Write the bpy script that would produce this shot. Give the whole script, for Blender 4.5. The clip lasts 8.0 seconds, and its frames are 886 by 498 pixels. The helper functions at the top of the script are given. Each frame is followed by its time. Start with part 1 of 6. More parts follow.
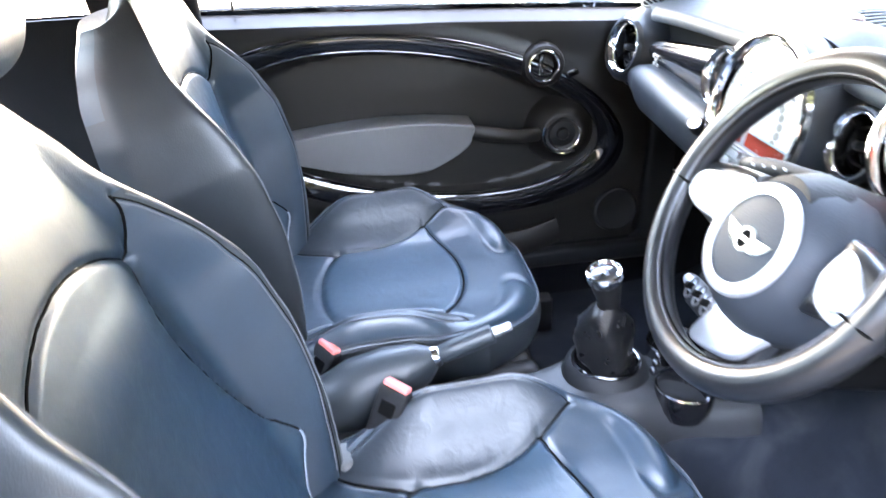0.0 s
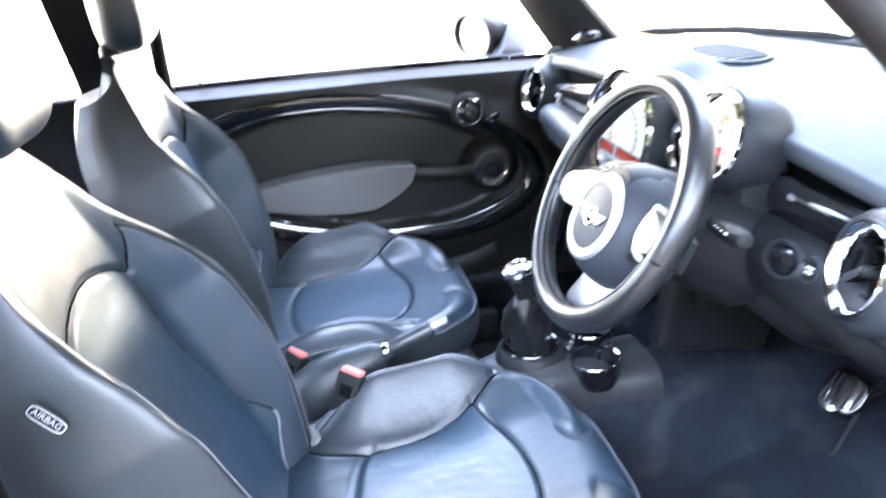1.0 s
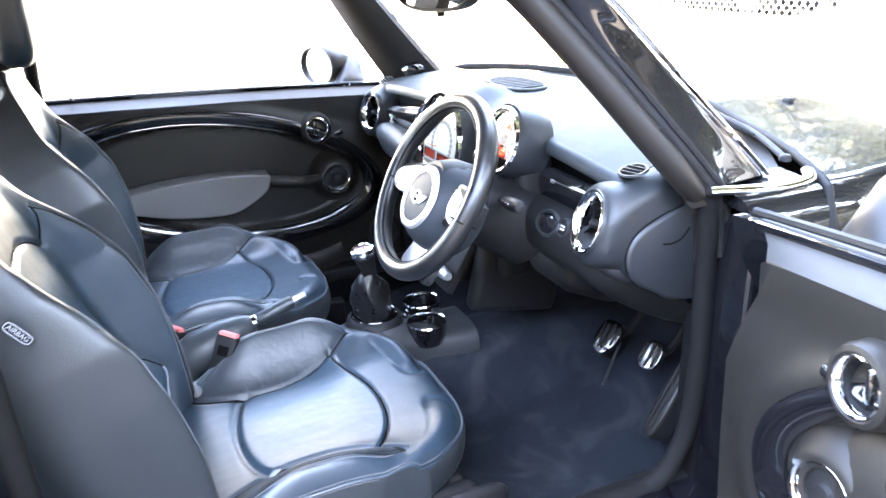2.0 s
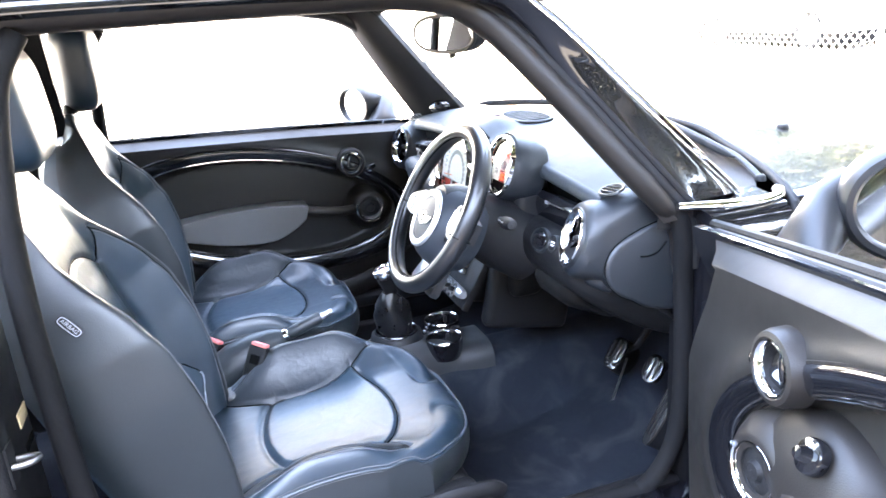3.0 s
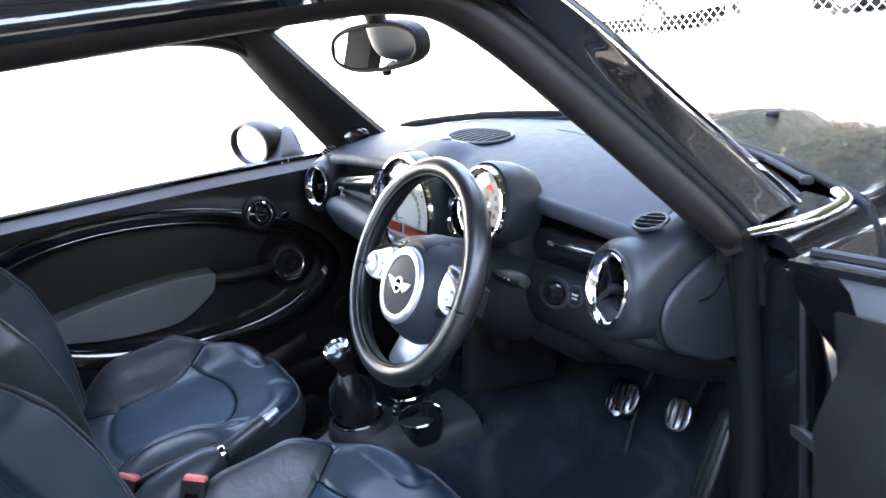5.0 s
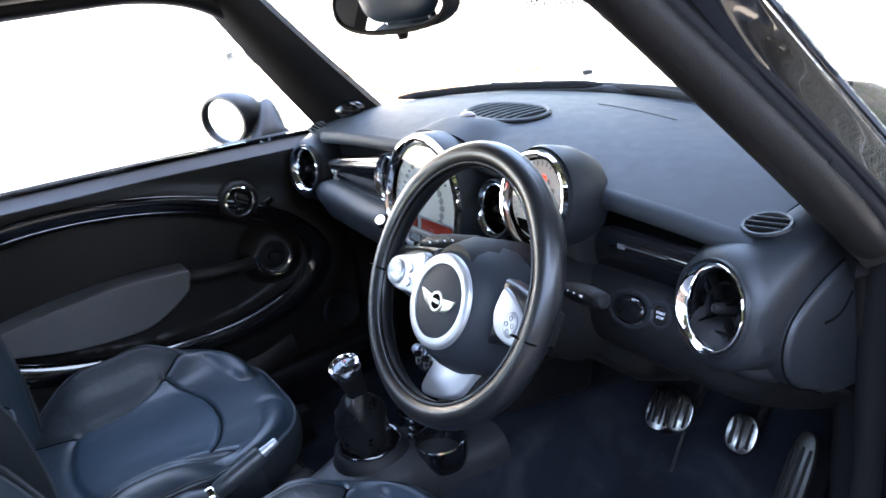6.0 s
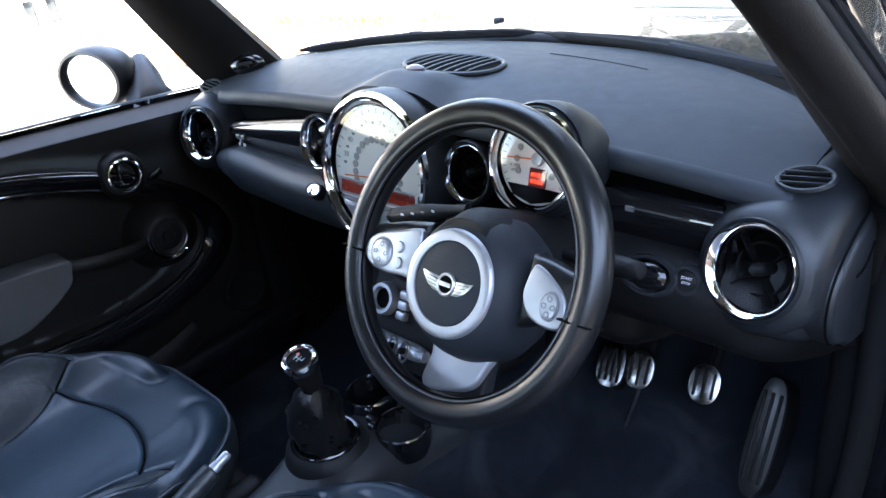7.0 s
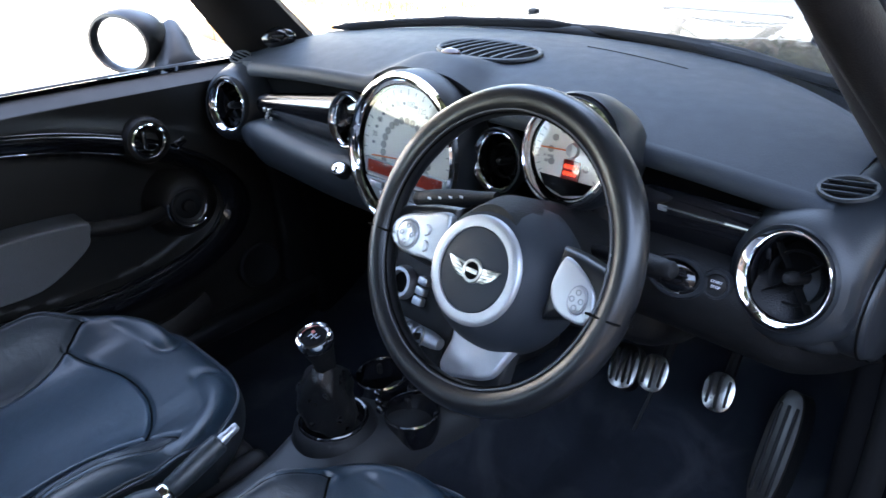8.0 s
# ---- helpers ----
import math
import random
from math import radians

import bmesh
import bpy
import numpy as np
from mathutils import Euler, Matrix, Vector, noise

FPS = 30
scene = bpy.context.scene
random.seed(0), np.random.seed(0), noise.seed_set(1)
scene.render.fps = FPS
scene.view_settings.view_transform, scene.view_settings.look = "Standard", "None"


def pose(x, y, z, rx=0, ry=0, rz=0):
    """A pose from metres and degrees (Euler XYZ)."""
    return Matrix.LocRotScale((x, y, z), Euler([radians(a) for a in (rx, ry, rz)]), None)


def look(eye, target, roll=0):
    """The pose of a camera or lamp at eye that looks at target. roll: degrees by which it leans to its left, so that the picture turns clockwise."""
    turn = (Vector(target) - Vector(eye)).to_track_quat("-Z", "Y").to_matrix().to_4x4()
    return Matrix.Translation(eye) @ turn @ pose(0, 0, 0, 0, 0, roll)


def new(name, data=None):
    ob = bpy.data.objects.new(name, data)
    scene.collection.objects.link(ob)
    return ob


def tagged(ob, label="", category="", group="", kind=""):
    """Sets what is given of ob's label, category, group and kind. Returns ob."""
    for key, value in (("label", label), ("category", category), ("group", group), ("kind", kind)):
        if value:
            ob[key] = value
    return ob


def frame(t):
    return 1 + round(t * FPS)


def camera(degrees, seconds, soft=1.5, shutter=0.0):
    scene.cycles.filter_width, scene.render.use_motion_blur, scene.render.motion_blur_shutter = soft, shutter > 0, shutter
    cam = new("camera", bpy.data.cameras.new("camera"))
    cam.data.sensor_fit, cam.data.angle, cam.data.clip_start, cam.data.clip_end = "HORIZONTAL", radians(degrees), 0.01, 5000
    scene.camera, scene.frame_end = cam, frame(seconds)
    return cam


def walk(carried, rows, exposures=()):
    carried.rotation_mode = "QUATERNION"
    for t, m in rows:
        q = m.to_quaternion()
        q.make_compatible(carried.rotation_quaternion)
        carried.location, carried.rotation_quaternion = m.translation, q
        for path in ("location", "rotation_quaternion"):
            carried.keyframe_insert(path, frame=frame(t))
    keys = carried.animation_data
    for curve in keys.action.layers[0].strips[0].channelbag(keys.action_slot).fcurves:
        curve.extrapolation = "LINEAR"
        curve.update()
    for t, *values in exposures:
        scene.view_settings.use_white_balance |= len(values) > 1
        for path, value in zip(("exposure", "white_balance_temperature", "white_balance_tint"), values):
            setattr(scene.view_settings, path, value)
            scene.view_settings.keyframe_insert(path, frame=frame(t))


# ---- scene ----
cam = camera(62.3, 8.0, 1.5, 0.4)
PATH = [
    (0, (0.939, -0.606, 1.218), (-0.813, -0.386, 0.279), -2.6),
    (0.5, (1.092, -0.56, 1.22), (-0.657, -0.374, 0.267), -5.0),
    (1, (1.216, -0.57, 1.242), (-0.597, -0.281, 0.45), -6.4),
    (1.5, (1.367, -0.669, 1.274), (-0.343, 0.065, 0.542), -4.7),
    (1.7, (1.441, -0.693, 1.281), (-0.24, 0.08, 0.521), -2.7),
    (2.8, (1.734, -0.642, 1.281), (-0.085, -0.095, 0.654), -3.8),
    (3, (1.735, -0.635, 1.279), (-0.071, -0.052, 0.648), -4.4),
    (3.5, (1.715, -0.639, 1.287), (-0.085, -0.013, 0.68), -4.1),
    (4, (1.626, -0.661, 1.296), (-0.16, 0.018, 0.706), -7.4),
    (4.2, (1.582, -0.69, 1.294), (-0.143, 0.104, 0.67), -8.6),
    (5.3, (1.242, -0.637, 1.278), (-0.434, 0.248, 0.638), -9.7),
    (5.5, (1.193, -0.628, 1.285), (-0.491, 0.244, 0.648), -9.6),
    (6, (1.066, -0.635, 1.268), (-0.536, 0.313, 0.536), -9.4),
    (6.5, (0.931, -0.719, 1.27), (-0.471, 0.461, 0.467), -9.3),
    (7, (0.842, -0.712, 1.272), (-0.446, 0.521, 0.367), -7.8),
    (7.5, (0.815, -0.688, 1.266), (-0.441, 0.555, 0.33), -5.5),
    (8, (0.82, -0.723, 1.262), (-0.478, 0.486, 0.338), -4.1),
]
walk(cam, [(t, look(eye, target, roll)) for t, eye, target, roll in PATH],
     [(0, 7.4, 8300, 14), (1.0, 7.2, 8000, 14), (1.5, 7.02, 7950, 14), (3.5, 6.6, 7950, 14), (4.2, 6.02, 7700, 14), (5.5, 5.52, 7500, 14), (7, 4.98, 7200, 12), (8, 5.05, 7200, 12)])

# ---- light ----
SUN_ELEV, SUN_ROT = 66.0, 60.0
world = bpy.data.worlds.new("world")
scene.world = world
world.use_nodes = True
wn = world.node_tree.nodes
wn.clear()
w_out = wn.new("ShaderNodeOutputWorld")
w_bg = wn.new("ShaderNodeBackground")
w_sky = wn.new("ShaderNodeTexSky")
w_sky.sky_type = "NISHITA"
w_sky.sun_disc = False
w_sky.sun_elevation = radians(SUN_ELEV)
w_sky.sun_rotation = radians(SUN_ROT)
w_bg.inputs["Strength"].default_value = 0.12
world.node_tree.links.new(w_sky.outputs[0], w_bg.inputs[0])
world.node_tree.links.new(w_bg.outputs[0], w_out.inputs[0])
sun = new("sun", bpy.data.lights.new("sun", "SUN"))
sun.data.energy, sun.data.angle, sun.data.color = 3.6, radians(3), (1.0, 0.96, 0.90)
_e, _r = radians(SUN_ELEV), radians(SUN_ROT)
sun.matrix_world = look((math.sin(_r) * math.cos(_e) * 30, math.cos(_r) * math.cos(_e) * 30, math.sin(_e) * 30), (0, 0, 0))


# ---- materials ----
def material(name, color, rough=0.5, metal=0.0, spec=0.5, grain=0.0, grain_size=400.0, mottle=0.15, mottle_size=6.0,
             coat=0.0, coat_rough=0.04, voronoi=False, random=0.0, rough_var=0.08, crease=0.0, crease_size=16.0, dust=0.0):
    """A surface with fine relief (grain) and slow change of tone (mottle)."""
    m = bpy.data.materials.new(name)
    m.use_nodes = True
    nt = m.node_tree
    n, l = nt.nodes, nt.links
    b = n["Principled BSDF"]
    b.inputs["Metallic"].default_value = metal
    b.inputs["Specular IOR Level"].default_value = spec
    b.inputs["Coat Weight"].default_value = coat
    b.inputs["Coat Roughness"].default_value = coat_rough
    co = n.new("ShaderNodeTexCoord")
    big = n.new("ShaderNodeTexNoise")
    big.inputs["Scale"].default_value, big.inputs["Detail"].default_value = mottle_size, 5.0
    l.new(co.outputs["Object"], big.inputs["Vector"])
    ramp = n.new("ShaderNodeMix")
    ramp.data_type = "RGBA"
    ramp.inputs[6].default_value = (*[c * (1 - mottle) for c in color], 1)
    ramp.inputs[7].default_value = (*[min(1.0, c * (1 + mottle)) for c in color], 1)
    l.new(big.outputs["Fac"], ramp.inputs[0])
    tint = ramp.outputs[2]
    if random:
        info = n.new("ShaderNodeObjectInfo")
        hsv = n.new("ShaderNodeHueSaturation")
        mr = n.new("ShaderNodeMapRange")
        mr.inputs[3].default_value, mr.inputs[4].default_value = 1 - random, 1 + random
        l.new(info.outputs["Random"], mr.inputs[0])
        l.new(mr.outputs[0], hsv.inputs["Value"])
        l.new(tint, hsv.inputs["Color"])
        tint = hsv.outputs[0]
    if dust:
        # pale scuffs trodden into the pile
        scuff = n.new("ShaderNodeTexNoise")
        scuff.inputs["Scale"].default_value, scuff.inputs["Detail"].default_value, scuff.inputs["Distortion"].default_value = 9.0, 7.0, 0.8
        l.new(co.outputs["Object"], scuff.inputs["Vector"])
        lift = n.new("ShaderNodeMapRange")
        lift.inputs[1].default_value, lift.inputs[2].default_value = 0.47, 0.68
        lift.inputs[3].default_value, lift.inputs[4].default_value = 0.0, dust
        l.new(scuff.outputs["Fac"], lift.inputs[0])
        worn = n.new("ShaderNodeMix")
        worn.data_type = "RGBA"
        worn.inputs[7].default_value = (0.075, 0.075, 0.078, 1)
        l.new(lift.outputs[0], worn.inputs[0])
        l.new(tint, worn.inputs[6])
        tint = worn.outputs[2]
    l.new(tint, b.inputs["Base Color"])
    rr = n.new("ShaderNodeMapRange")
    rr.inputs[3].default_value, rr.inputs[4].default_value = max(0.0, rough - rough_var), min(1.0, rough + rough_var)
    mid = n.new("ShaderNodeTexNoise")
    mid.inputs["Scale"].default_value, mid.inputs["Detail"].default_value = mottle_size * 7, 3.0
    l.new(co.outputs["Object"], mid.inputs["Vector"])
    l.new(mid.outputs["Fac"], rr.inputs[0])
    l.new(rr.outputs[0], b.inputs["Roughness"])
    if grain:
        tex = n.new("ShaderNodeTexVoronoi" if voronoi else "ShaderNodeTexNoise")
        tex.inputs["Scale"].default_value = grain_size
        if not voronoi:
            tex.inputs["Detail"].default_value = 3.0
        l.new(co.outputs["Object"], tex.inputs["Vector"])
        bump = n.new("ShaderNodeBump")
        bump.inputs["Strength"].default_value, bump.inputs["Distance"].default_value = grain, 0.001
        l.new(tex.outputs[0], bump.inputs["Height"])
        l.new(bump.outputs[0], b.inputs["Normal"])
        if crease:
            fold = n.new("ShaderNodeTexNoise")
            fold.inputs["Scale"].default_value, fold.inputs["Detail"].default_value, fold.inputs["Distortion"].default_value = crease_size, 4.0, 0.8
            l.new(co.outputs["Object"], fold.inputs["Vector"])
            soft_bump = n.new("ShaderNodeBump")
            soft_bump.inputs["Strength"].default_value, soft_bump.inputs["Distance"].default_value = crease, 0.01
            l.new(fold.outputs[0], soft_bump.inputs["Height"])
            l.new(soft_bump.outputs[0], bump.inputs["Normal"])
    return m


# Black leather with the sky's blue sheen put into the base colour.
LEATHER = material("leather", (0.0082, 0.0190, 0.0300), 0.43, grain=0.12, grain_size=520, voronoi=True, mottle=0.22, mottle_size=9, coat=0.12, coat_rough=0.32, spec=0.55, crease=0.10)
LEATHER_FLANK = material("leather_flank", (0.0150, 0.0186, 0.0215), 0.43, grain=0.16, grain_size=480, voronoi=True, mottle=0.18, mottle_size=7, spec=0.45, crease=0.06)
RIM = material("rim_leather", (0.0068, 0.0072, 0.0084), 0.36, spec=0.42, grain=0.10, grain_size=600, voronoi=True, mottle=0.2, coat=0.12, coat_rough=0.12)
# The blue sky sheen is in this base colour too, stronger.
LEATHER_PANEL = material("leather_panel", (0.0085, 0.0250, 0.0410), 0.41, grain=0.10, grain_size=520, voronoi=True, mottle=0.2, mottle_size=12, coat=0.14, coat_rough=0.32, spec=0.6, crease=0.12, crease_size=26)
LEATHER_INSERT = material("leather_insert", (0.0135, 0.0185, 0.0240), 0.46, grain=0.14, grain_size=520, voronoi=True, mottle=0.25, mottle_size=10, crease=0.20, crease_size=34)
THREAD = material("thread", (0.075, 0.078, 0.085), 0.85)
DASH = material("dash_plastic", (0.0098, 0.0119, 0.0147), 0.48, spec=0.40, grain=0.13, grain_size=520, voronoi=True, mottle=0.12)
# Paler, bluer copy of the dash plastic: light on its upper faces in the colour.
LITPAD = material("lit_dash_plastic", (0.0180, 0.0222, 0.0282), 0.60, spec=0.25, grain=0.16, grain_size=520, voronoi=True, mottle=0.12)
TRIM = material("door_plastic", (0.0088, 0.0072, 0.0064), 0.50, spec=0.30, grain=0.18, grain_size=520, voronoi=True, mottle=0.15)
DOORCARD = material("door_card_plastic", (0.0106, 0.0094, 0.0084), 0.45, spec=0.28, grain=0.07, grain_size=520, voronoi=True, mottle=0.12)
LOWER = material("lower_plastic", (0.0055, 0.0056, 0.0063), 0.56, spec=0.22, grain=0.4, grain_size=450, voronoi=True)
ARMREST = material("grey_leatherette", (0.085, 0.083, 0.084), 0.55, grain=0.4, grain_size=420, voronoi=True)
PIANO = material("piano_black", (0.005, 0.005, 0.006), 0.2, spec=0.10, coat=1.0, mottle=0.05, rough_var=0.03)
PAINT = material("black_paint", (0.004, 0.004, 0.005), 0.3, spec=0.05, coat=1.0, grain=0.03, grain_size=900, mottle=0.05, rough_var=0.04)
CHROME = material("chrome", (0.82, 0.83, 0.85), 0.06, metal=1.0, mottle=0.03, rough_var=0.03)
SILVER = material("silver_paint", (0.42, 0.43, 0.45), 0.40, metal=0.70, grain=0.06, grain_size=1500, mottle=0.05)
STEEL = material("brushed_steel", (0.20, 0.20, 0.20), 0.36, metal=0.9, grain=0.1, grain_size=700, mottle=0.12)
EMBLEM = material("emblem_metal", (0.66, 0.64, 0.58), 0.34, metal=1.0, mottle=0.08, mottle_size=60)
# Darker, rougher steel for the accelerator plate.
DARKSTEEL = material("dark_pedal_steel", (0.085, 0.080, 0.076), 0.38, metal=0.9, grain=0.1, grain_size=500, mottle=0.25, mottle_size=20)
PEDAL = material("polished_pedal_steel", (0.30, 0.285, 0.265), 0.22, metal=1.0, grain=0.05, grain_size=500, mottle=0.15)
# Kick panel colour taken almost to black to hold the footwell's shade.
FOOTWELL_SHADE = material("footwell_shade_black", (0.004, 0.004, 0.0045), 0.95, spec=0.06, grain=0.6, grain_size=600)
RUBBER = material("rubber", (0.006, 0.006, 0.0065), 0.72, spec=0.22, grain=0.2, grain_size=300)
CARPET = material("carpet", (0.0072, 0.0092, 0.0130), 0.95, spec=0.15, grain=1.0, grain_size=650, mottle=0.6, mottle_size=7, dust=0.16)
CONSOLE = material("console_plastic", (0.0170, 0.0175, 0.0190), 0.52, spec=0.4, grain=0.2, grain_size=480, voronoi=True)
FLOCK = material("seal_flock", (0.0042, 0.0042, 0.0046), 0.80, spec=0.15, grain=0.4, grain_size=700)
HEADLINING = material("headlining", (0.05, 0.05, 0.052), 0.9, spec=0.2, grain=0.5, grain_size=500)
# Near-black for seams; also paints the shade inside ducts, wells and recesses.
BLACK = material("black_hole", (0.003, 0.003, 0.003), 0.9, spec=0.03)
DIAL = material("dial_face", (0.80, 0.78, 0.74), 0.45, mottle=0.04, mottle_size=3)
# Dial print, paled to stand for reflections washing over the lens.
DIALMARK = material("dial_mark", (0.34, 0.33, 0.32), 0.5)
NEEDLE = material("needle_orange", (0.75, 0.16, 0.03), 0.4)
LCDBACK = material("display_back", (0.17, 0.010, 0.007), 0.3, coat=0.5)
REDBAR = material("red_window", (0.33, 0.03, 0.015), 0.25, coat=0.6)
SHELLGREY = material("mirror_plastic", (0.0055, 0.0058, 0.0065), 0.42, spec=0.3, grain=0.1, grain_size=500, voronoi=True)
TAGGREY = material("tag_print", (0.30, 0.31, 0.34), 0.6)
PIPING = material("piping", (0.22, 0.24, 0.27), 0.6)
ALARM = material("alarm_red", (0.05, 0.008, 0.006), 0.3)
REDBTN = material("red_plastic", (0.62, 0.14, 0.12), 0.4)
WHITE = material("white_print", (0.62, 0.63, 0.65), 0.5)
GREYPRINT = material("grey_print", (0.20, 0.21, 0.23), 0.5)
BEIGE = material("beige_sticker", (0.45, 0.33, 0.18), 0.6)


def mirror_material():
    m = bpy.data.materials.new("mirror_glass")
    m.use_nodes = True
    b = m.node_tree.nodes["Principled BSDF"]
    b.inputs["Base Color"].default_value = (0.9, 0.92, 0.93, 1)
    b.inputs["Metallic"].default_value, b.inputs["Roughness"].default_value = 1.0, 0.01
    return m


def glass_material(name, tint, gloss=0.1):
    m = bpy.data.materials.new(name)
    m.use_nodes = True
    n, l = m.node_tree.nodes, m.node_tree.links
    n.clear()
    out, mix, tr, gl, fr = (n.new("ShaderNode" + k) for k in ("OutputMaterial", "MixShader", "BsdfTransparent", "BsdfGlossy", "Fresnel"))
    tr.inputs[0].default_value = (*tint, 1)
    gl.inputs["Roughness"].default_value = 0.01
    fr.inputs["IOR"].default_value = 1.45
    l.new(fr.outputs[0], mix.inputs[0])
    l.new(tr.outputs[0], mix.inputs[1])
    l.new(gl.outputs[0], mix.inputs[2])
    l.new(mix.outputs[0], out.inputs[0])
    return m


def glow_material(name, color, strength):
    m = bpy.data.materials.new(name)
    m.use_nodes = True
    b = m.node_tree.nodes["Principled BSDF"]
    b.inputs["Base Color"].default_value = (*[c * 0.3 for c in color], 1)
    b.inputs["Emission Color"].default_value = (*color, 1)
    b.inputs["Emission Strength"].default_value = strength
    return m


MIRROR = mirror_material()
GLASS = glass_material("clear_glass", (0.93, 0.96, 0.95))
LENS = glass_material("dial_lens", (0.97, 0.97, 0.97))
LCD = glow_material("orange_display", (1.0, 0.05, 0.02), 0.10)


# ---- shapes ----
def thing(name, label, category, group="", kind="", at=(0, 0, 0)):
    e = new(name)
    e.empty_display_size = 0.05
    e.location = at
    return tagged(e, label, category, group, kind)


def part(name, geo, mat, parent=None, label="", sharp=40, smooth=True, m=None):
    """One mesh object from (verts, faces), in world metres; under parent it keeps its place."""
    verts, faces = geo
    me = bpy.data.meshes.new(name)
    v = np.asarray(verts, float).reshape(-1, 3)
    if m is not None:
        v = v @ np.array(m.to_3x3()).T + np.array(m.translation)
    me.from_pydata(v.tolist(), [], [tuple(int(i) for i in f) for f in faces])
    if smooth:
        me.shade_smooth()
        me.set_sharp_from_angle(angle=radians(sharp))
    me.materials.append(mat)
    me.validate()
    ob = new(name, me)
    if parent is not None:
        ob.parent = parent
        top = parent
        off = Vector((0, 0, 0))
        while top is not None:
            off += top.location
            top = top.parent
        ob.location = -off if parent.type == "EMPTY" else Vector((0, 0, 0))
    if label:
        ob["label"] = label
    return ob


def join(*geos):
    vs, fs, n = [], [], 0
    for v, f in geos:
        v = np.asarray(v, float).reshape(-1, 3)
        vs.append(v)
        fs += [tuple(i + n for i in face) for face in f]
        n += len(v)
    return np.concatenate(vs), fs


def moved(geo, m):
    v = np.asarray(geo[0], float).reshape(-1, 3)
    return v @ np.array(m.to_3x3()).T + np.array(m.translation), geo[1]


def mirrored(geo):
    v = np.asarray(geo[0], float).reshape(-1, 3) * (-1, 1, 1)
    return v, [tuple(reversed(f)) for f in geo[1]]


def grid_faces(nu, nv, close_u=False, close_v=False):
    fs = []
    for i in range(nu if close_u else nu - 1):
        for j in range(nv if close_v else nv - 1):
            a, b = i, (i + 1) % nu
            c, d = j, (j + 1) % nv
            fs.append((a * nv + c, b * nv + c, b * nv + d, a * nv + d))
    return fs


def lathe(profile, m, n=40):
    """Profile of (radius, height) turned round the local z of m."""
    a = np.linspace(0, 2 * np.pi, n, endpoint=False)
    p = np.array(profile, float)
    v = np.stack([np.outer(np.cos(a), p[:, 0]), np.outer(np.sin(a), p[:, 0]), np.tile(p[:, 1], (n, 1))], -1).reshape(-1, 3)
    return moved((v, grid_faces(n, len(p), close_u=True)), m)


def smooth_line(pts, n, closed=False):
    """Catmull-Rom through points, n samples a span."""
    p = np.array(pts, float)
    out = []
    k = len(p)
    for i in range(k if closed else k - 1):
        if closed:
            a, b, c, d = p[(i - 1) % k], p[i], p[(i + 1) % k], p[(i + 2) % k]
        else:
            a, b, c, d = p[max(i - 1, 0)], p[i], p[i + 1], p[min(i + 2, k - 1)]
        for t in np.linspace(0, 1, n, endpoint=False):
            out.append(0.5 * (2 * b + (c - a) * t + (2 * a - 5 * b + 4 * c - d) * t * t + (3 * b - a - 3 * c + d) * t ** 3))
    if not closed:
        out.append(p[-1])
    return np.array(out)


def tube(pts, radius, n=10, closed=False, flat=1.0, up=None):
    """A round (or flattened) rod along points."""
    p = np.array(pts, float)
    k = len(p)
    r = np.broadcast_to(np.array(radius, float), (k,))
    t = (np.roll(p, -1, 0) - np.roll(p, 1, 0)) if closed else np.gradient(p, axis=0)
    t /= np.linalg.norm(t, axis=1)[:, None] + 1e-12
    ref = np.array(up if up is not None else ((0, 0, 1) if abs(t[0][2]) < 0.9 else (1, 0, 0)), float)
    s = np.cross(t[0], ref)
    rings = []
    a = np.linspace(0, 2 * np.pi, n, endpoint=False)
    for i in range(k):
        if up is not None:
            s = np.cross(t[i], ref)
        s = s - t[i] * (s @ t[i])
        s /= np.linalg.norm(s) + 1e-12
        b = np.cross(s, t[i])
        rings.append(p[i] + r[i] * (np.outer(np.cos(a), s) + flat * np.outer(np.sin(a), b)))
    v = np.array(rings).reshape(-1, 3)
    f = grid_faces(k, n, close_u=closed, close_v=True)
    if not closed:
        f += [tuple(range(n)), tuple(reversed(range((k - 1) * n, k * n)))]
    return v, f


def from_bm(bm):
    bm.verts.index_update()
    geo = (np.array([v.co[:] for v in bm.verts]), [tuple(v.index for v in f.verts) for f in bm.faces])
    bm.free()
    return geo


def rbox(center, size, bevel=0.005, turn=(0, 0, 0), seg=3, taper=None):
    bm = bmesh.new()
    bmesh.ops.create_cube(bm, size=1)
    for v in bm.verts:
        if taper and v.co.z > 0:
            v.co.x *= taper[0]
            v.co.y *= taper[1]
        v.co.x *= size[0]
        v.co.y *= size[1]
        v.co.z *= size[2]
    if bevel:
        bmesh.ops.bevel(bm, geom=bm.edges[:], offset=bevel, segments=seg, affect="EDGES", profile=0.5)
    bmesh.ops.transform(bm, matrix=pose(*center, *turn), verts=bm.verts)
    return from_bm(bm)


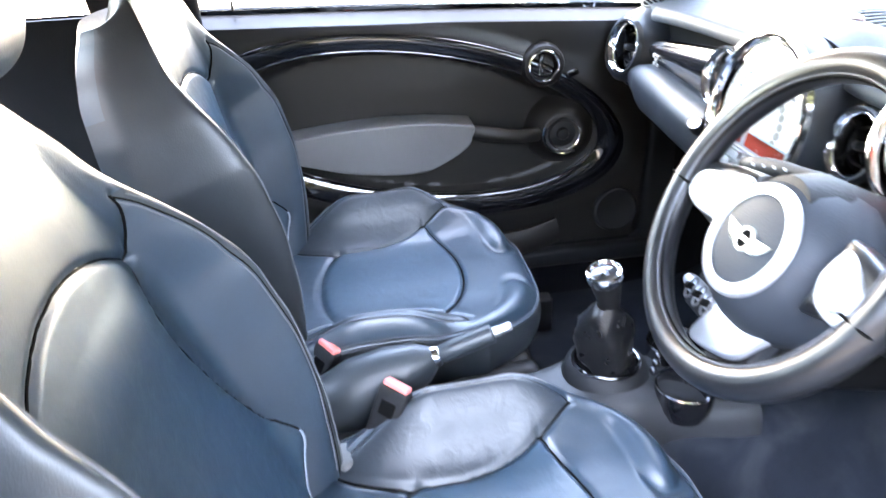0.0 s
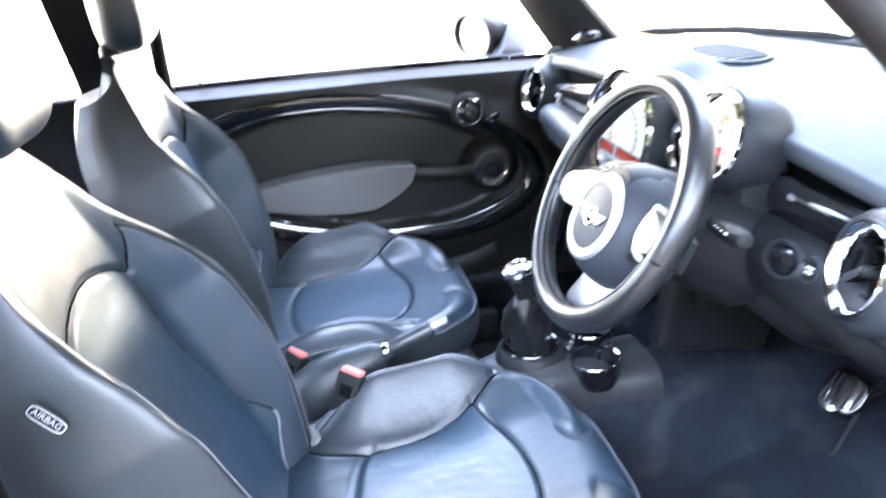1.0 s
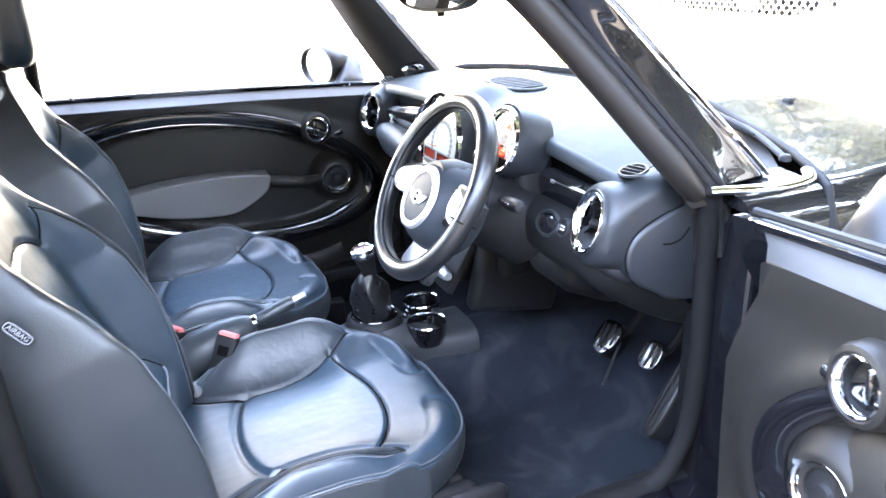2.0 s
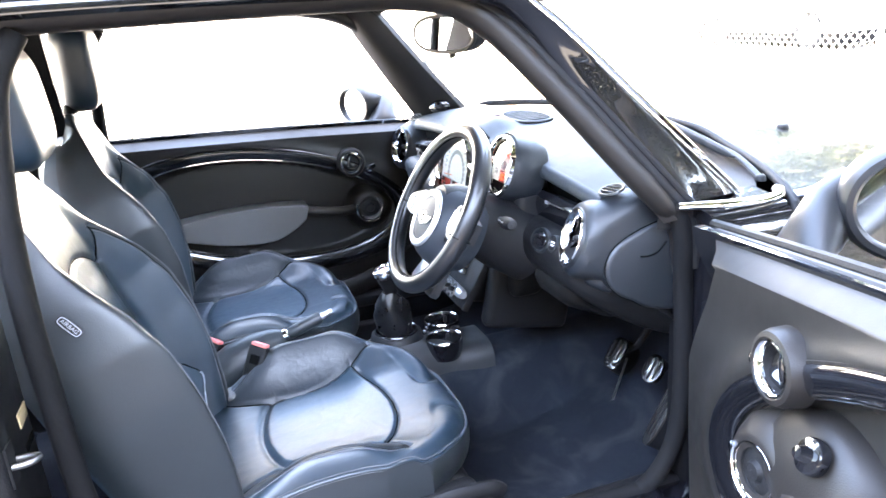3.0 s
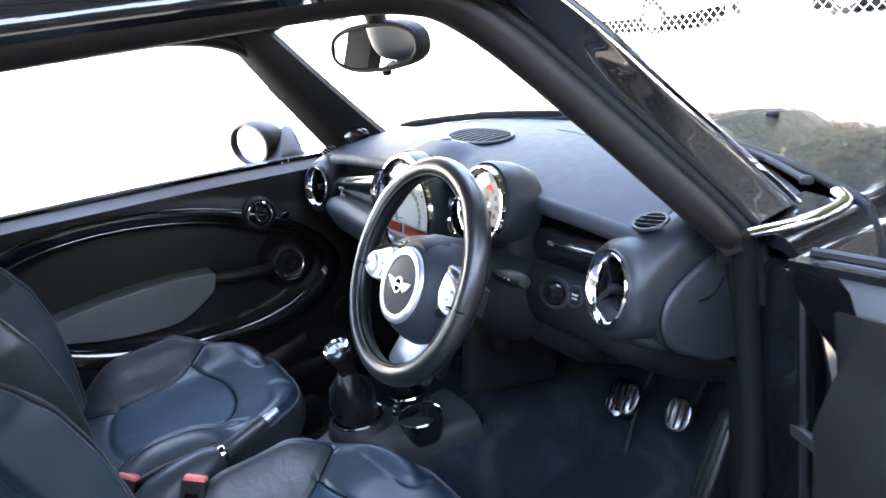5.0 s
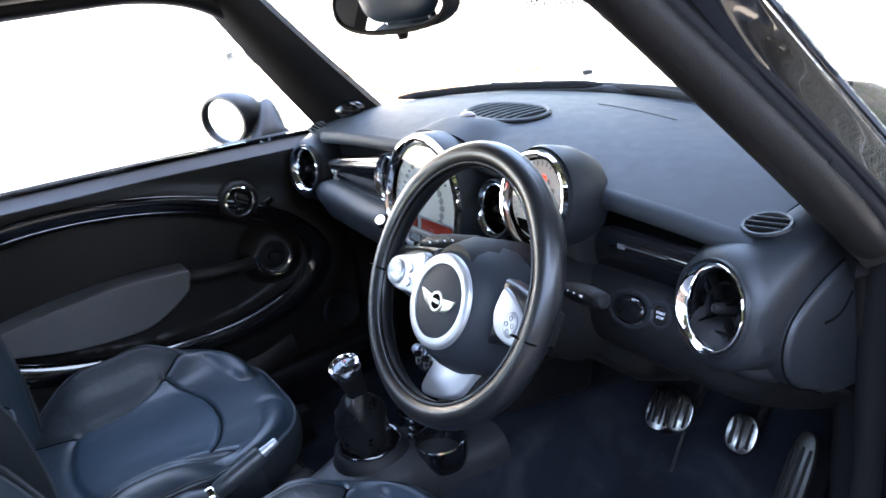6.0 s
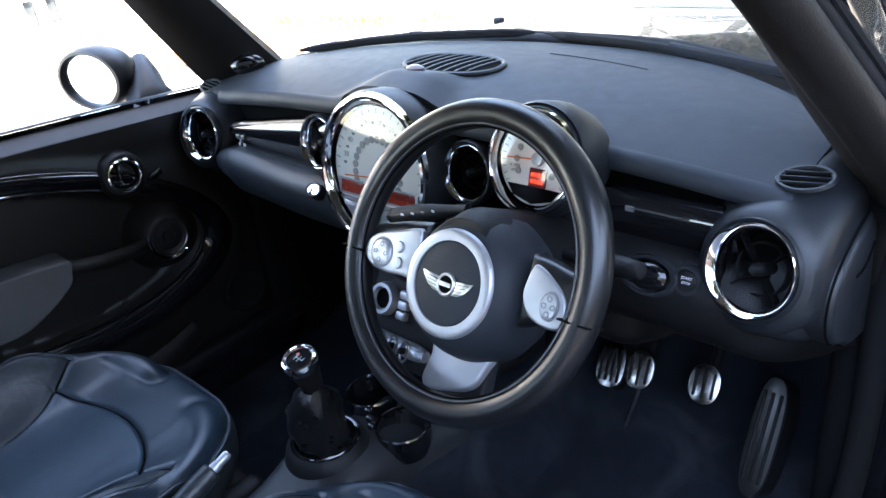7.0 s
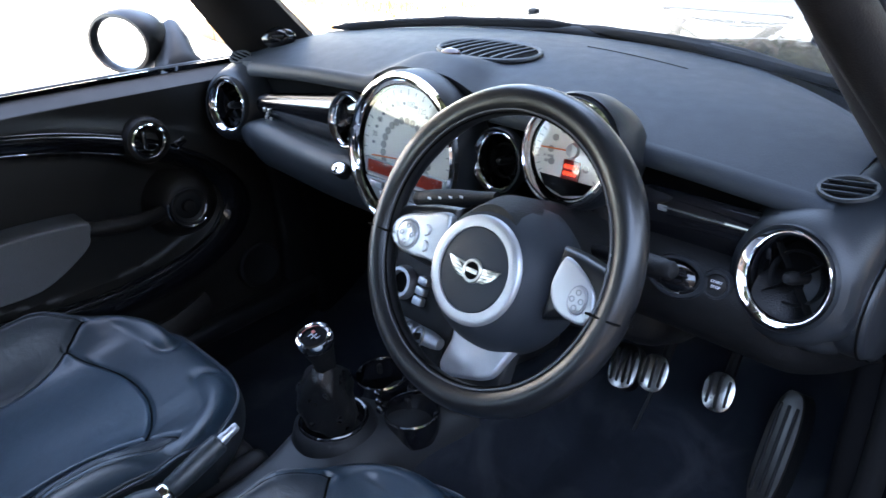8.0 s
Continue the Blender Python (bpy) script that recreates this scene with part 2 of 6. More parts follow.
def prism(outline, depth, m, bevel=0.0, seg=2):
    """A flat outline (local x, y) given a thickness along local +z of m."""
    bm = bmesh.new()
    f = bm.faces.new([bm.verts.new((x, y, 0)) for x, y in outline])
    bm.normal_update()
    if f.normal.z < 0:
        f.normal_flip()
    r = bmesh.ops.extrude_face_region(bm, geom=[f])
    top = [e for e in r["geom"] if isinstance(e, bmesh.types.BMVert)]
    bmesh.ops.translate(bm, vec=(0, 0, depth), verts=top)
    bmesh.ops.reverse_faces(bm, faces=[f])
    if bevel:
        edges = [e for e in bm.edges if all(v in top for v in e.verts)]
        bmesh.ops.bevel(bm, geom=edges, offset=bevel, segments=seg, affect="EDGES", profile=0.5, clamp_overlap=True)
    bmesh.ops.recalc_face_normals(bm, faces=bm.faces)
    bmesh.ops.transform(bm, matrix=m, verts=bm.verts)
    return from_bm(bm)


def facing(origin, normal, up=(0, 0, 1)):
    """Local z along normal, local y as near up as can be, local x to the right as one looks at the face."""
    z = Vector(normal).normalized()
    x = Vector(up).cross(z).normalized()
    y = z.cross(x)
    m = Matrix((x, y, z)).transposed().to_4x4()
    m.translation = Vector(origin)
    return m


def sstep(x, a, b):
    t = np.clip((np.asarray(x, float) - a) / (b - a), 0, 1)
    return t * t * (3 - 2 * t)


def sheet(fn, us, vs, thick=0.0, down=(0, 0, -1)):
    """A surface fn(u, v) -> x, y, z on a grid, closed into a slab when thick."""
    U, V = np.meshgrid(us, vs, indexing="ij")
    P = np.stack(np.broadcast_arrays(*fn(U, V)), -1).astype(float)
    nu, nv = len(us), len(vs)
    v = P.reshape(-1, 3)
    f = grid_faces(nu, nv)
    if not thick:
        return v, f
    low = v + np.array(down, float) * thick
    n = len(v)
    f2 = [tuple(i + n for i in reversed(q)) for q in f]
    rim = [i * nv for i in range(nu)] + [(nu - 1) * nv + j for j in range(1, nv)] + [i * nv + nv - 1 for i in range(nu - 2, -1, -1)] + list(range(nv - 2, 0, -1))
    side = [(rim[(i + 1) % len(rim)], rim[i], rim[i] + n, rim[(i + 1) % len(rim)] + n) for i in range(len(rim))]
    return np.concatenate([v, low]), f + f2 + side


def ellipse(rx, ry, n=40, power=2.0):
    a = np.linspace(0, 2 * np.pi, n, endpoint=False)
    c, s = np.cos(a), np.sin(a)
    return list(zip(rx * np.sign(c) * np.abs(c) ** (2 / power), ry * np.sign(s) * np.abs(s) ** (2 / power)))


def text_geo(body, size, m, thick=0.0004):
    """Lettering in the built-in font as a mesh, centred on m."""
    cu = bpy.data.curves.new("lettering", "FONT")
    cu.body, cu.size, cu.align_x, cu.align_y, cu.extrude, cu.resolution_u = body, size, "CENTER", "CENTER", thick, 3
    ob = bpy.data.objects.new("lettering", cu)
    scene.collection.objects.link(ob)
    dg = bpy.context.evaluated_depsgraph_get()
    dg.update()
    me = bpy.data.meshes.new_from_object(ob.evaluated_get(dg))
    geo = (np.array([v.co[:] for v in me.vertices]), [tuple(p.vertices) for p in me.polygons])
    bpy.data.objects.remove(ob)
    bpy.data.curves.remove(cu)
    bpy.data.meshes.remove(me)
    return moved(geo, m)

# ---- the car's shell ----
def floor_height(x, y):
    toe = 0.115 * np.log1p(np.exp((y - 0.30) / 0.10))
    z = 0.20 + toe
    tun = 0.17 * (1 - sstep(np.abs(x), 0.06, 0.19))
    rear = 0.16 * (1 - sstep(y, -1.20, -1.12))
    return 0.20 + ((z - 0.20) ** 4 + tun ** 4) ** 0.25 + rear


floor = part("floor", sheet(lambda u, v: (u, v, floor_height(u, v)), np.linspace(-0.70, 0.70, 90), np.linspace(-1.7, 0.66, 110), 0.03), CARPET)
tagged(floor, "dark blue-grey carpeted car floor with raised centre tunnel", "car floor", kind="structure")


def arc_roof(u, v):
    crown = 1 - (u / 0.62) ** 2
    return u, v, 1.300 + 0.055 * crown - 0.05 * sstep(v, -0.35, 0.02) * (0.4 + 0.6 * crown) - 0.03 * (1 - sstep(v, -1.9, -1.4))


ceiling = part("ceiling", sheet(arc_roof, np.linspace(-0.585, 0.585, 30), np.linspace(-1.75, -0.075, 30), 0.012, (0, 0, 1)), HEADLINING)
tagged(ceiling, "dark grey fabric headlining of the car", "headlining", kind="structure")
roof = part("roof", sheet(lambda u, v: (u, v, arc_roof(u, v)[2] + 0.045 + 0.012 * (1 - (u / 0.62) ** 2)), np.linspace(-0.60, 0.60, 36), np.linspace(-1.8, -0.06, 36), 0.02), PAINT)
tagged(roof, "glossy black painted steel roof of the car", "car roof", kind="structure")

body = thing("car_body", "glossy black car body with open driver's side doorway", "car body", kind="structure")
for s in (1, -1):
    # roof rail: inner trim roll and outer painted rail, swept down into the windscreen pillar
    foot = [(0.563, -0.158, 1.250), (0.604, -0.054, 1.135), (0.660, 0.045, 1.005), (0.682, 0.105, 0.930), (0.672, 0.150, 0.880), (0.672, 0.166, 0.78)] if s > 0 else [(-0.585, -0.120, 1.245), (-0.610, -0.020, 1.135), (-0.632, 0.080, 1.005), (-0.655, 0.16, 0.90)]
    rail = smooth_line([(0.60 * s, -1.75, 1.20), (0.585 * s, -1.30, 1.295), (0.575 * s, -0.85, 1.303), (0.573 * s, -0.45, 1.302), (0.570 * s, -0.26, 1.293)] + foot, 8)
    part("roof_rail_trim", tube(rail, np.interp(np.arange(len(rail)), [0, len(rail) - 22, len(rail) - 9, len(rail)], [0.027, 0.027, 0.020, 0.018]) if s > 0 else 0.027, 16, flat=0.85), TRIM, body, "dark grey moulded pillar and roof rail trim")
    if s > 0:
        seal = rail + np.array([0.015, 0.017, 0.012])
        part("door_seal", tube(seal, 0.0095, 10), RUBBER, body, "black rubber door seal")
        part("door_seal", tube(rail + np.array([0.022, 0.027, 0.018]), 0.006, 8), RUBBER, body, "black rubber door seal")
    # painted pillar: a closed section from the seal to the edge of the glass
    dy = 0.0 if s > 0 else 0.03
    low = smooth_line([(0.672 * s, -1.75, 1.163), (0.660 * s, -1.30, 1.288), (0.650 * s, -0.85, 1.306), (0.645 * s, -0.45, 1.303), (0.628 * s, -0.24 + dy, 1.291),
                       (0.602 * s, -0.118 + dy, 1.250), (0.642 * s, 0.003 + dy, 1.100), (0.684 * s, 0.118 + dy, 0.955), (0.698 * s, 0.144 + dy, 0.918)], 8)
    high = smooth_line([(0.640 * s, -1.75, 1.240), (0.612 * s, -1.30, 1.362), (0.597 * s, -0.85, 1.382), (0.594 * s, -0.45, 1.379), (0.604 * s, -0.205 + dy, 1.338),
                        (0.628 * s, -0.073 + dy, 1.250), (0.649 * s, 0.084 + dy, 1.100), (0.670 * s, 0.240 + dy, 0.950), (0.675 * s, 0.275 + dy, 0.914)], 8)
    glass_edge = smooth_line([(0.58 * s, -1.75, 1.23), (0.55 * s, -1.30, 1.35), (0.54 * s, -0.85, 1.37), (0.535 * s, -0.45, 1.365), (0.525 * s, -0.16, 1.325),
                              (0.535 * s, -0.045, 1.250), (0.562 * s, 0.085, 1.100), (0.585 * s, 0.222, 0.945), (0.590 * s, 0.250, 0.910)], 8)
    bow = np.array((0.80 * s, 0.02, 0.60)) * 0.009
    rows = []
    for w in np.sin(np.linspace(-1.57, 1.57, 15)) * 0.5 + 0.5:
        rows.append(low * (1 - w) + high * w + bow * (1 - abs(2 * w - 1) ** 6))
    rows += [high + (-0.012 * s, 0.006, -0.004), glass_edge, glass_edge + (0.02 * s, -0.02, -0.02), low + (-0.022 * s, 0.012, -0.006)]
    rows = np.array(rows)
    part("pillar_skin", (rows.reshape(-1, 3), grid_faces(len(rows), len(low), close_u=True)), PAINT, body, "glossy black windscreen pillar")
    if s > 0:
        part("drip_moulding", tube(high[34:] + np.array((0.004, 0.004, 0.004)), 0.0055, 8, flat=0.8), CHROME, body, "bright chrome moulding along the windscreen edge")
    # inner windscreen pillar trim: a wide moulding between side window and windscreen
    lo_a, lo_b = (np.array((0.600, 0.155, 0.950)), np.array((0.680, 0.100, 0.905))) if s > 0 else (np.array((-0.554, 0.212, 0.945)), np.array((-0.655, 0.090, 0.905)))
    hi_a, hi_b = (np.array((0.512, -0.105, 1.275)), np.array((0.560, -0.165, 1.290))) if s > 0 else (np.array((-0.533, -0.072, 1.285)), np.array((-0.582, -0.172, 1.290)))

    def pillar(u, v, la=lo_a, lb=lo_b, ha=hi_a, hb=hi_b, s=s):
        p = (la * (1 - v[..., None]) + ha * v[..., None]) * (1 - u[..., None]) + (lb * (1 - v[..., None]) + hb * v[..., None]) * u[..., None]
        bulge = (0.010 if s > 0 else 0.020) * np.sin(np.pi * u) + 0.008 * np.sin(np.pi * v)
        p = p + bulge[..., None] * np.array((-0.75 * s, -0.55, -0.25))
        return p[..., 0], p[..., 1], p[..., 2]

    part("windscreen_pillar_trim", sheet(pillar, np.linspace(0, 1, 14), np.linspace(-0.05, 1.06, 24), 0.03, (0.6 * s, 0.5, 0.3)), TRIM, body, "dark grey moulded windscreen pillar trim")
    # sill, A-post below the pillar, rear quarter
    part("door_sill", rbox((0.715 * s, -0.36, 0.255), (0.13, 1.28, 0.15), 0.025), PAINT, body, "glossy black door sill")
    part("sill_trim", rbox((0.655 * s, -0.36, 0.315), (0.05, 1.25, 0.05), 0.015), LOWER, body, "black plastic sill trim")
    part("wing_edge", rbox((0.757 * s, 0.285, 0.55), (0.09, 0.13, 0.56), 0.02), PAINT, body, "black painted wing edge")
    part("front_post", rbox((0.715 * s, 0.245, 0.535), (0.10, 0.13, 0.67), 0.02), PAINT, body, "glossy black door post")
    post = smooth_line(([(0.664, 0.046, 1.020), (0.684, 0.108, 0.940), (0.684, 0.150, 0.880)] if s > 0 else [(-0.665, 0.165, 0.885)]) + [(0.674 * s, 0.168, 0.75), (0.675 * s, 0.172, 0.55), (0.672 * s, 0.158, 0.42), (0.668 * s, 0.10, 0.335), (0.665 * s, 0.0, 0.325),
                        (0.665 * s, -0.5, 0.325), (0.665 * s, -0.76, 0.335), (0.662 * s, -0.855, 0.42), (0.657 * s, -0.886, 0.60), (0.655 * s, -0.895, 0.80), (0.652 * s, -0.897, 0.95), (0.640 * s, -0.890, 1.09), (0.605 * s, -0.875, 1.22), (0.585 * s, -0.84, 1.285)], 8)
    part("door_seal", tube(post, 0.018, 14), FLOCK, body, "dark grey flocked door seal")
    part("rear_post", sheet(lambda u, v, s=s: ((0.70 - 0.13 * sstep(v, 0.9, 1.3)) * s + 0 * u, -0.97 - u * 0.10, v), np.linspace(0, 1, 4), np.linspace(0.3, 1.30, 16), 0.10, (-s, 0, 0)), LOWER, body, "dark plastic centre door post")
    part("rear_side_trim", sheet(lambda u, v, s=s: ((0.63 + 0.04 * np.sin(3.1 * (v - 0.3))) * s + 0 * u, -1.06 - u * 0.72, v), np.linspace(0, 1, 10), np.linspace(0.2, 0.965, 12), 0.06, (s, 0, 0)), LOWER, body, "black rear side trim panel")
    part("rear_quarter_skin", sheet(lambda u, v, s=s: ((0.80 - 0.09 * sstep(v, 0.75, 0.97)) * s + 0 * u, -0.99 - u * 0.95, v), np.linspace(0, 1, 8), np.linspace(0.30, 0.97, 14), 0.03, (-s, 0, 0)), PAINT, body)
    part("rear_pillar", sheet(lambda u, v, s=s: ((0.66 - 0.08 * v) * s + 0 * u, -1.52 - 0.25 * u - 0.05 * v, 0.95 + 0.36 * v), np.linspace(0, 1, 6), np.linspace(0, 1, 6), 0.05, (-s, 0, 0)), TRIM, body)
    part("kick_panel", rbox((0.655 * s, 0.40, 0.52), (0.07, 0.46, 0.70), 0.02), FOOTWELL_SHADE, body)
    if s < 0:
        part("kick_panel", rbox((-0.690, 0.17, 0.60), (0.09, 0.14, 0.64), 0.02), LOWER, body)
part("windscreen_header", sheet(lambda u, v: (u, -0.10 + 0.06 * v - 0.0 * u, 1.300 - 0.035 * v + 0.035 * (1 - (u / 0.55) ** 2)), np.linspace(-0.55, 0.55, 24), np.linspace(0, 1, 6), 0.03, (0, 0.2, 1)), TRIM, body, "dark grey trim above the windscreen")
part("firewall", rbox((0, 0.62, 0.59), (1.40, 0.05, 0.62), 0.02), LOWER, body)
part("tailgate", sheet(lambda u, v: (u * (0.62 - 0.05 * v), -1.78 - 0.10 * (1 - v), 0.35 + 0.62 * v), np.linspace(-1, 1, 12), np.linspace(0, 1, 8), 0.04, (0, -1, 0)), TRIM, body)
part("door_jamb", rbox((0.692, -0.968, 0.66), (0.17, 0.06, 0.66), 0.015), LOWER, body, "dark plastic rear door jamb")
part("door_striker", tube(smooth_line([(0.732, -0.942, 0.742), (0.732, -0.922, 0.742), (0.738, -0.908, 0.743), (0.750, -0.908, 0.744), (0.757, -0.922, 0.744), (0.757, -0.945, 0.744)], 6), 0.0045, 10), STEEL, body, "bare steel door latch striker")
part("striker_plate", rbox((0.748, -0.9385, 0.745), (0.036, 0.005, 0.060), 0.002), RUBBER, body)
part("paper_sticker", rbox((0.652, -0.9375, 0.766), (0.046, 0.003, 0.022), 0.001), BEIGE, body, "beige printed sticker")
part("latch_slot", rbox((0.650, -0.9375, 0.722), (0.045, 0.004, 0.010), 0.001), BLACK, body)


def screen_base(x):
    return 0.475 - 0.80 * np.asarray(x) ** 2


# road wheels under the wings
for s in (1, -1):
    for wy in (1.02, -1.45):
        wmx = pose(0.70 * s, wy, 0.30, 0, 90 * s, 0)
        tyre = part("road_wheel", lathe([(0.19, 0.07), (0.28, 0.085), (0.30, 0.06), (0.30, -0.06), (0.28, -0.085), (0.19, -0.07)], wmx, 40), RUBBER, body, "black tyre")
        part("rim", lathe([(0, 0.05), (0.05, 0.06), (0.16, 0.04), (0.19, 0.075), (0.20, 0.07)], wmx, 32), SILVER, tyre, "silver wheel rim")


# windscreen pane
def screen(u, v):
    x = u * (0.575 * (1 - v) + 0.51 * v)
    y0, z0 = screen_base(x) + 0.02, 0.950 - 0.03 * u ** 2
    y1, z1 = -0.055 - 0.05 * u ** 2, 1.300 - 0.02 * u ** 2
    return x, y0 * (1 - v) + y1 * v + 0.035 * np.sin(np.pi * v), z0 * (1 - v) + z1 * v + 0.03 * np.sin(np.pi * v)


windscreen = part("windscreen", sheet(screen, np.linspace(-1, 1, 24), np.linspace(0, 1, 16)), GLASS)
windscreen.visible_shadow = False
part("windscreen_seal", tube([np.array(screen(np.array(u), np.array(0.0))) + (0, 0.004, 0.004) for u in np.linspace(-1, 1, 40)], 0.013, 10), RUBBER, body, "black seal along the windscreen foot")
tagged(windscreen, "clear curved glass windscreen of the car", "windscreen", kind="structure")

# bonnet, scuttle and front wings
bonnet = thing("bonnet", "glossy black car bonnet reflecting trees and fence", "bonnet", at=(0, 0.9, 0.9))


def bonnet_top(x, y):
    edge = np.clip((y - 0.40) / 1.0, 0, 1)
    return 0.945 - 0.10 * edge ** 2 - 0.030 * (np.abs(x) / 0.72) ** 3 - 0.20 * np.clip((np.abs(x) - 0.735 + 0.08 * edge) / 0.075, 0, 1) ** 2 + 0.02 * np.exp(-((x / 0.34) ** 6)) * (1 - edge)


def bonnet_fn(u, v):
    y0 = np.maximum(screen_base(u * 0.60) * 0.80 + 0.165, 0.338)
    y = y0 * (1 - v) + (1.42 - 0.25 * u ** 2) * v
    x = u * (0.812 - 0.10 * v)
    return x, y, bonnet_top(x, y) - 0.25 * np.clip(v - 0.9, 0, 1) ** 2 * 10


part("bonnet_panel", sheet(bonnet_fn, np.sin(np.linspace(-1.57, 1.57, 72)), np.linspace(0, 1, 40), 0.02), PAINT, bonnet)
part("bonnet_lip", tube([np.array(bonnet_fn(u, 0.0)) + (0, -0.006, -0.006) for u in np.linspace(-1, 1, 50)], 0.008, 10), RUBBER, bonnet, "black rubber bonnet edge seal")
for s in (1, -1):
    part("washer_jet", rbox((0.330 * s, 0.70, float(bonnet_top(np.array(0.33), np.array(0.70))) + 0.003), (0.026, 0.018, 0.012), 0.005), LOWER, bonnet, "small black washer jet")
    part("scuttle_corner", sheet(lambda u, v, s=s: ((0.655 + 0.157 * u) * s, 0.168 + 0.163 * v, bonnet_top(0.655 + 0.157 * u, np.full_like(u, 0.40)) - 0.006), np.linspace(0, 1, 40) ** 0.7, np.linspace(0, 1, 8), 0.02), PAINT, body, "glossy black corner panel behind the bonnet")
    part("front_wing", sheet(lambda u, v, s=s: ((0.800 - 0.09 * v ** 2) * s, 0.20 + 1.12 * v, 0.72 - 0.16 * u - 0.08 * v ** 2), np.linspace(0, 1, 6), np.linspace(0, 1, 16), 0.02, (-s, 0, 0)), PAINT, body, "glossy black front wing")
    part("cowl_strip", tube(smooth_line([(0.712 * s, 0.122, 0.922), (0.730 * s, 0.20, 0.918), (0.732 * s, 0.27, 0.914), (0.722 * s, 0.325, 0.913), (0.695 * s, 0.352, 0.916)], 8), 0.011, 12, flat=0.7), CHROME, body, "bright chrome waist strip")
scuttle = part("scuttle_panel", sheet(lambda u, v: (u * 0.68, screen_base(u * 0.68) + v * (0.17 + 0.05 * u ** 4), 0.915 - 0.02 * u ** 2 - 0.012 * np.sin(3.1 * v)), np.linspace(-1, 1, 30), np.linspace(0, 1, 8), 0.02), LOWER)
tagged(scuttle, "black plastic scuttle panel below the windscreen", "scuttle panel", kind="structure")


def wiper(pivot, bend, tip0, tip1):
    w = thing("windscreen_wiper", "black windscreen wiper parked along the glass", "wiper", "windscreen wipers", at=pivot)
    part("wiper_arm", tube(smooth_line([pivot, bend, (np.array(tip0) + np.array(tip1)) / 2 + (0, 0, 0.018)], 8), [0.008] * 9 + [0.006] * 8, 8, flat=0.6), LOWER, w)
    mid = (np.array(tip0) + np.array(tip1)) / 2 + (0, 0.0, 0.010)
    line = smooth_line([tip0, mid, tip1], 10)
    part("wiper_blade", tube(line, np.interp(np.linspace(0, 1, len(line)), [0, 0.12, 0.88, 1], [0.002, 0.007, 0.007, 0.002]), 8, flat=1.3), RUBBER, w, "black rubber wiper blade")
    part("pivot_cap", lathe([(0, 0.008), (0.007, 0.007), (0.010, 0.004), (0.011, -0.004)], pose(*pivot), 20), LOWER, w)


wiper((0.635, 0.365, 0.922), (0.50, 0.405, 0.946), (-0.05, 0.500, 0.966), (0.56, 0.365, 0.950))
wiper((-0.08, 0.54, 0.93), (-0.2, 0.525, 0.955), (-0.545, 0.262, 0.962), (-0.06, 0.482, 0.972))

# ---- dashboard ----
dash = thing("dashboard", "black soft-touch dashboard with round chrome-ringed dials and vents", "dashboard", at=(0, 0.2, 0.8))


def dash_top(x, y):
    z = 0.987 - 0.112 * x ** 2 - 0.86 * np.clip(0.2 - y, 0, 1) ** 2 - 0.42 * np.clip(y - 0.2, 0, 1) ** 2
    hump = 0.027 * np.exp(-((x + 0.012) / (0.100 - 0.30 * np.clip(y - 0.03, 0, 0.12))) ** 4) * (1 - sstep(y, 0.075, 0.160))
    return z + hump


def lip_front(x):
    return 0.030 + 0.03 * np.abs(x)


def dash_top_fn(u, v):
    x = u
    y = lip_front(x) * (1 - v) + (screen_base(x) + 0.015) * v
    return x, y, dash_top(x, y)


part("top_pad", sheet(dash_top_fn, np.linspace(-0.60, 0.60, 150), np.linspace(0, 1, 80), 0.018), LITPAD, dash, "black grained dashboard top")
# rolled front lip of the top pad
for x0, x1 in ((-0.535, -0.115), (0.105, 0.600)):
    xs = np.linspace(x0, x1, 30)

    def lip(u, v):
        a = v * 3.3
        y, z = lip_front(u), dash_top(u, lip_front(u))
        return u, y - 0.016 * np.sin(a) + 0.012 * np.clip(v - 0.7, 0, 1) * 3, z - 0.016 + 0.016 * np.cos(a)

    part("pad_lip", sheet(lip, xs, np.linspace(0, 1, 14)), LITPAD, dash)
    # Black sheet that paints the shade behind the trim strip.
    part("recess_shade", sheet(lambda u, v: (u, 0.065 + 0 * v, 0.915 - 0.16 * v), xs, np.linspace(0, 1, 4), 0.01, (0, 1, 0)), BLACK, dash, "black sheet standing for the shade behind the trim strip")


# glossy trim strips
def strip(x0, x1, zt, zb, bow):
    def fn(u, v):
        z = zt(u) * (1 - v) + zb(u) * v
        return u, 0.036 - bow * np.sin(np.pi * v ** 0.75), z
    return sheet(fn, np.linspace(x0, x1, 30), np.linspace(0, 1, 22), 0.01, (0, 1, 0))


trim_left = part("trim_strip", strip(-0.50, -0.13, lambda u: 0.882 + 0.150 * (u + 0.46), lambda u: 0.824 - 0.06 * (u + 0.487), 0.018), PIANO, dash, "glossy piano-black dashboard strip")
part("trim_strip", strip(0.36, 0.55, lambda u: 0.895 + 0 * u, lambda u: 0.815 + 0.10 * (u - 0.36), 0.014), PIANO, dash, "glossy piano-black dashboard strip")
part("badge", join(*[rbox((-0.470 + i * 0.0085, 0.0165 + 0.0006 * j, 0.852 - j * 0.0085), (0.0080, 0.003, 0.0080), 0.0008) for i in range(3) for j in range(3) if (i + j) % 2 == 0]), EMBLEM, trim_left, "small chequered silver badge")
part("cup_flap_line", rbox((0.455, 0.0215, 0.880), (0.075, 0.003, 0.0012), 0.0004, (0, 0, 0)), STEEL, dash)
part("cup_flap_line", rbox((0.415, 0.0225, 0.878), (0.012, 0.003, 0.007), 0.0008, (0, 0, 0)), SILVER, dash)


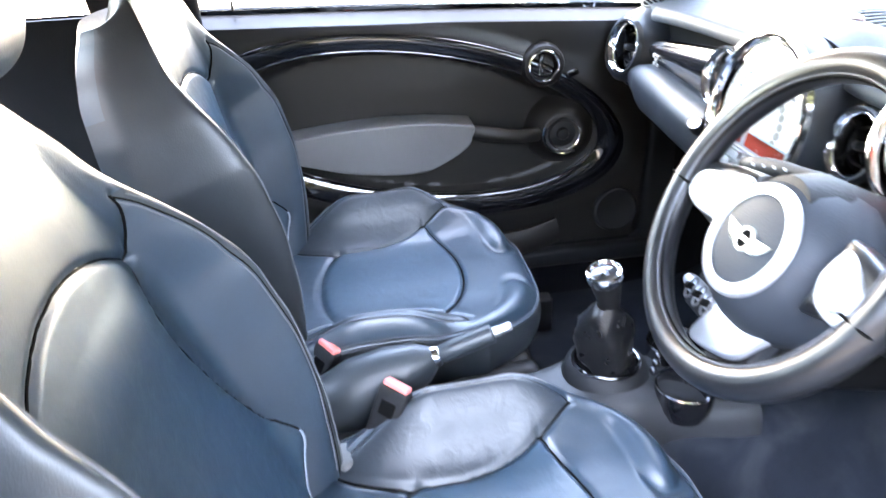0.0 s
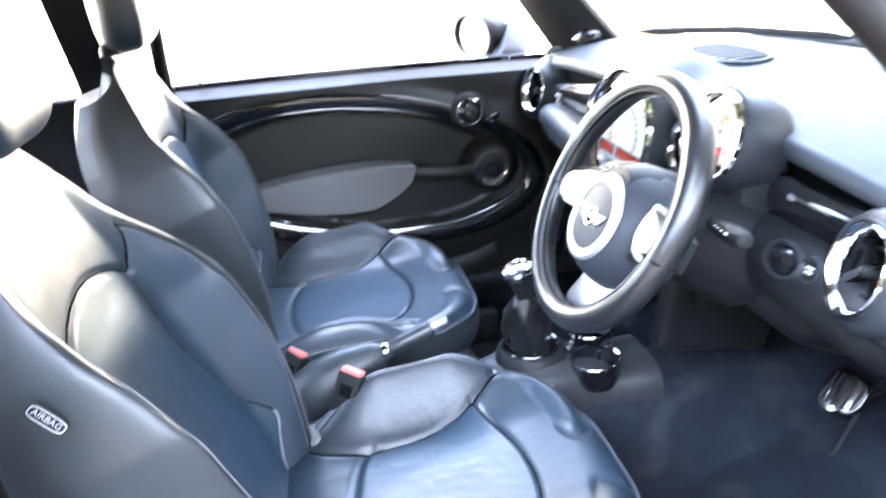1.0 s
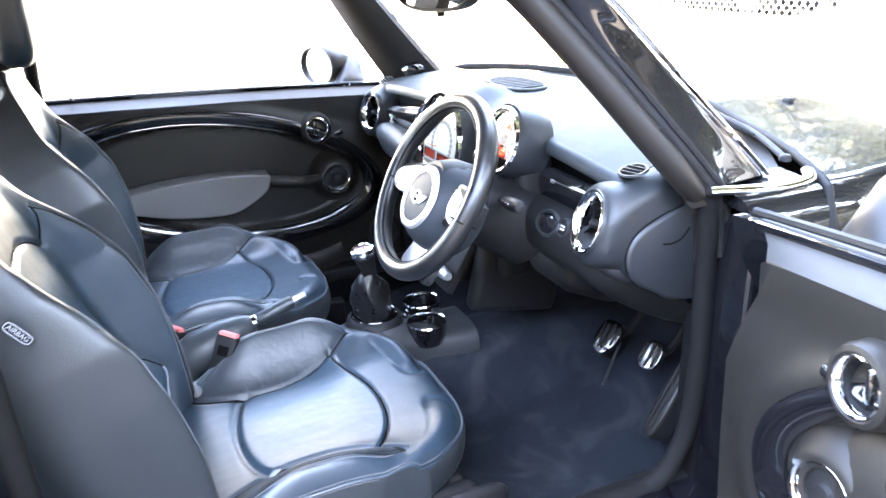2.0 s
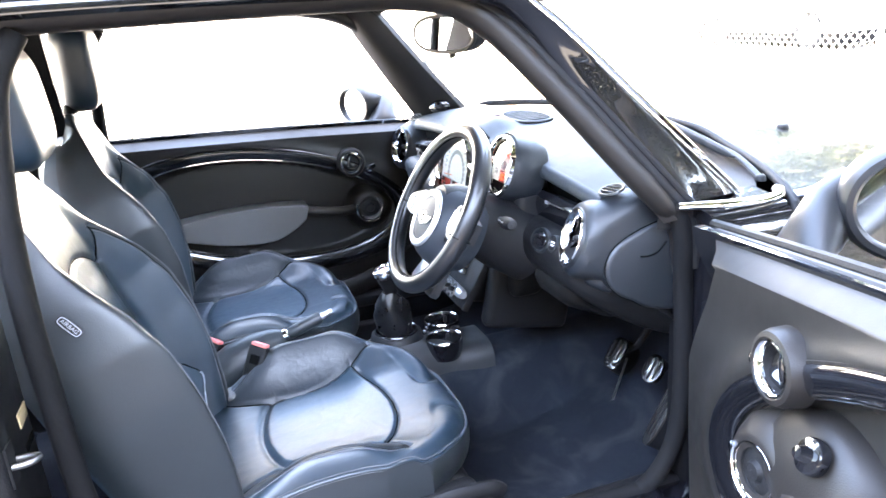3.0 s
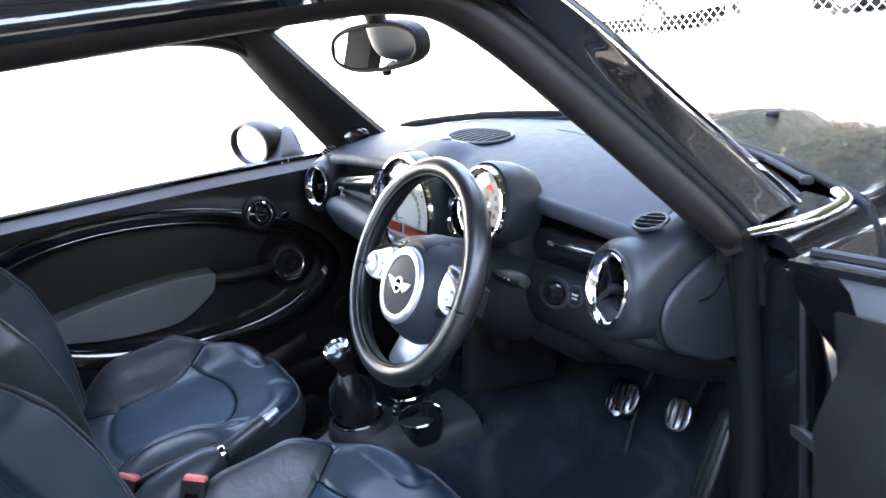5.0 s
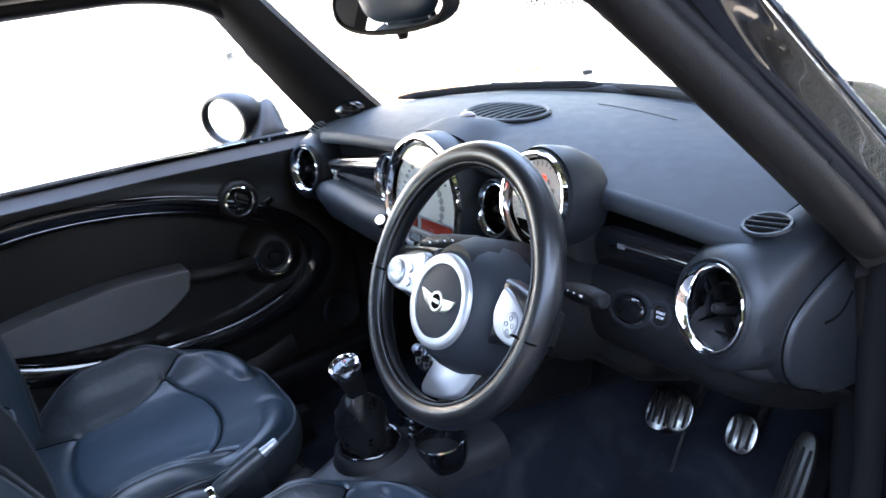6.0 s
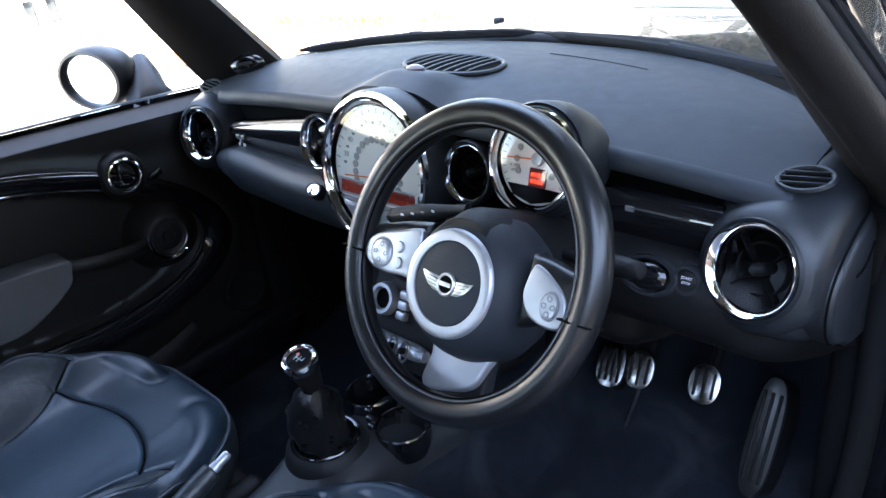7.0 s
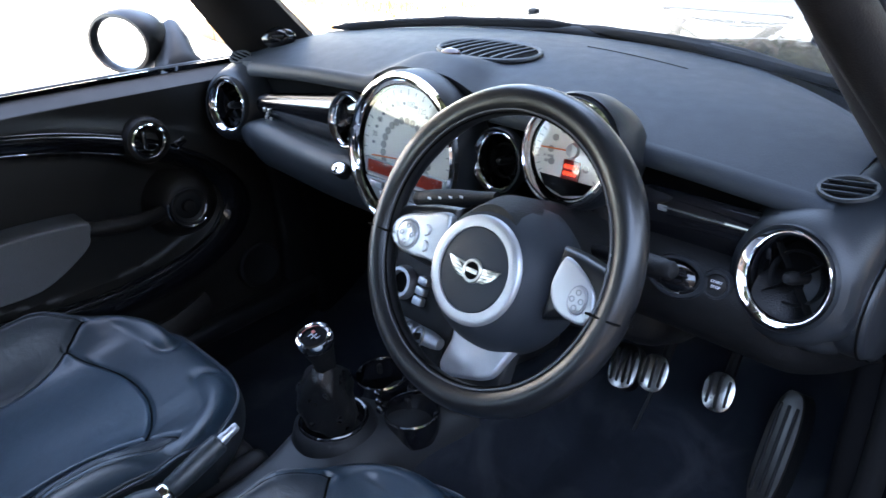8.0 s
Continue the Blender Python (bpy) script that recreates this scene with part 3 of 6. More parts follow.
# padded lower shelf on the passenger side
def shelf(u, v):
    pts = smooth_line([(0.055, 0.822), (0.0, 0.834), (-0.024, 0.826), (-0.036, 0.802), (-0.030, 0.765), (-0.008, 0.735), (0.05, 0.705), (0.16, 0.66), (0.30, 0.62)], 6)
    i = np.clip(v * (len(pts) - 1), 0, len(pts) - 1.001)
    k = i.astype(int)
    w = i - k
    p = pts[k] * (1 - w[..., None]) + pts[k + 1] * w[..., None]
    end = 1 - 0.35 * sstep(-u, 0.46, 0.53)
    fwd = 0.02 * sstep(u, -0.5, -0.2)
    return u, p[..., 0] * end + 0.012 - fwd * 0.4, 0.80 + (p[..., 1] - 0.80) * end - fwd * 0.4


part("glovebox_pad", sheet(shelf, np.linspace(-0.53, -0.10, 40), np.linspace(0, 1, 50), 0.012, (0, 1, 0)), DASH, dash, "black padded glovebox lid")
gbm = facing((-0.166, -0.034, 0.8115), (0.03, -0.70, 0.70)) @ Matrix.Diagonal((1, 0.66, 1, 1))
button = part("glovebox_button", lathe([(0.0155, 0.002), (0.0165, 0.0048), (0.0190, 0.0050), (0.0210, 0.002), (0.0215, -0.012)], gbm, 36), LOWER, dash, "oval glovebox button")
part("button_face", lathe([(0, 0.0022), (0.008, 0.0028), (0.0145, 0.0040), (0.0160, 0.0034)], gbm, 36), CHROME, button, "polished chrome button face")


# knee panel on the driver's side
def knee(u, v):
    pts = smooth_line([(0.045, 0.828), (-0.015, 0.825), (-0.045, 0.805), (-0.050, 0.77), (-0.035, 0.735), (0.005, 0.70), (0.07, 0.655), (0.16, 0.61), (0.28, 0.59)], 6)
    i = np.clip(v * (len(pts) - 1), 0, len(pts) - 1.001)
    k = i.astype(int)
    w = i - k
    p = pts[k] * (1 - w[..., None]) + pts[k + 1] * w[..., None]
    return u, p[..., 0] + 0.035 + 0.10 * sstep(u, 0.56, 0.66) ** 1.3 - 0.01 * np.sin(np.pi * (u - 0.13) / 0.5), p[..., 1] + 0.012 * np.sin(np.pi * (u - 0.13) / 0.5)


part("knee_panel", sheet(knee, np.linspace(0.12, 0.652, 48), np.linspace(0, 1, 50), 0.012, (0, 1, 0)), LOWER, dash, "black plastic lower dashboard panel")
part("column_shroud", lathe([(0, 0.17), (0.045, 0.165), (0.062, 0.13), (0.068, 0.06), (0.080, 0.0), (0.085, -0.08)], facing((0.316, -0.045, 0.80), (0, -0.86, 0.50)), 36), LOWER, dash, "black plastic steering column shroud")
for x in (0.10, -0.10):
    part("side_cheek", rbox((x, 0.13, 0.60), (0.05, 0.24, 0.30), 0.02, (-12, 0, 0)), LOWER, dash, "black centre stack side")
part("centre_fill", rbox((0, 0.10, 0.70), (0.30, 0.10, 0.30), 0.03), LOWER, dash)
part("column_fairing", rbox((0.30, 0.185, 0.665), (0.20, 0.20, 0.18), 0.05, (-25, 0, 0)), LOWER, dash, "black plastic panel under the steering column")


# end pods that carry the outer vents
def pod(s):
    n = Vector((-0.20 * s, -0.93, 0.30)).normalized()
    c = Vector((0.579 * s, -0.008, 0.852))
    pts = []
    prof = [(0.058, 0.0), (0.067, -0.004), (0.074, -0.015), (0.082, -0.04), (0.091, -0.07), (0.097, -0.10), (0.100, -0.14), (0.101, -0.20), (0.097, -0.26)]
    a = np.linspace(0, 2 * np.pi, 56, endpoint=False)
    m = facing(c, n)
    back = Vector((0.10 * s, 0.97, -0.06)).normalized()
    for r, h in prof:
        k = -h / 0.26
        base = c + back * (-h) if h < -0.015 else c + n * h
        for t in a:
            loc = m.to_3x3() @ Vector((math.cos(t) * r, math.sin(t) * r * (1.0 + 0.05 * k), 0))
            p = base + loc
            p.x = s * min(s * p.x, 0.650)
            pts.append(p)
    return np.array([p[:] for p in pts]), grid_faces(len(prof), len(a), close_v=True), m


for s in (1, -1):
    v, f, m = pod(s)
    part("end_pod", (v, f), DASH, dash, "black rounded dashboard end")
    side = smooth_line([(0.32, 0.90), (0.20, 0.892), (0.142, 0.884), (0.081, 0.869), (0.034, 0.845), (0.016, 0.812), (0.022, 0.778), (0.043, 0.753), (0.073, 0.736), (0.105, 0.716), (0.175, 0.700), (0.32, 0.690)], 4)
    part("end_cap", prism([tuple(p) for p in side], 0.070, Matrix(((0, 0, s, 0.590 * s), (1, 0, 0, 0), (0, 1, 0, 0), (0, 0, 0, 1))), 0.008, 4), DASH, dash, "black dashboard end cover", sharp=60)
    part("pod_chin", tube([Vector((x * s, y, z)) for x, y, z in smooth_line([(0.545, 0.020, 0.790), (0.580, 0.022, 0.786), (0.605, 0.032, 0.778), (0.618, 0.055, 0.768)], 6)], [0.012] * 4 + [0.026] * 15, 14), DASH, dash)
    part("end_cap_seam", tube([Vector((0.6605 * s, y, z)) for y, z in smooth_line([(0.085, 0.822), (0.103, 0.820), (0.122, 0.825), (0.139, 0.842)], 6)], 0.0016, 6), BLACK, dash)
    part("end_cap_seam", tube([Vector((0.653 * s, y, z)) for y, z in side[4:36]], 0.0015, 6), BLACK, dash)
    part("dash_side_panel", prism([(0.11, 0.80), (0.11, 0.755), (0.14, 0.69), (0.21, 0.625), (0.34, 0.59), (0.34, 0.885), (0.20, 0.90), (0.14, 0.90)], 0.02, Matrix(((0, 0, 1, 0.615 if s > 0 else -0.635), (1, 0, 0, 0), (0, 1, 0, 0), (0, 0, 0, 1))), 0.004), LOWER, dash, "black dashboard side panel")


def air_vent(c, n, r, deep=0.05):
    m = facing(c, n)
    v = thing("air_vent", "round black air vent in a polished chrome ring", "air vent", "round dashboard vents", at=c)
    k = r / 0.054
    part("chrome_ring", lathe([(r * 0.79, -0.030 * k), (r * 0.81, -0.012 * k), (r * 0.87, 0.000 * k), (r * 0.97, 0.004 * k), (r * 1.0, 0.001 * k), (r * 1.01, -0.006 * k)], m, 56), CHROME, v, "polished chrome ring")
    part("collar", lathe([(r * 1.0, -0.004), (r * 1.05, 0.002), (r * 1.09, -0.002), (r * 1.10, -0.012)], m, 48), DASH, v)
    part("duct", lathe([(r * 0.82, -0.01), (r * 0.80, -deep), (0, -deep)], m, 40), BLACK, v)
    part("inner_ring", lathe([(r * 0.52, -0.024 * k), (r * 0.55, -0.019 * k), (r * 0.58, -0.024 * k), (r * 0.55, -0.034 * k)], m, 40), LOWER, v)
    part("hub", lathe([(0, -0.004 * k), (r * 0.08, -0.005 * k), (r * 0.13, -0.010 * k), (r * 0.145, -0.018 * k), (r * 0.12, -0.045 * k)], m, 28), LOWER, v, "black turning knob")
    for t in range(4):
        t = math.radians(45 + 90 * t)
        part("vane", rbox((0, 0, 0), (r * 0.58, 0.0018, 0.014 * k), 0.0006), BLACK, v, m=m @ pose(0, 0, -0.02 * k, 0, 0, math.degrees(t)) @ pose(r * 0.50, 0, 0))
    return v


air_vent((0.579, -0.010, 0.853), (-0.22, -0.92, 0.33), 0.054)
air_vent((-0.572, -0.010, 0.850), (0.17, -0.96, 0.20), 0.054)
air_vent((0.164, 0.002, 0.888), (0, -0.97, 0.23), 0.044)
air_vent((-0.183, 0.004, 0.884), (0, -0.97, 0.23), 0.046)

# small demister vents on the end pods
for s in (1, -1):
    m = facing((0.604 * s, 0.060, 0.9375 if s > 0 else 0.9315), (-0.10 * s, -0.33, 0.94), (0, 1, 0))
    d = thing("demister_vent", "small oval slotted demister vent on the dashboard end", "air vent", "demister vents", at=m.translation)
    part("bezel", moved(lathe([(0.78, -0.002), (0.88, 0.0030), (1.0, 0.0035), (1.06, 0.0)], Matrix.Identity(4), 36), m @ Matrix.Diagonal((0.030, 0.021, 1, 1))), DASH, d)
    part("duct", moved(lathe([(0, -0.0), (0.86, 0.0)], Matrix.Identity(4), 30), m @ Matrix.Diagonal((0.030, 0.021, 1, 1))), BLACK, d)
    for j in range(3):
        yy = -0.009 + 0.009 * j
        part("slat", rbox((0, yy, 0.002), (0.054 * math.sqrt(max(0.05, 1 - (yy / 0.020) ** 2)), 0.0014, 0.004), 0.0005), DASH, d, m=m)

# central demister grille in the dash top
m = facing((-0.006, 0.180, float(dash_top(np.array(-0.006), np.array(0.180))) + 0.002), (0, -0.03, 1), (0, 1, 0))
g = thing("dash_grille", "black slotted demister grille in the dashboard top", "air vent", at=m.translation)
outl = ellipse(0.100, 0.050, 48, 2.3)
part("grille_bezel", tube([m @ Vector((x, y, 0.0)) for x, y in outl], 0.0045, 8, closed=True), DASH, g)
part("grille_base", prism(outl, 0.001, m @ pose(0, 0, 0.0005)), BLACK, g)
for i in range(8):
    x = -0.074 + i * 0.0212
    h = 0.046 * (max(0.0, 1 - (abs(x) / 0.100) ** 2.3)) ** (1 / 2.3)
    part("slat", moved(sheet(lambda u, v, x=x: (x + 0.012 * (v / 0.05) - 0.010 * (1 - (v / 0.05) ** 2) + 0.0021 * u, v, 0.0036 - 0.0005 * u ** 2), np.linspace(-1, 1, 5), np.linspace(-h, h, 9), 0.0012), m), DASH, g)
al_z = float(dash_top(np.array(-0.013), np.array(0.100)))
al = thing("alarm_light", "small dark red alarm light dome on the dashboard", "indicator light", at=(-0.013, 0.100, al_z))
part("dome", lathe([(0, 0.0075), (0.006, 0.0070), (0.0105, 0.0035), (0.012, -0.006)], pose(-0.013, 0.100, al_z) @ Matrix.Diagonal((1.7, 1, 1, 1)), 24), ALARM, al)
part("dash_slot", tube([(0.101 + 0.194 * t, 0.308 - 0.024 * t ** 1.5, float(dash_top(np.array(0.101 + 0.194 * t), np.array(0.308 - 0.024 * t ** 1.5))) + 0.0002) for t in np.linspace(0, 1, 14)], 0.0013, 6), LOWER, dash, "thin sensor slot in the dashboard top")


# ---- dials ----
def dial_frame(c, n, r, name, label, deep, face_in):
    m = facing(c, n)
    d = thing(name, label, "dial", at=c)
    part("chrome_bezel", lathe([(r * 0.86, -0.018), (r * 0.88, -0.004), (r * 0.92, 0.003), (r * 0.955, -0.001), (r * 0.965, 0.003), (r * 1.0, 0.003), (r * 1.02, -0.004)], m, 72), CHROME, d, "polished double chrome bezel")
    part("housing", lathe([(r * 1.01, -0.002), (r * 1.05, -0.010), (r * 1.06, -0.04), (r * 1.03, -deep * 0.7), (r * 0.85, -deep), (0, -deep * 1.02)], m, 60), DASH, d, "black dial housing")
    part("well", lathe([(r * 0.87, -0.006), (r * 0.84, -face_in)], m, 60), BLACK, d)
    part("face", lathe([(r * 0.845, -face_in), (0, -face_in)], m, 60), DIAL, d, "pale silver dial face")
    lens = part("lens", lathe([(r * 0.865, -0.005), (r * 0.6, -0.0025), (r * 0.3, -0.0008), (0, 0)], m, 60), LENS, d, "clear dial lens")
    lens.visible_shadow = False
    return d, m @ pose(0, 0, -face_in)


d, m = dial_frame((0.0, -0.037, 0.875), (0, -0.98, 0.20), 0.121, "speedometer", "large round speedometer with pale face and chrome bezel", 0.10, 0.013)
for i in range(19):
    t = math.radians(215 - i * 14)
    part("mark", lathe([(0, 0.0012), (0.0058, 0.0012), (0.0060, 0)], m @ pose(0.052 * math.cos(t), 0.052 * math.sin(t) - 0.002, 0), 14), DIALMARK, d)
for i in range(25):
    t = math.radians(215 - i * 10.4)
    part("tick", rbox((0, 0, 0.0006), (0.0085 if i % 2 == 0 else 0.005, 0.0016, 0.0012), 0.0), DIALMARK, d, m=m @ pose(0.094 * math.cos(t), 0.094 * math.sin(t), 0, 0, 0, math.degrees(t)))
for v in range(10, 151, 10):
    t = math.radians(187 - 1.01 * v)
    at = m @ pose(0.076 * math.cos(t), 0.076 * math.sin(t), 0.0004, 0, 0, 0)
    if v % 20:
        part("numeral_bar", rbox((0, 0, 0.0004), (0.006, 0.0042, 0.0008), 0.0), GREYPRINT, d, m=at)
    else:
        part("numeral", text_geo(str(v), 0.0125, at), DIALMARK, d, "dark grey speed numeral", smooth=False)
part("needle", rbox((-0.045, 0, 0.004), (0.060, 0.0022, 0.002), 0.0008), NEEDLE, d, "orange needle", m=m @ pose(0, -0.01, 0, 0, 0, 5))
part("display_band", prism([(-0.094, -0.022), (0.094, -0.022), (0.090, -0.048), (-0.090, -0.048)], 0.003, m, 0.001), SILVER, d)
part("display_window", rbox((-0.052, -0.034, 0.0035), (0.062, 0.020, 0.003), 0.001), REDBAR, d, "dark red display window", m=m)
part("display_window", rbox((0.040, -0.034, 0.0035), (0.095, 0.020, 0.003), 0.001), REDBAR, d, "dark red display window", m=m)
part("radio_panel", prism([(-0.088, -0.052), (0.088, -0.052), (0.055, -0.085), (0, -0.100), (-0.055, -0.085)], 0.005, m, 0.0015), SILVER, d, "silver radio panel")
for i in range(4):
    part("radio_button", rbox((-0.055 + i * 0.036, -0.060, 0.007), (0.031, 0.010, 0.006), 0.0018), SILVER, d, m=m)
for i in range(3):
    part("radio_button", rbox((-0.034 + i * 0.034, -0.073, 0.007), (0.026, 0.008, 0.006), 0.0018), SILVER, d, m=m)
part("volume_knob", lathe([(0, 0.020), (0.010, 0.019), (0.012, 0.016), (0.0125, 0.004)], m @ pose(0.0, -0.090, 0.002), 28), CHROME, d, "ribbed chrome volume knob")

d, m = dial_frame((0.313, -0.037, 0.944), (0, -0.955, 0.295), 0.066, "rev_counter", "round rev counter with pale face above the steering column", 0.085, 0.012)
part("hood", lathe([(0.0675, -0.006), (0.0705, -0.002), (0.0735, -0.010), (0.0735, -0.045), (0.066, -0.075), (0, -0.085)], facing((0.313, -0.030, 0.944), (0, -0.955, 0.295)), 56), DASH, d, "black rounded dial hood")
part("column_neck", rbox((0.315, 0.02, 0.865), (0.10, 0.08, 0.10), 0.02), LOWER, d)
for i in range(9):
    t = math.radians(210 - i * 30)
    part("mark", lathe([(0, 0.001), (0.0042, 0.001), (0.0044, 0)], m @ pose(0.030 * math.cos(t), 0.030 * math.sin(t), 0), 12), DIALMARK, d)
for i in range(25):
    t = math.radians(215 - i * 10.4)
    part("tick", rbox((0, 0, 0.0006), (0.006, 0.0011, 0.001), 0.0), DIALMARK, d, m=m @ pose(0.050 * math.cos(t), 0.050 * math.sin(t), 0, 0, 0, math.degrees(t)))
part("display", rbox((0.006, -0.020, 0.0016), (0.026, 0.024, 0.002), 0.0015), LCDBACK, d, "dark red display", m=m)
for j in range(2):
    part("display_text", join(*[rbox((-0.002 + 0.005 * i, -0.016 - 0.0085 * j, 0.0029), (0.0034, 0.0045, 0.0005), 0.0) for i in range(4)]), LCD, d, "glowing red display figures", m=m)
part("display_window", prism([(-0.040, -0.032), (0.040, -0.032), (0.030, -0.046), (0, -0.054), (-0.030, -0.046)], 0.002, m, 0.0006), BLACK, d)
part("needle", rbox((-0.020, 0.003, 0.004), (0.045, 0.0018, 0.002), 0.0006), NEEDLE, d, "orange needle", m=m @ pose(0, 0, 0, 0, 0, 3))
part("needle_hub", lathe([(0, 0.007), (0.008, 0.006), (0.0095, 0.001)], m @ pose(0.004, 0.004, 0), 24), SILVER, d)
part("warning_lamp", lathe([(0, 0.001), (0.0052, 0.001), (0.0054, 0)], m @ pose(0.006, 0.030, 0), 18), LCD, d, "lit red warning lamp")
part("scale_lettering", join(text_geo("X 1000", 0.0052, m @ pose(-0.032, -0.009, 0.0005)), text_geo("RPM", 0.0052, m @ pose(-0.032, -0.0155, 0.0005))), DIALMARK, d, "dark scale lettering", smooth=False)

# ---- steering wheel ----
WC, WT = Vector((0.3220, -0.1870, 0.8785)), radians(30.4)
wm = facing(WC, (0, -math.cos(WT), math.sin(WT)))
wheel = thing("steering_wheel", "black leather three-spoke steering wheel with silver ring and spokes", "steering wheel", at=WC)
wheel_rim = []
na, nb = 120, 18
for i in range(na):
    t = 2 * math.pi * i / na
    grip = 1 + 0.10 * sum(math.exp(-((((t - g + math.pi) % (2 * math.pi)) - math.pi) / 0.22) ** 2) for g in (math.radians(35), math.radians(145)))
    for j in range(nb):
        b = 2 * math.pi * j / nb
        wheel_rim.append(wm @ Vector(((0.1706 + 0.0172 * grip * math.cos(b)) * math.cos(t), (0.1706 + 0.0172 * grip * math.cos(b)) * math.sin(t), 0.0185 * grip * math.sin(b))))
rim = part("rim", (np.array([p[:] for p in wheel_rim]), grid_faces(na, nb, True, True)), RIM, wheel, "smooth black leather rim with stitched inner seam")
part("stitching", tube([wm @ Vector((0.1563 * math.cos(t), 0.1563 * math.sin(t), 0.0135)) for t in np.linspace(0, 2 * math.pi, 100, endpoint=False)], 0.0011, 5, closed=True), THREAD, rim)
part("seam", tube([wm @ Vector((0.1537 * math.cos(t), 0.1537 * math.sin(t), 0.0098)) for t in np.linspace(0, 2 * math.pi, 100, endpoint=False)], 0.0012, 5, closed=True), BLACK, rim)
HUB = wm @ pose(-0.003, -0.028, -0.0325) @ Matrix.Diagonal((0.975, 0.975, 1, 1))
hub = part("airbag_cover", moved(lathe([(0, 0.046), (0.05, 0.0445), (0.062, 0.042), (0.070, 0.036), (0.078, 0.026), (0.087, 0.010), (0.094, -0.012), (0.095, -0.035), (0.085, -0.06)], Matrix.Identity(4), 64), HUB), LITPAD, wheel, "matt black round airbag cover")
part("silver_ring", lathe([(0.0500, 0.0450), (0.0506, 0.0474), (0.0560, 0.0477), (0.0622, 0.0472), (0.0638, 0.0460), (0.065, 0.0415)], HUB, 72), SILVER, hub, "satin silver ring")
part("centre_disc", lathe([(0, 0.0490), (0.02, 0.0486), (0.040, 0.0472), (0.0485, 0.0455), (0.0495, 0.0440)], HUB, 64), LITPAD, hub)
# plain winged emblem
em = HUB @ pose(0.002, -0.001, 0.0485)
wing = [(0.012, 0.0065), (0.039, 0.0095), (0.034, 0.0015), (0.028, -0.005), (0.020, -0.0095), (0.011, -0.0105)]
part("emblem", join(lathe([(0, 0.0018), (0.0100, 0.0018), (0.0108, 0.0030), (0.0130, 0.0030), (0.0142, 0.0014), (0.0146, -0.001)], em, 32),
                    prism([(-x, y) for x, y in wing[::-1]], 0.0014, em, 0.0004), prism(wing, 0.0014, em, 0.0004)), EMBLEM, hub, "plain silver winged emblem")
part("emblem_disc", lathe([(0, 0.0024), (0.0100, 0.0022), (0.0104, 0.0016)], em, 24), BLACK, hub)
part("emblem_bar", rbox((0, 0, 0.0028), (0.017, 0.0050, 0.0006), 0.0002), EMBLEM, hub, m=em)
for sg in (1, -1):
    for j in range(4):
        part("feather_line", rbox((sg * (0.0235 - 0.0020 * j), 0.0045 - 0.0042 * j, 0.0015), (0.020 - 0.003 * j, 0.0007, 0.0004), 0.0, (0, 0, sg * 7)), BLACK, hub, m=em)
# spokes
for s in (1, -1):
    if s > 0:
        arm_line = [(0.086, 0.031), (0.110, 0.0290), (0.150, 0.0205), (0.172, 0.014), (0.172, -0.027), (0.150, -0.028), (0.120, -0.038), (0.086, -0.052)]
        pad_line = [(0.098, 0.021), (0.110, 0.0185), (0.123, 0.0115), (0.136, 0.002), (0.144, -0.008), (0.148, -0.022), (0.146, -0.033), (0.138, -0.040), (0.122, -0.0405), (0.105, -0.0355), (0.095, -0.025), (0.090, -0.012), (0.0915, 0.004), (0.094, 0.014)]
        big, pad_z, rx, ry = (0.127, -0.0175), -0.011, 0.0108, 0.0148
    else:
        arm_line = [(-0.060, 0.034), (-0.105, 0.027), (-0.155, 0.013), (-0.172, 0.004), (-0.172, -0.034), (-0.155, -0.043), (-0.105, -0.048), (-0.060, -0.050)]
        pad_line = [(-0.064, 0.020), (-0.100, 0.0135), (-0.134, 0.0035), (-0.148, -0.007), (-0.1515, -0.018), (-0.1495, -0.028), (-0.138, -0.037), (-0.114, -0.0415), (-0.085, -0.039), (-0.064, -0.034)]
        big, pad_z, rx, ry = (-0.1205, -0.0185), -0.004, 0.0172, 0.0178
    arm = part("spoke", prism(arm_line, 0.030, wm @ pose(0, 0, -0.032), 0.013, 5), RIM, wheel, "black side spoke")
    part("button_pad", prism([tuple(p) for p in smooth_line(pad_line, 4, True)], 0.012, wm @ pose(0, 0, pad_z), 0.004, 4), SILVER, arm, "silver spoke cover with buttons")
    top_z = pad_z + 0.012
    part("button_gap", lathe([(0.96, 0.0005), (1.0, 0.0008), (1.07, 0.0008), (1.09, 0.0)], wm @ pose(*big, top_z) @ Matrix.Diagonal((rx, ry, 1, 1)), 36), GREYPRINT, arm)
    part("button", lathe([(0, 0.0022), (0.5, 0.0030), (0.85, 0.0026), (0.97, 0.001), (1.0, 0)], wm @ pose(*big, top_z) @ Matrix.Diagonal((rx, ry, 1, 1)), 36), SILVER, arm, "round silver rocker button")
    for p, q in ((0.5, 0), (-0.5, 0), (0, 0.55), (0, -0.55)):
        part("button_print", lathe([(0.0020, 0.0), (0.0022, 0.0006), (0.0032, 0.0006), (0.0034, 0)], wm @ pose(big[0] + p * rx, big[1] + q * ry, top_z + 0.0028), 14), GREYPRINT, arm)
    for q in ((-0.092, -0.0060), (-0.089, -0.0250)) if s < 0 else ():
        part("small_button", lathe([(0, 0.003), (0.0062, 0.0026), (0.0074, 0)], wm @ pose(*q, top_z), 18), SILVER, arm)
    part("spoke_joint", rbox((0.166 * s, -0.024, 0.0), (0.036, 0.0022, 0.036), 0.0006), BLACK, arm, m=wm)
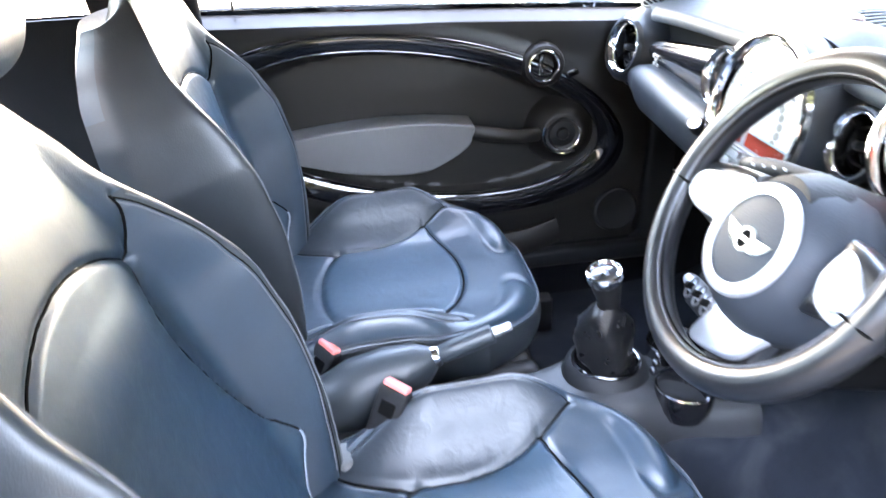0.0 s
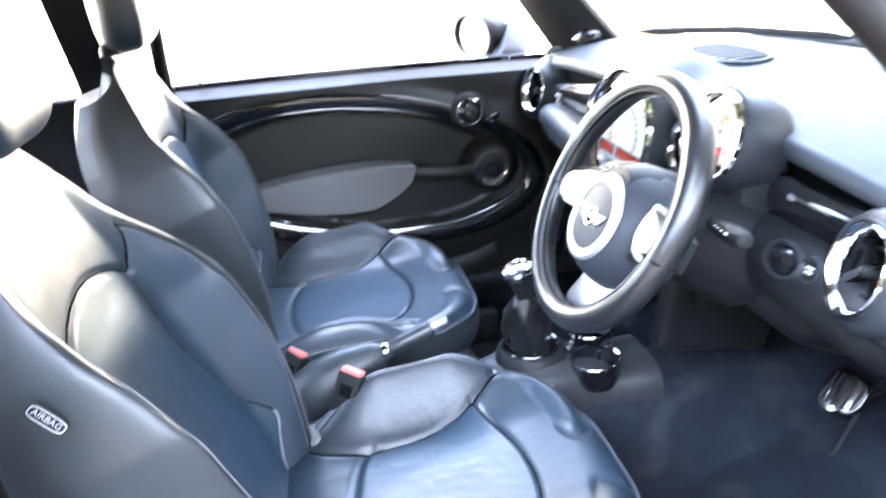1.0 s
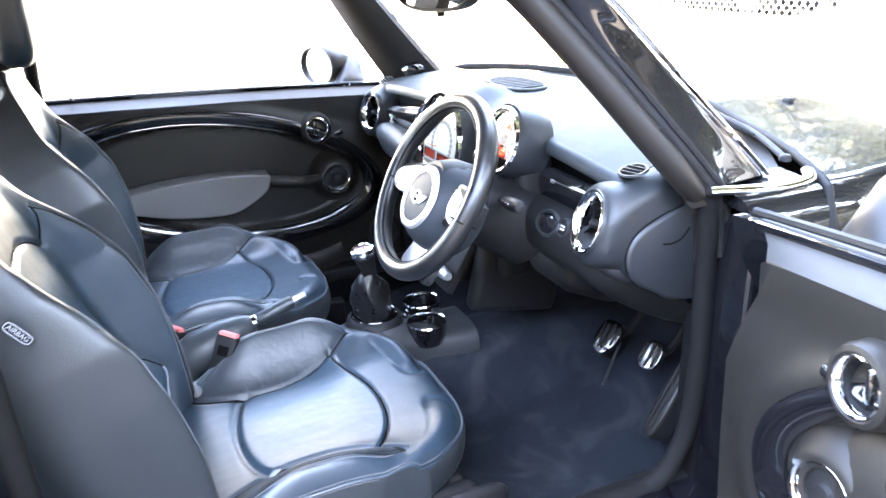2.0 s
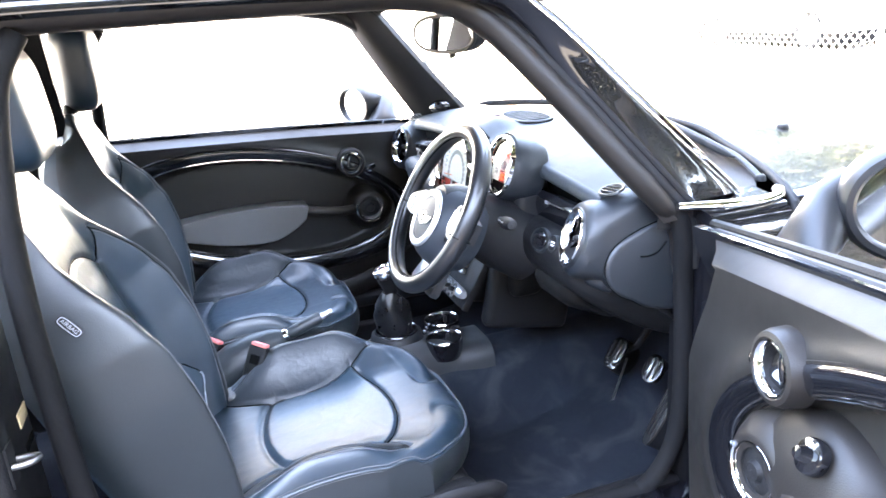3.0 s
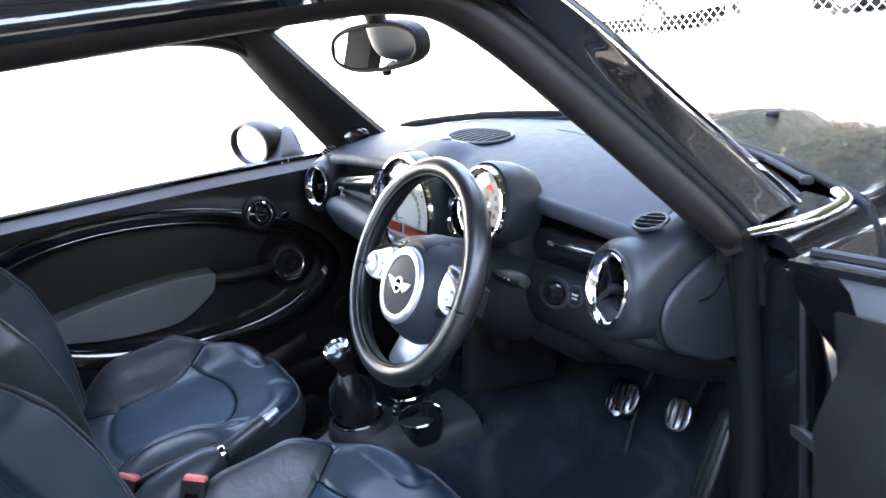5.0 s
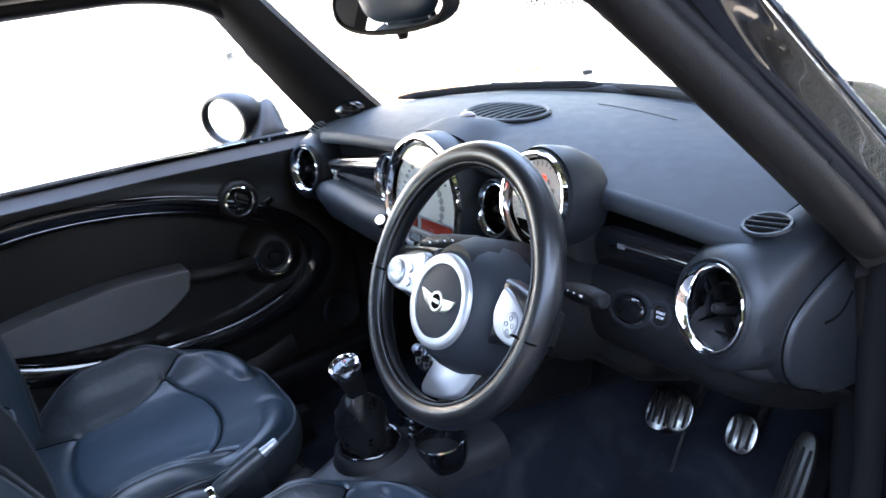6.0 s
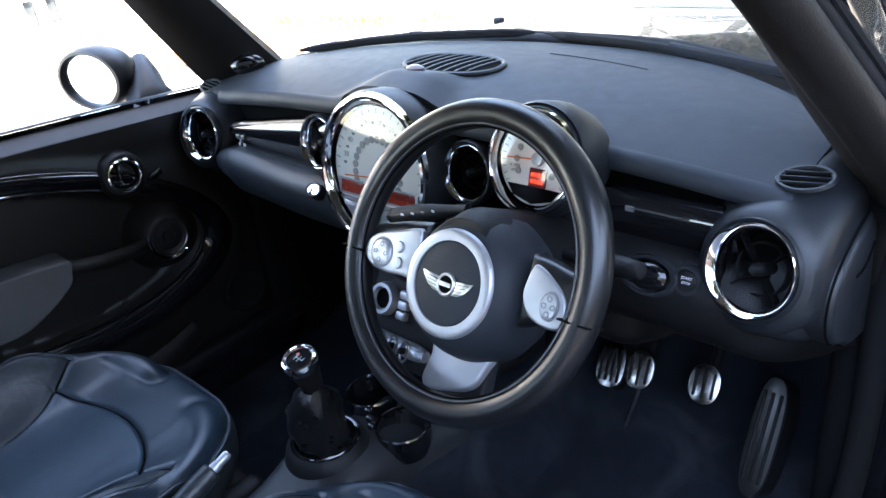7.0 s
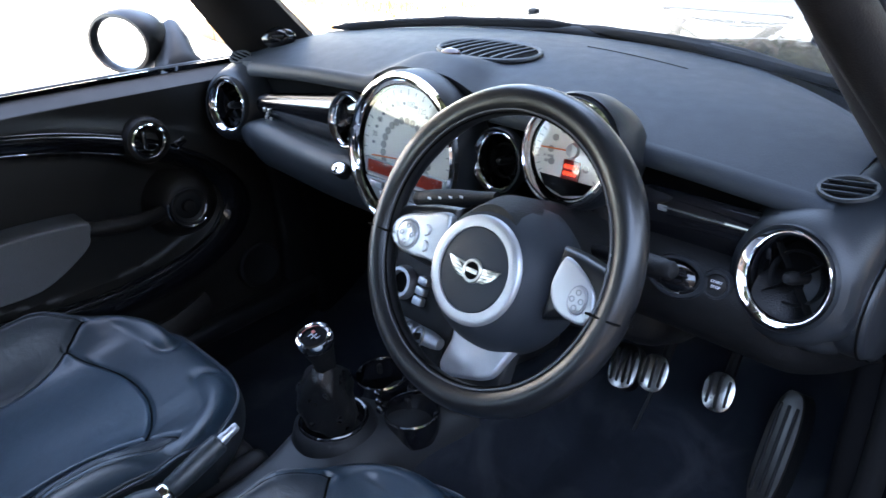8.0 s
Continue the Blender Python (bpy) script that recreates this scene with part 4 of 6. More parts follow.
low = part("spoke", prism([(-0.040, -0.070), (0.040, -0.070), (0.032, -0.110), (0.034, -0.160), (0.026, -0.170), (-0.026, -0.170), (-0.034, -0.160), (-0.032, -0.110)], 0.020, wm @ pose(0, -0.01, -0.082, -2, 0, 0), 0.006, 3), DASH, wheel, "black lower spoke")
part("spoke_cover", prism([tuple(p) for p in smooth_line([(-0.044, -0.092), (0.050, -0.090), (0.0455, -0.108), (0.0402, -0.1222), (0.0335, -0.1445), (0.020, -0.156), (0.001, -0.163), (-0.020, -0.169), (-0.0323, -0.1705), (-0.041, -0.165), (-0.0435, -0.154), (-0.0425, -0.130)], 3, True)], 0.012, wm @ pose(0, 0, -0.080, -14, 0, 0), 0.004, 3), SILVER, low, "satin silver spoke cover")


def stalk(base, tip, name_label):
    base, tip = Vector(base), Vector(tip)
    st = thing("column_stalk", name_label, "column stalk", "column stalks", at=base)
    line = [base.lerp(tip, t) for t in np.linspace(0, 1, 12)]
    part("stem", tube(line, [0.008, 0.008, 0.009, 0.010, 0.0115, 0.013, 0.0135, 0.0140, 0.0140, 0.0135, 0.0125, 0.008], 16, flat=0.9), LOWER, st)
    part("tip_cap", lathe([(0, 0.005), (0.008, 0.0035), (0.0105, 0), (0.0105, -0.008)], facing(tip, tip - base), 20), RUBBER, st)
    for i in range(4):
        p = base.lerp(tip, 0.36 + 0.13 * i)
        part("stalk_print", rbox((p.x, p.y - 0.0106 - 0.0010 * i, p.z + 0.005), (0.0055, 0.0012, 0.0030), 0.0003), WHITE, st)


stalk((0.375, -0.066, 0.845), (0.493, -0.092, 0.868), "black wiper stalk with small white symbols")
stalk((0.240, -0.082, 0.882), (0.108, -0.100, 0.852), "black indicator stalk with small white symbols")

# start button and key slot
sb = thing("start_button", "round black engine start button in the lower dashboard", "button", at=(0.496, 0.0, 0.816))
m = facing((0.509, -0.012, 0.820), (0.05, -0.93, 0.36))
part("ring", lathe([(0.0125, 0.001), (0.0140, 0.004), (0.0165, 0.004), (0.0180, 0.0), (0.0185, -0.006)], m, 36), DASH, sb)
part("cap", lathe([(0, 0.0015), (0.010, 0.002), (0.0122, 0.0005), (0.0125, -0.004)], m, 30), LOWER, sb)
part("lettering", join(text_geo("START", 0.0046, m @ pose(0, 0.0030, 0.0022)), text_geo("STOP", 0.0046, m @ pose(0, -0.0030, 0.0022))), WHITE, sb, "white start and stop lettering", smooth=False)
ks = thing("key_slot", "oval key slot holding a glossy key fob with silver edge", "key fob", at=(0.452, -0.015, 0.822))
m = facing((0.462, -0.016, 0.816), (0.0, -0.90, 0.42))
part("slot_bezel", moved(lathe([(0.75, -0.004), (0.85, 0.004), (1.0, 0.004), (1.08, -0.002)], Matrix.Identity(4), 36), m @ Matrix.Diagonal((0.036, 0.024, 1, 1))), DASH, ks)
part("key_fob", moved(lathe([(0, 0.010), (0.5, 0.009), (0.85, 0.004), (0.95, -0.003)], Matrix.Identity(4), 30), m @ Matrix.Diagonal((0.029, 0.019, 1, 1))), PIANO, ks)
part("fob_edge", moved(tube([(math.cos(t), math.sin(t), 0.006) for t in np.linspace(-2.6, -0.5, 16)], 0.10, 6), m @ Matrix.Diagonal((0.028, 0.0185, 0.02, 1)) @ pose(0, 0, 0.0)), CHROME, ks)

# ---- centre stack: silver heater panel and toggle row ----
cs = thing("heater_panel", "silver heater control panel with round dial and toggle switches", "control panel", at=(0, 0, 0.60))
m = facing((0.0, -0.010, 0.598), (0, -0.87, 0.49))
part("panel_body", prism([(-0.090, 0.12), (0.090, 0.12), (0.085, 0.0), (0.075, -0.09), (-0.075, -0.09), (-0.085, 0.0)], 0.02, m @ pose(0, 0, -0.01), 0.006), LOWER, cs)
for s in (-1,):
    part("dial_ring", lathe([(0.018, 0.012), (0.021, 0.020), (0.027, 0.020), (0.030, 0.012), (0.031, 0.0)], m @ pose(0.050 * s, 0.016, 0.006), 36), SILVER, cs, "silver heater dial ring")
    part("dial_core", lathe([(0, 0.010), (0.018, 0.012)], m @ pose(0.050 * s, 0.016, 0.006), 24), BLACK, cs)
for i in range(3):
    part("button", rbox((0, 0.034 - i * 0.018, 0.016), (0.022, 0.015, 0.014), 0.003), SILVER, cs, m=m)
bar = part("toggle_bar", tube([m @ Vector((x, -0.050, 0.024)) for x in np.linspace(-0.080, 0.080, 12)], [0.010, 0.0135] + [0.0145] * 8 + [0.0135, 0.010], 16), SILVER, cs, "silver toggle switch bar")
for i in range(4):
    x = -0.042 + i * 0.028
    part("guard", tube([m @ Vector((x + 0.0095 * math.cos(t), -0.052 + 0.018 * math.sin(t), 0.038)) for t in np.linspace(0, 2 * math.pi, 20, endpoint=False)], 0.0025, 6, closed=True), STEEL, bar)
    part("toggle", rbox((x, -0.050, 0.042), (0.007, 0.012, 0.022), 0.003), LOWER, bar, m=m)

# ---- centre console ----
con = thing("centre_console", "black plastic centre console with cup holders", "centre console", at=(0, -0.3, 0.4))


def console(u, v):
    y = -0.95 + v * 0.97
    w = 0.072 + 0.022 * np.exp(-((y + 0.21) / 0.10) ** 2) + 0.02 * sstep(y, -0.16, 0.0)
    a = u * np.pi / 2
    ztop = 0.425 + 0.028 * np.exp(-((y + 0.215) / 0.085) ** 2) - 0.012 * sstep(y, -0.17, -0.05)
    c = np.sign(np.sin(a)) * np.abs(np.sin(a)) ** 0.55
    return w * c - 0.004, y, 0.30 + (ztop - 0.30) * np.abs(np.cos(a)) ** 0.35


part("console_shell", sheet(console, np.linspace(-1, 1, 40), np.linspace(0, 1, 80), 0.006), CONSOLE, con, "charcoal moulded console")
GB = Vector((-0.017, -0.218, 0.462))
part("gear_ring", lathe([(0.050, 0.0), (0.052, 0.005), (0.055, 0.006), (0.058, 0.003), (0.059, -0.004)], pose(*GB), 56), PIANO, con, "thin glossy ring round the gear lever boot")
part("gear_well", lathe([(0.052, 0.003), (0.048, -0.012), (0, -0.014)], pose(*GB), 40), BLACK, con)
part("gear_mount", lathe([(0.059, 0.002), (0.067, -0.004), (0.075, -0.03), (0.082, -0.08)], pose(*GB), 48), LOWER, con)
for cx, cy in ((0.054, -0.108), (-0.062, -0.075)):
    cup = part("cup_holder", lathe([(0.038, -0.048), (0.043, -0.02), (0.045, 0.0), (0.0485, 0.001), (0.049, -0.012), (0.0475, -0.032), (0.040, -0.052), (0.022, -0.062), (0, -0.064)], pose(cx, cy, 0.447), 48), PIANO, con, "glossy black cup holder")
    part("cup_rim", lathe([(0.0445, 0.0), (0.0455, 0.004), (0.0475, 0.005), (0.049, 0.002)], pose(cx, cy, 0.446), 48), CHROME, cup, "chrome cup holder rim")
    part("cup_floor", lathe([(0.041, 0), (0, 0)], pose(cx, cy, 0.402), 30), BLACK, cup)
    for t in (0.8, 2.6, 4.6):
        part("cup_tab", rbox((cx + 0.041 * math.cos(t), cy + 0.041 * math.sin(t), 0.430), (0.010, 0.010, 0.022), 0.004), LOWER, cup)
part("socket", lathe([(0.006, 0.001), (0.009, 0.004), (0.012, 0.004), (0.014, 0.0), (0.015, -0.01)], pose(0.012, -0.062, 0.447), 24), LOWER, con, "power socket")
for i in range(3):
    part("console_switch", rbox((-0.010 + 0.018 * i, -0.128 - 0.012 * i, 0.462), (0.014, 0.012, 0.012), 0.004), PIANO, con, "small glossy switch")

gl = thing("gear_lever", "gear lever with chrome-topped knob and black leather boot", "gear lever", at=GB)
rings = []
for k, (r, h, dx, dy) in enumerate(((0.047, 0.0, 0, 0), (0.053, 0.018, -0.002, -0.003), (0.053, 0.040, -0.002, -0.004), (0.051, 0.060, 0, -0.004), (0.047, 0.080, 0.002, -0.006), (0.039, 0.098, 0.005, -0.008), (0.028, 0.112, 0.009, -0.010), (0.018, 0.122, 0.012, -0.012))):
    for j in range(48):
        t = 2 * math.pi * j / 48
        fold = 1 + 0.13 * math.sin(4 * t + 0.8 * k) * math.sin(math.pi * min(1, h / 0.11)) + 0.05 * math.sin(7 * t - 2 * k)
        rings.append((GB.x - 0.006 * math.sin(math.pi * min(1, h / 0.11)) + dx + 0.86 * r * fold * math.cos(t), GB.y + dy + 0.86 * r * fold * math.sin(t), GB.z + h - 0.002 + 0.004 * math.sin(3 * t + k)))
part("boot", (rings, grid_faces(8, 48, close_v=True)), material("boot_leather", (0.006, 0.006, 0.0068), 0.30, grain=0.4, grain_size=300, voronoi=True), gl, "creased black leather boot")
part("shaft", tube([(-0.006, -0.230, 0.57), (-0.003, -0.232, 0.60)], 0.011, 12), LOWER, gl)
km = pose(-0.002, -0.230, 0.606, 14, 6, 0)
part("grip", lathe([(0.016, -0.030), (0.0185, -0.012), (0.0220, 0.006), (0.0240, 0.018), (0.0240, 0.026)], km, 36), LOWER, gl, "black gear knob")
part("knob_ring", lathe([(0.0225, 0.022), (0.0268, 0.026), (0.0285, 0.033), (0.0282, 0.040), (0.0268, 0.0450), (0.0240, 0.0462), (0.0215, 0.0440), (0.0208, 0.0395)], km, 48), CHROME, gl, "polished chrome knob collar")
part("knob_cap", lathe([(0, 0.0415), (0.0212, 0.0405)], km, 30), PIANO, gl)
part("shift_pattern", join(*[rbox((x, y, 0.0420), w, 0.0002) for x, y, w in ((0, 0, (0.015, 0.0012, 0.0006)), (-0.007, 0, (0.0012, 0.012, 0.0006)), (0, 0, (0.0012, 0.012, 0.0006)), (0.007, 0.003, (0.0012, 0.006, 0.0006)))]), WHITE, gl, "white shift pattern lines", m=km)
part("shift_dot", rbox((-0.008, 0.005, 0.0422), (0.005, 0.005, 0.0006), 0.001), REDBTN, gl, m=km)

hb = thing("handbrake", "handbrake lever with leather grip, chrome collar and silver button", "handbrake", at=(-0.017, -0.5, 0.45))
A, B = Vector((-0.016, -0.655, 0.462)), Vector((-0.015, -0.405, 0.548))
ax = (B - A).normalized()
P = lambda d: A + ax * d
part("boot", tube([P(-0.10) - Vector((0, 0, 0.05)), P(-0.04) - Vector((0, 0, 0.025)), P(0.03) - Vector((0, 0, 0.012)), P(0.09) - Vector((0, 0, 0.006)), P(0.135), P(0.155)], [0.040, 0.050, 0.054, 0.046, 0.030, 0.017], 24, flat=1.15), LEATHER_FLANK, hb, "black leather handbrake boot")
part("collar", tube([P(0.150), P(0.153), P(0.162), P(0.166)], [0.014, 0.0175, 0.0175, 0.0145], 24), CHROME, hb, "chrome collar")
part("grip", tube([P(0.165), P(0.170), P(0.20), P(0.235), P(0.255), P(0.258)], [0.013, 0.0155, 0.0165, 0.0165, 0.0155, 0.0125], 24), LEATHER_FLANK, hb, "black leather grip")
part("button_neck", tube([P(0.256), P(0.268)], 0.0085, 18), SILVER, hb)
part("button", tube([P(0.262), P(0.264), P(0.286), P(0.289)], [0.006, 0.0072, 0.0072, 0.0055], 18), SILVER, hb, "silver release button")

# seat belt buckles
for bx, by, bz, tilt, turn in ((0.102, -0.588, 0.520, 12, 52), (-0.086, -0.690, 0.474, 12, 40)):
    bk = thing("seat_belt_buckle", "black seat belt buckle with red release button", "seat belt buckle", "seat belt buckles", at=(bx, by, bz))
    m = pose(bx, by, bz, -22, tilt, turn)
    part("case", rbox((0, 0, -0.01), (0.048, 0.024, 0.085), 0.006), LOWER, bk, m=m)
    part("release_button", rbox((0, 0, 0.0345), (0.040, 0.018, 0.010), 0.003), REDBTN, bk, "red release button", m=m)
    part("window", rbox((0, -0.0122, 0.0), (0.024, 0.002, 0.022), 0.001), BLACK, bk, m=m)
    part("stalk_sleeve", tube([m @ Vector((0, 0, -0.05)), m @ Vector((0, 0.004, -0.062)), m @ Vector((0, 0.006, -0.075)), m @ Vector((0, 0.01, -0.11))], [0.017, 0.014, 0.017, 0.013], 14), RUBBER, bk, "ribbed rubber sleeve")
    if bx > 0:
        part("anchor_cover", rbox((0.118, -0.655, 0.448), (0.055, 0.040, 0.026), 0.010, (0, 0, 20)), ARMREST, bk, "grey plastic anchor cover")

# ---- pedals ----
def pedal(c, n, rx, ry, label, slots, amber=False):
    p = thing("pedal", label, "pedal", "steel pedals", at=c)
    m = facing(c, n)
    plate = part("plate", prism(ellipse(rx, ry, 36, 2.4), 0.006, m, 0.002), PEDAL, p, "brushed steel pedal plate")
    for i in range(slots):
        x = (i - (slots - 1) / 2) * (2 * rx * 0.72 / max(1, slots - 0.5))
        h = ry * 0.80 * math.sqrt(max(0.1, 1 - (x / rx) ** 2))
        part("rubber_rib", rbox((x, 0, 0.006), (rx * 0.20, 2 * h, 0.006), 0.002), RUBBER, plate, m=m)
    part("backing", prism(ellipse(rx * 0.9, ry * 0.9, 30, 2.4), 0.012, m @ pose(0, 0, -0.012)), LOWER, p)
    part("pedal_arm", tube([m @ Vector((0, 0, -0.01)), m @ Vector((0, 0.03, -0.05)), m @ Vector((0, 0.12, -0.07)), m @ Vector((0, 0.24, -0.03))], 0.010, 8), RUBBER, p, "black pedal arm")
    return p


pedal((0.292, 0.268, 0.426), (0.12, -0.80, 0.60), 0.026, 0.036, "oval brushed steel clutch pedal with rubber ribs", 3)
pedal((0.401, 0.299, 0.420), (0.12, -0.80, 0.60), 0.027, 0.036, "oval brushed steel brake pedal with rubber ribs", 3)
fr = thing("foot_rest", "slotted steel foot rest beside the clutch", "foot rest", "steel pedals", at=(0.20, 0.33, 0.38))
m = facing((0.196, 0.326, 0.362), (0.15, -0.75, 0.65))
plate = part("plate", prism(ellipse(0.029, 0.046, 36, 2.6), 0.006, m, 0.002), PEDAL, fr)
for i in range(4):
    part("rubber_rib", rbox((-0.018 + i * 0.012, 0, 0.006), (0.0055, 0.066, 0.005), 0.002), RUBBER, plate, m=m)
part("block", prism(ellipse(0.030, 0.047, 30, 2.6), 0.05, m @ pose(0, 0, -0.05)), LOWER, fr)
ac = thing("accelerator", "long steel accelerator pedal with rubber ribs", "pedal", "steel pedals", at=(0.515, 0.27, 0.33))
m = facing((0.526, 0.248, 0.400), (0.10, -0.83, 0.55)) @ pose(0, 0, 0, 0, -24, -3)
plate = part("plate", prism(ellipse(0.027, 0.100, 40, 2.8), 0.006, m, 0.002), DARKSTEEL, ac)
for i in range(3):
    part("rubber_rib", rbox((-0.015 + i * 0.015, 0.0, 0.006), (0.006, 0.150, 0.005), 0.002), RUBBER, plate, m=m)
part("backing", prism(ellipse(0.026, 0.098, 30, 2.6), 0.035, m @ pose(0, 0, -0.035)), LOWER, ac)
rod = thing("pedal_rod", "thin bright steel rod under the clutch pedal", "pedal rod", at=(0.25, 0.27, 0.25))
part("rod", tube([(0.285, 0.300, 0.395), (0.248, 0.272, 0.235)], 0.003, 8), STEEL, rod)

# ---- rear-view mirror ----
rv = thing("rear_view_mirror", "oval black interior rear-view mirror", "rear-view mirror", at=(0, -0.03, 1.21))
m = facing((-0.005, -0.030, 1.212), (0.31, -0.94, -0.02))
ov = ellipse(0.118, 0.042, 56, 2.5)
part("shell", join(prism(ellipse(0.124, 0.047, 56, 2.5), 0.030, m @ pose(0, 0, -0.030), 0.006, 3)), LOWER, rv, "black oval mirror shell")
part("mirror_glass", prism(ellipse(0.115, 0.040, 56, 2.5), 0.002, m @ pose(0, 0, 0.0005)), MIRROR, rv, "mirror glass")
part("mirror_rim", tube([m @ Vector((x, y, 0.001)) for x, y in ov], 0.005, 8, closed=True), LOWER, rv)
part("dip_lever", lathe([(0, 0.0), (0.008, 0.001), (0.010, 0.008), (0.006, 0.018)], m @ pose(0.01, -0.058, -0.014, -90, 0, 0), 18), LOWER, rv)
part("mount", tube([m @ Vector((0.0, 0.03, -0.025)), m @ Vector((0.0, 0.07, -0.02)), Vector((0, -0.035, 1.298)), Vector((0, -0.05, 1.325))], [0.02, 0.022, 0.034, 0.045], 18), LOWER, rv)
rs = thing("rain_sensor", "black oval sensor pad on the upper windscreen", "sensor", at=(0.09, -0.03, 1.30))
part("pad", prism(ellipse(0.055, 0.024, 36, 2.4), 0.012, facing((0.095, -0.045, 1.292), (0.0, -0.75, -0.65)), 0.004), LOWER, rs)
vg = thing("overhead_sensor", "small ribbed black sensor housing above the windscreen", "sensor housing", at=(0, -0.09, 1.28))
part("housing", rbox((-0.004, -0.085, 1.292), (0.085, 0.04, 0.026), 0.008), LOWER, vg)
for i in range(5):
    part("rib", rbox((-0.032 + 0.014 * i, -0.094, 1.276), (0.005, 0.014, 0.012), 0.002), SILVER, vg)
tw = thing("pillar_speaker", "oval black tweeter grille at the base of the windscreen pillar", "tweeter", "pillar tweeters", at=(-0.575, 0.15, 0.963))
m = facing((-0.556, 0.126, 0.966), (0.62, -0.72, 0.30))
part("grille", moved(lathe([(0, 0.010), (0.5, 0.009), (0.85, 0.005), (1.0, 0.0), (1.05, -0.01)], Matrix.Identity(4), 36), m @ Matrix.Diagonal((0.036, 0.022, 1, 1))), PIANO, tw)
part("tab", rbox((0.004, 0, 0.010), (0.026, 0.006, 0.004), 0.0015), LOWER, tw, m=m)

# ---- seats ----
def curve_dist(px, py, line):
    """Distance of points to a polyline, in the plane."""
    best = np.full(px.shape, 9.0)
    for (x0, y0), (x1, y1) in zip(line[:-1], line[1:]):
        dx, dy = x1 - x0, y1 - y0
        t = np.clip(((px - x0) * dx + (py - y0) * dy) / (dx * dx + dy * dy + 1e-12), 0, 1)
        best = np.minimum(best, np.hypot(px - x0 - t * dx, py - y0 - t * dy))
    return best


def along(pts, t):
    """Smooth curve through points at t in 0..1, by even steps of its length."""
    line = smooth_line(pts, 12)
    seg = np.r_[0, np.cumsum(np.linalg.norm(np.diff(line, axis=0), axis=1))]
    seg /= seg[-1]
    return np.stack([np.interp(t, seg, line[:, k]) for k in range(line.shape[1])], -1)


def split(P, region, nu, nv):
    """Meshes of the grid P, one for each region number of its cells."""
    v = P.reshape(-1, 3)
    faces = np.array(grid_faces(nu, nv))
    reg = region.reshape(-1)
    out = {}
    for r in np.unique(reg):
        f = faces[reg == r]
        ids, inv = np.unique(f, return_inverse=True)
        out[int(r)] = (v[ids], [tuple(q) for q in inv.reshape(-1, 4)])
    return out


CUSHION_PATH = [(-0.775, 0.410), (-0.72, 0.432), (-0.60, 0.446), (-0.46, 0.452), (-0.36, 0.458), (-0.275, 0.465), (-0.218, 0.460), (-0.188, 0.440), (-0.180, 0.405), (-0.192, 0.365), (-0.225, 0.345)]
CUSHION_SECTION = [(-0.985, -0.105), (-1.01, -0.07), (-1.02, -0.02), (-1.00, 0.045), (-0.955, 0.080), (-0.89, 0.086), (-0.80, 0.066), (-0.70, 0.034), (-0.58, 0.010), (-0.40, 0.0), (0, -0.002),
                   (0.40, 0.0), (0.58, 0.010), (0.70, 0.034), (0.80, 0.066), (0.89, 0.086), (0.955, 0.080), (1.00, 0.045), (1.02, -0.02), (1.01, -0.07), (0.985, -0.105)]
BACK_PATH = [(-0.700, 0.395), (-0.725, 0.47), (-0.775, 0.60), (-0.830, 0.74), (-0.872, 0.86), (-0.902, 0.95), (-0.925, 1.02), (-0.945, 1.062), (-0.968, 1.075)]
BACK_W = [(0.0, 0.205), (0.2, 0.222), (0.4, 0.236), (0.55, 0.236), (0.68, 0.212), (0.80, 0.172), (0.90, 0.148), (0.97, 0.132), (1.0, 0.115)]


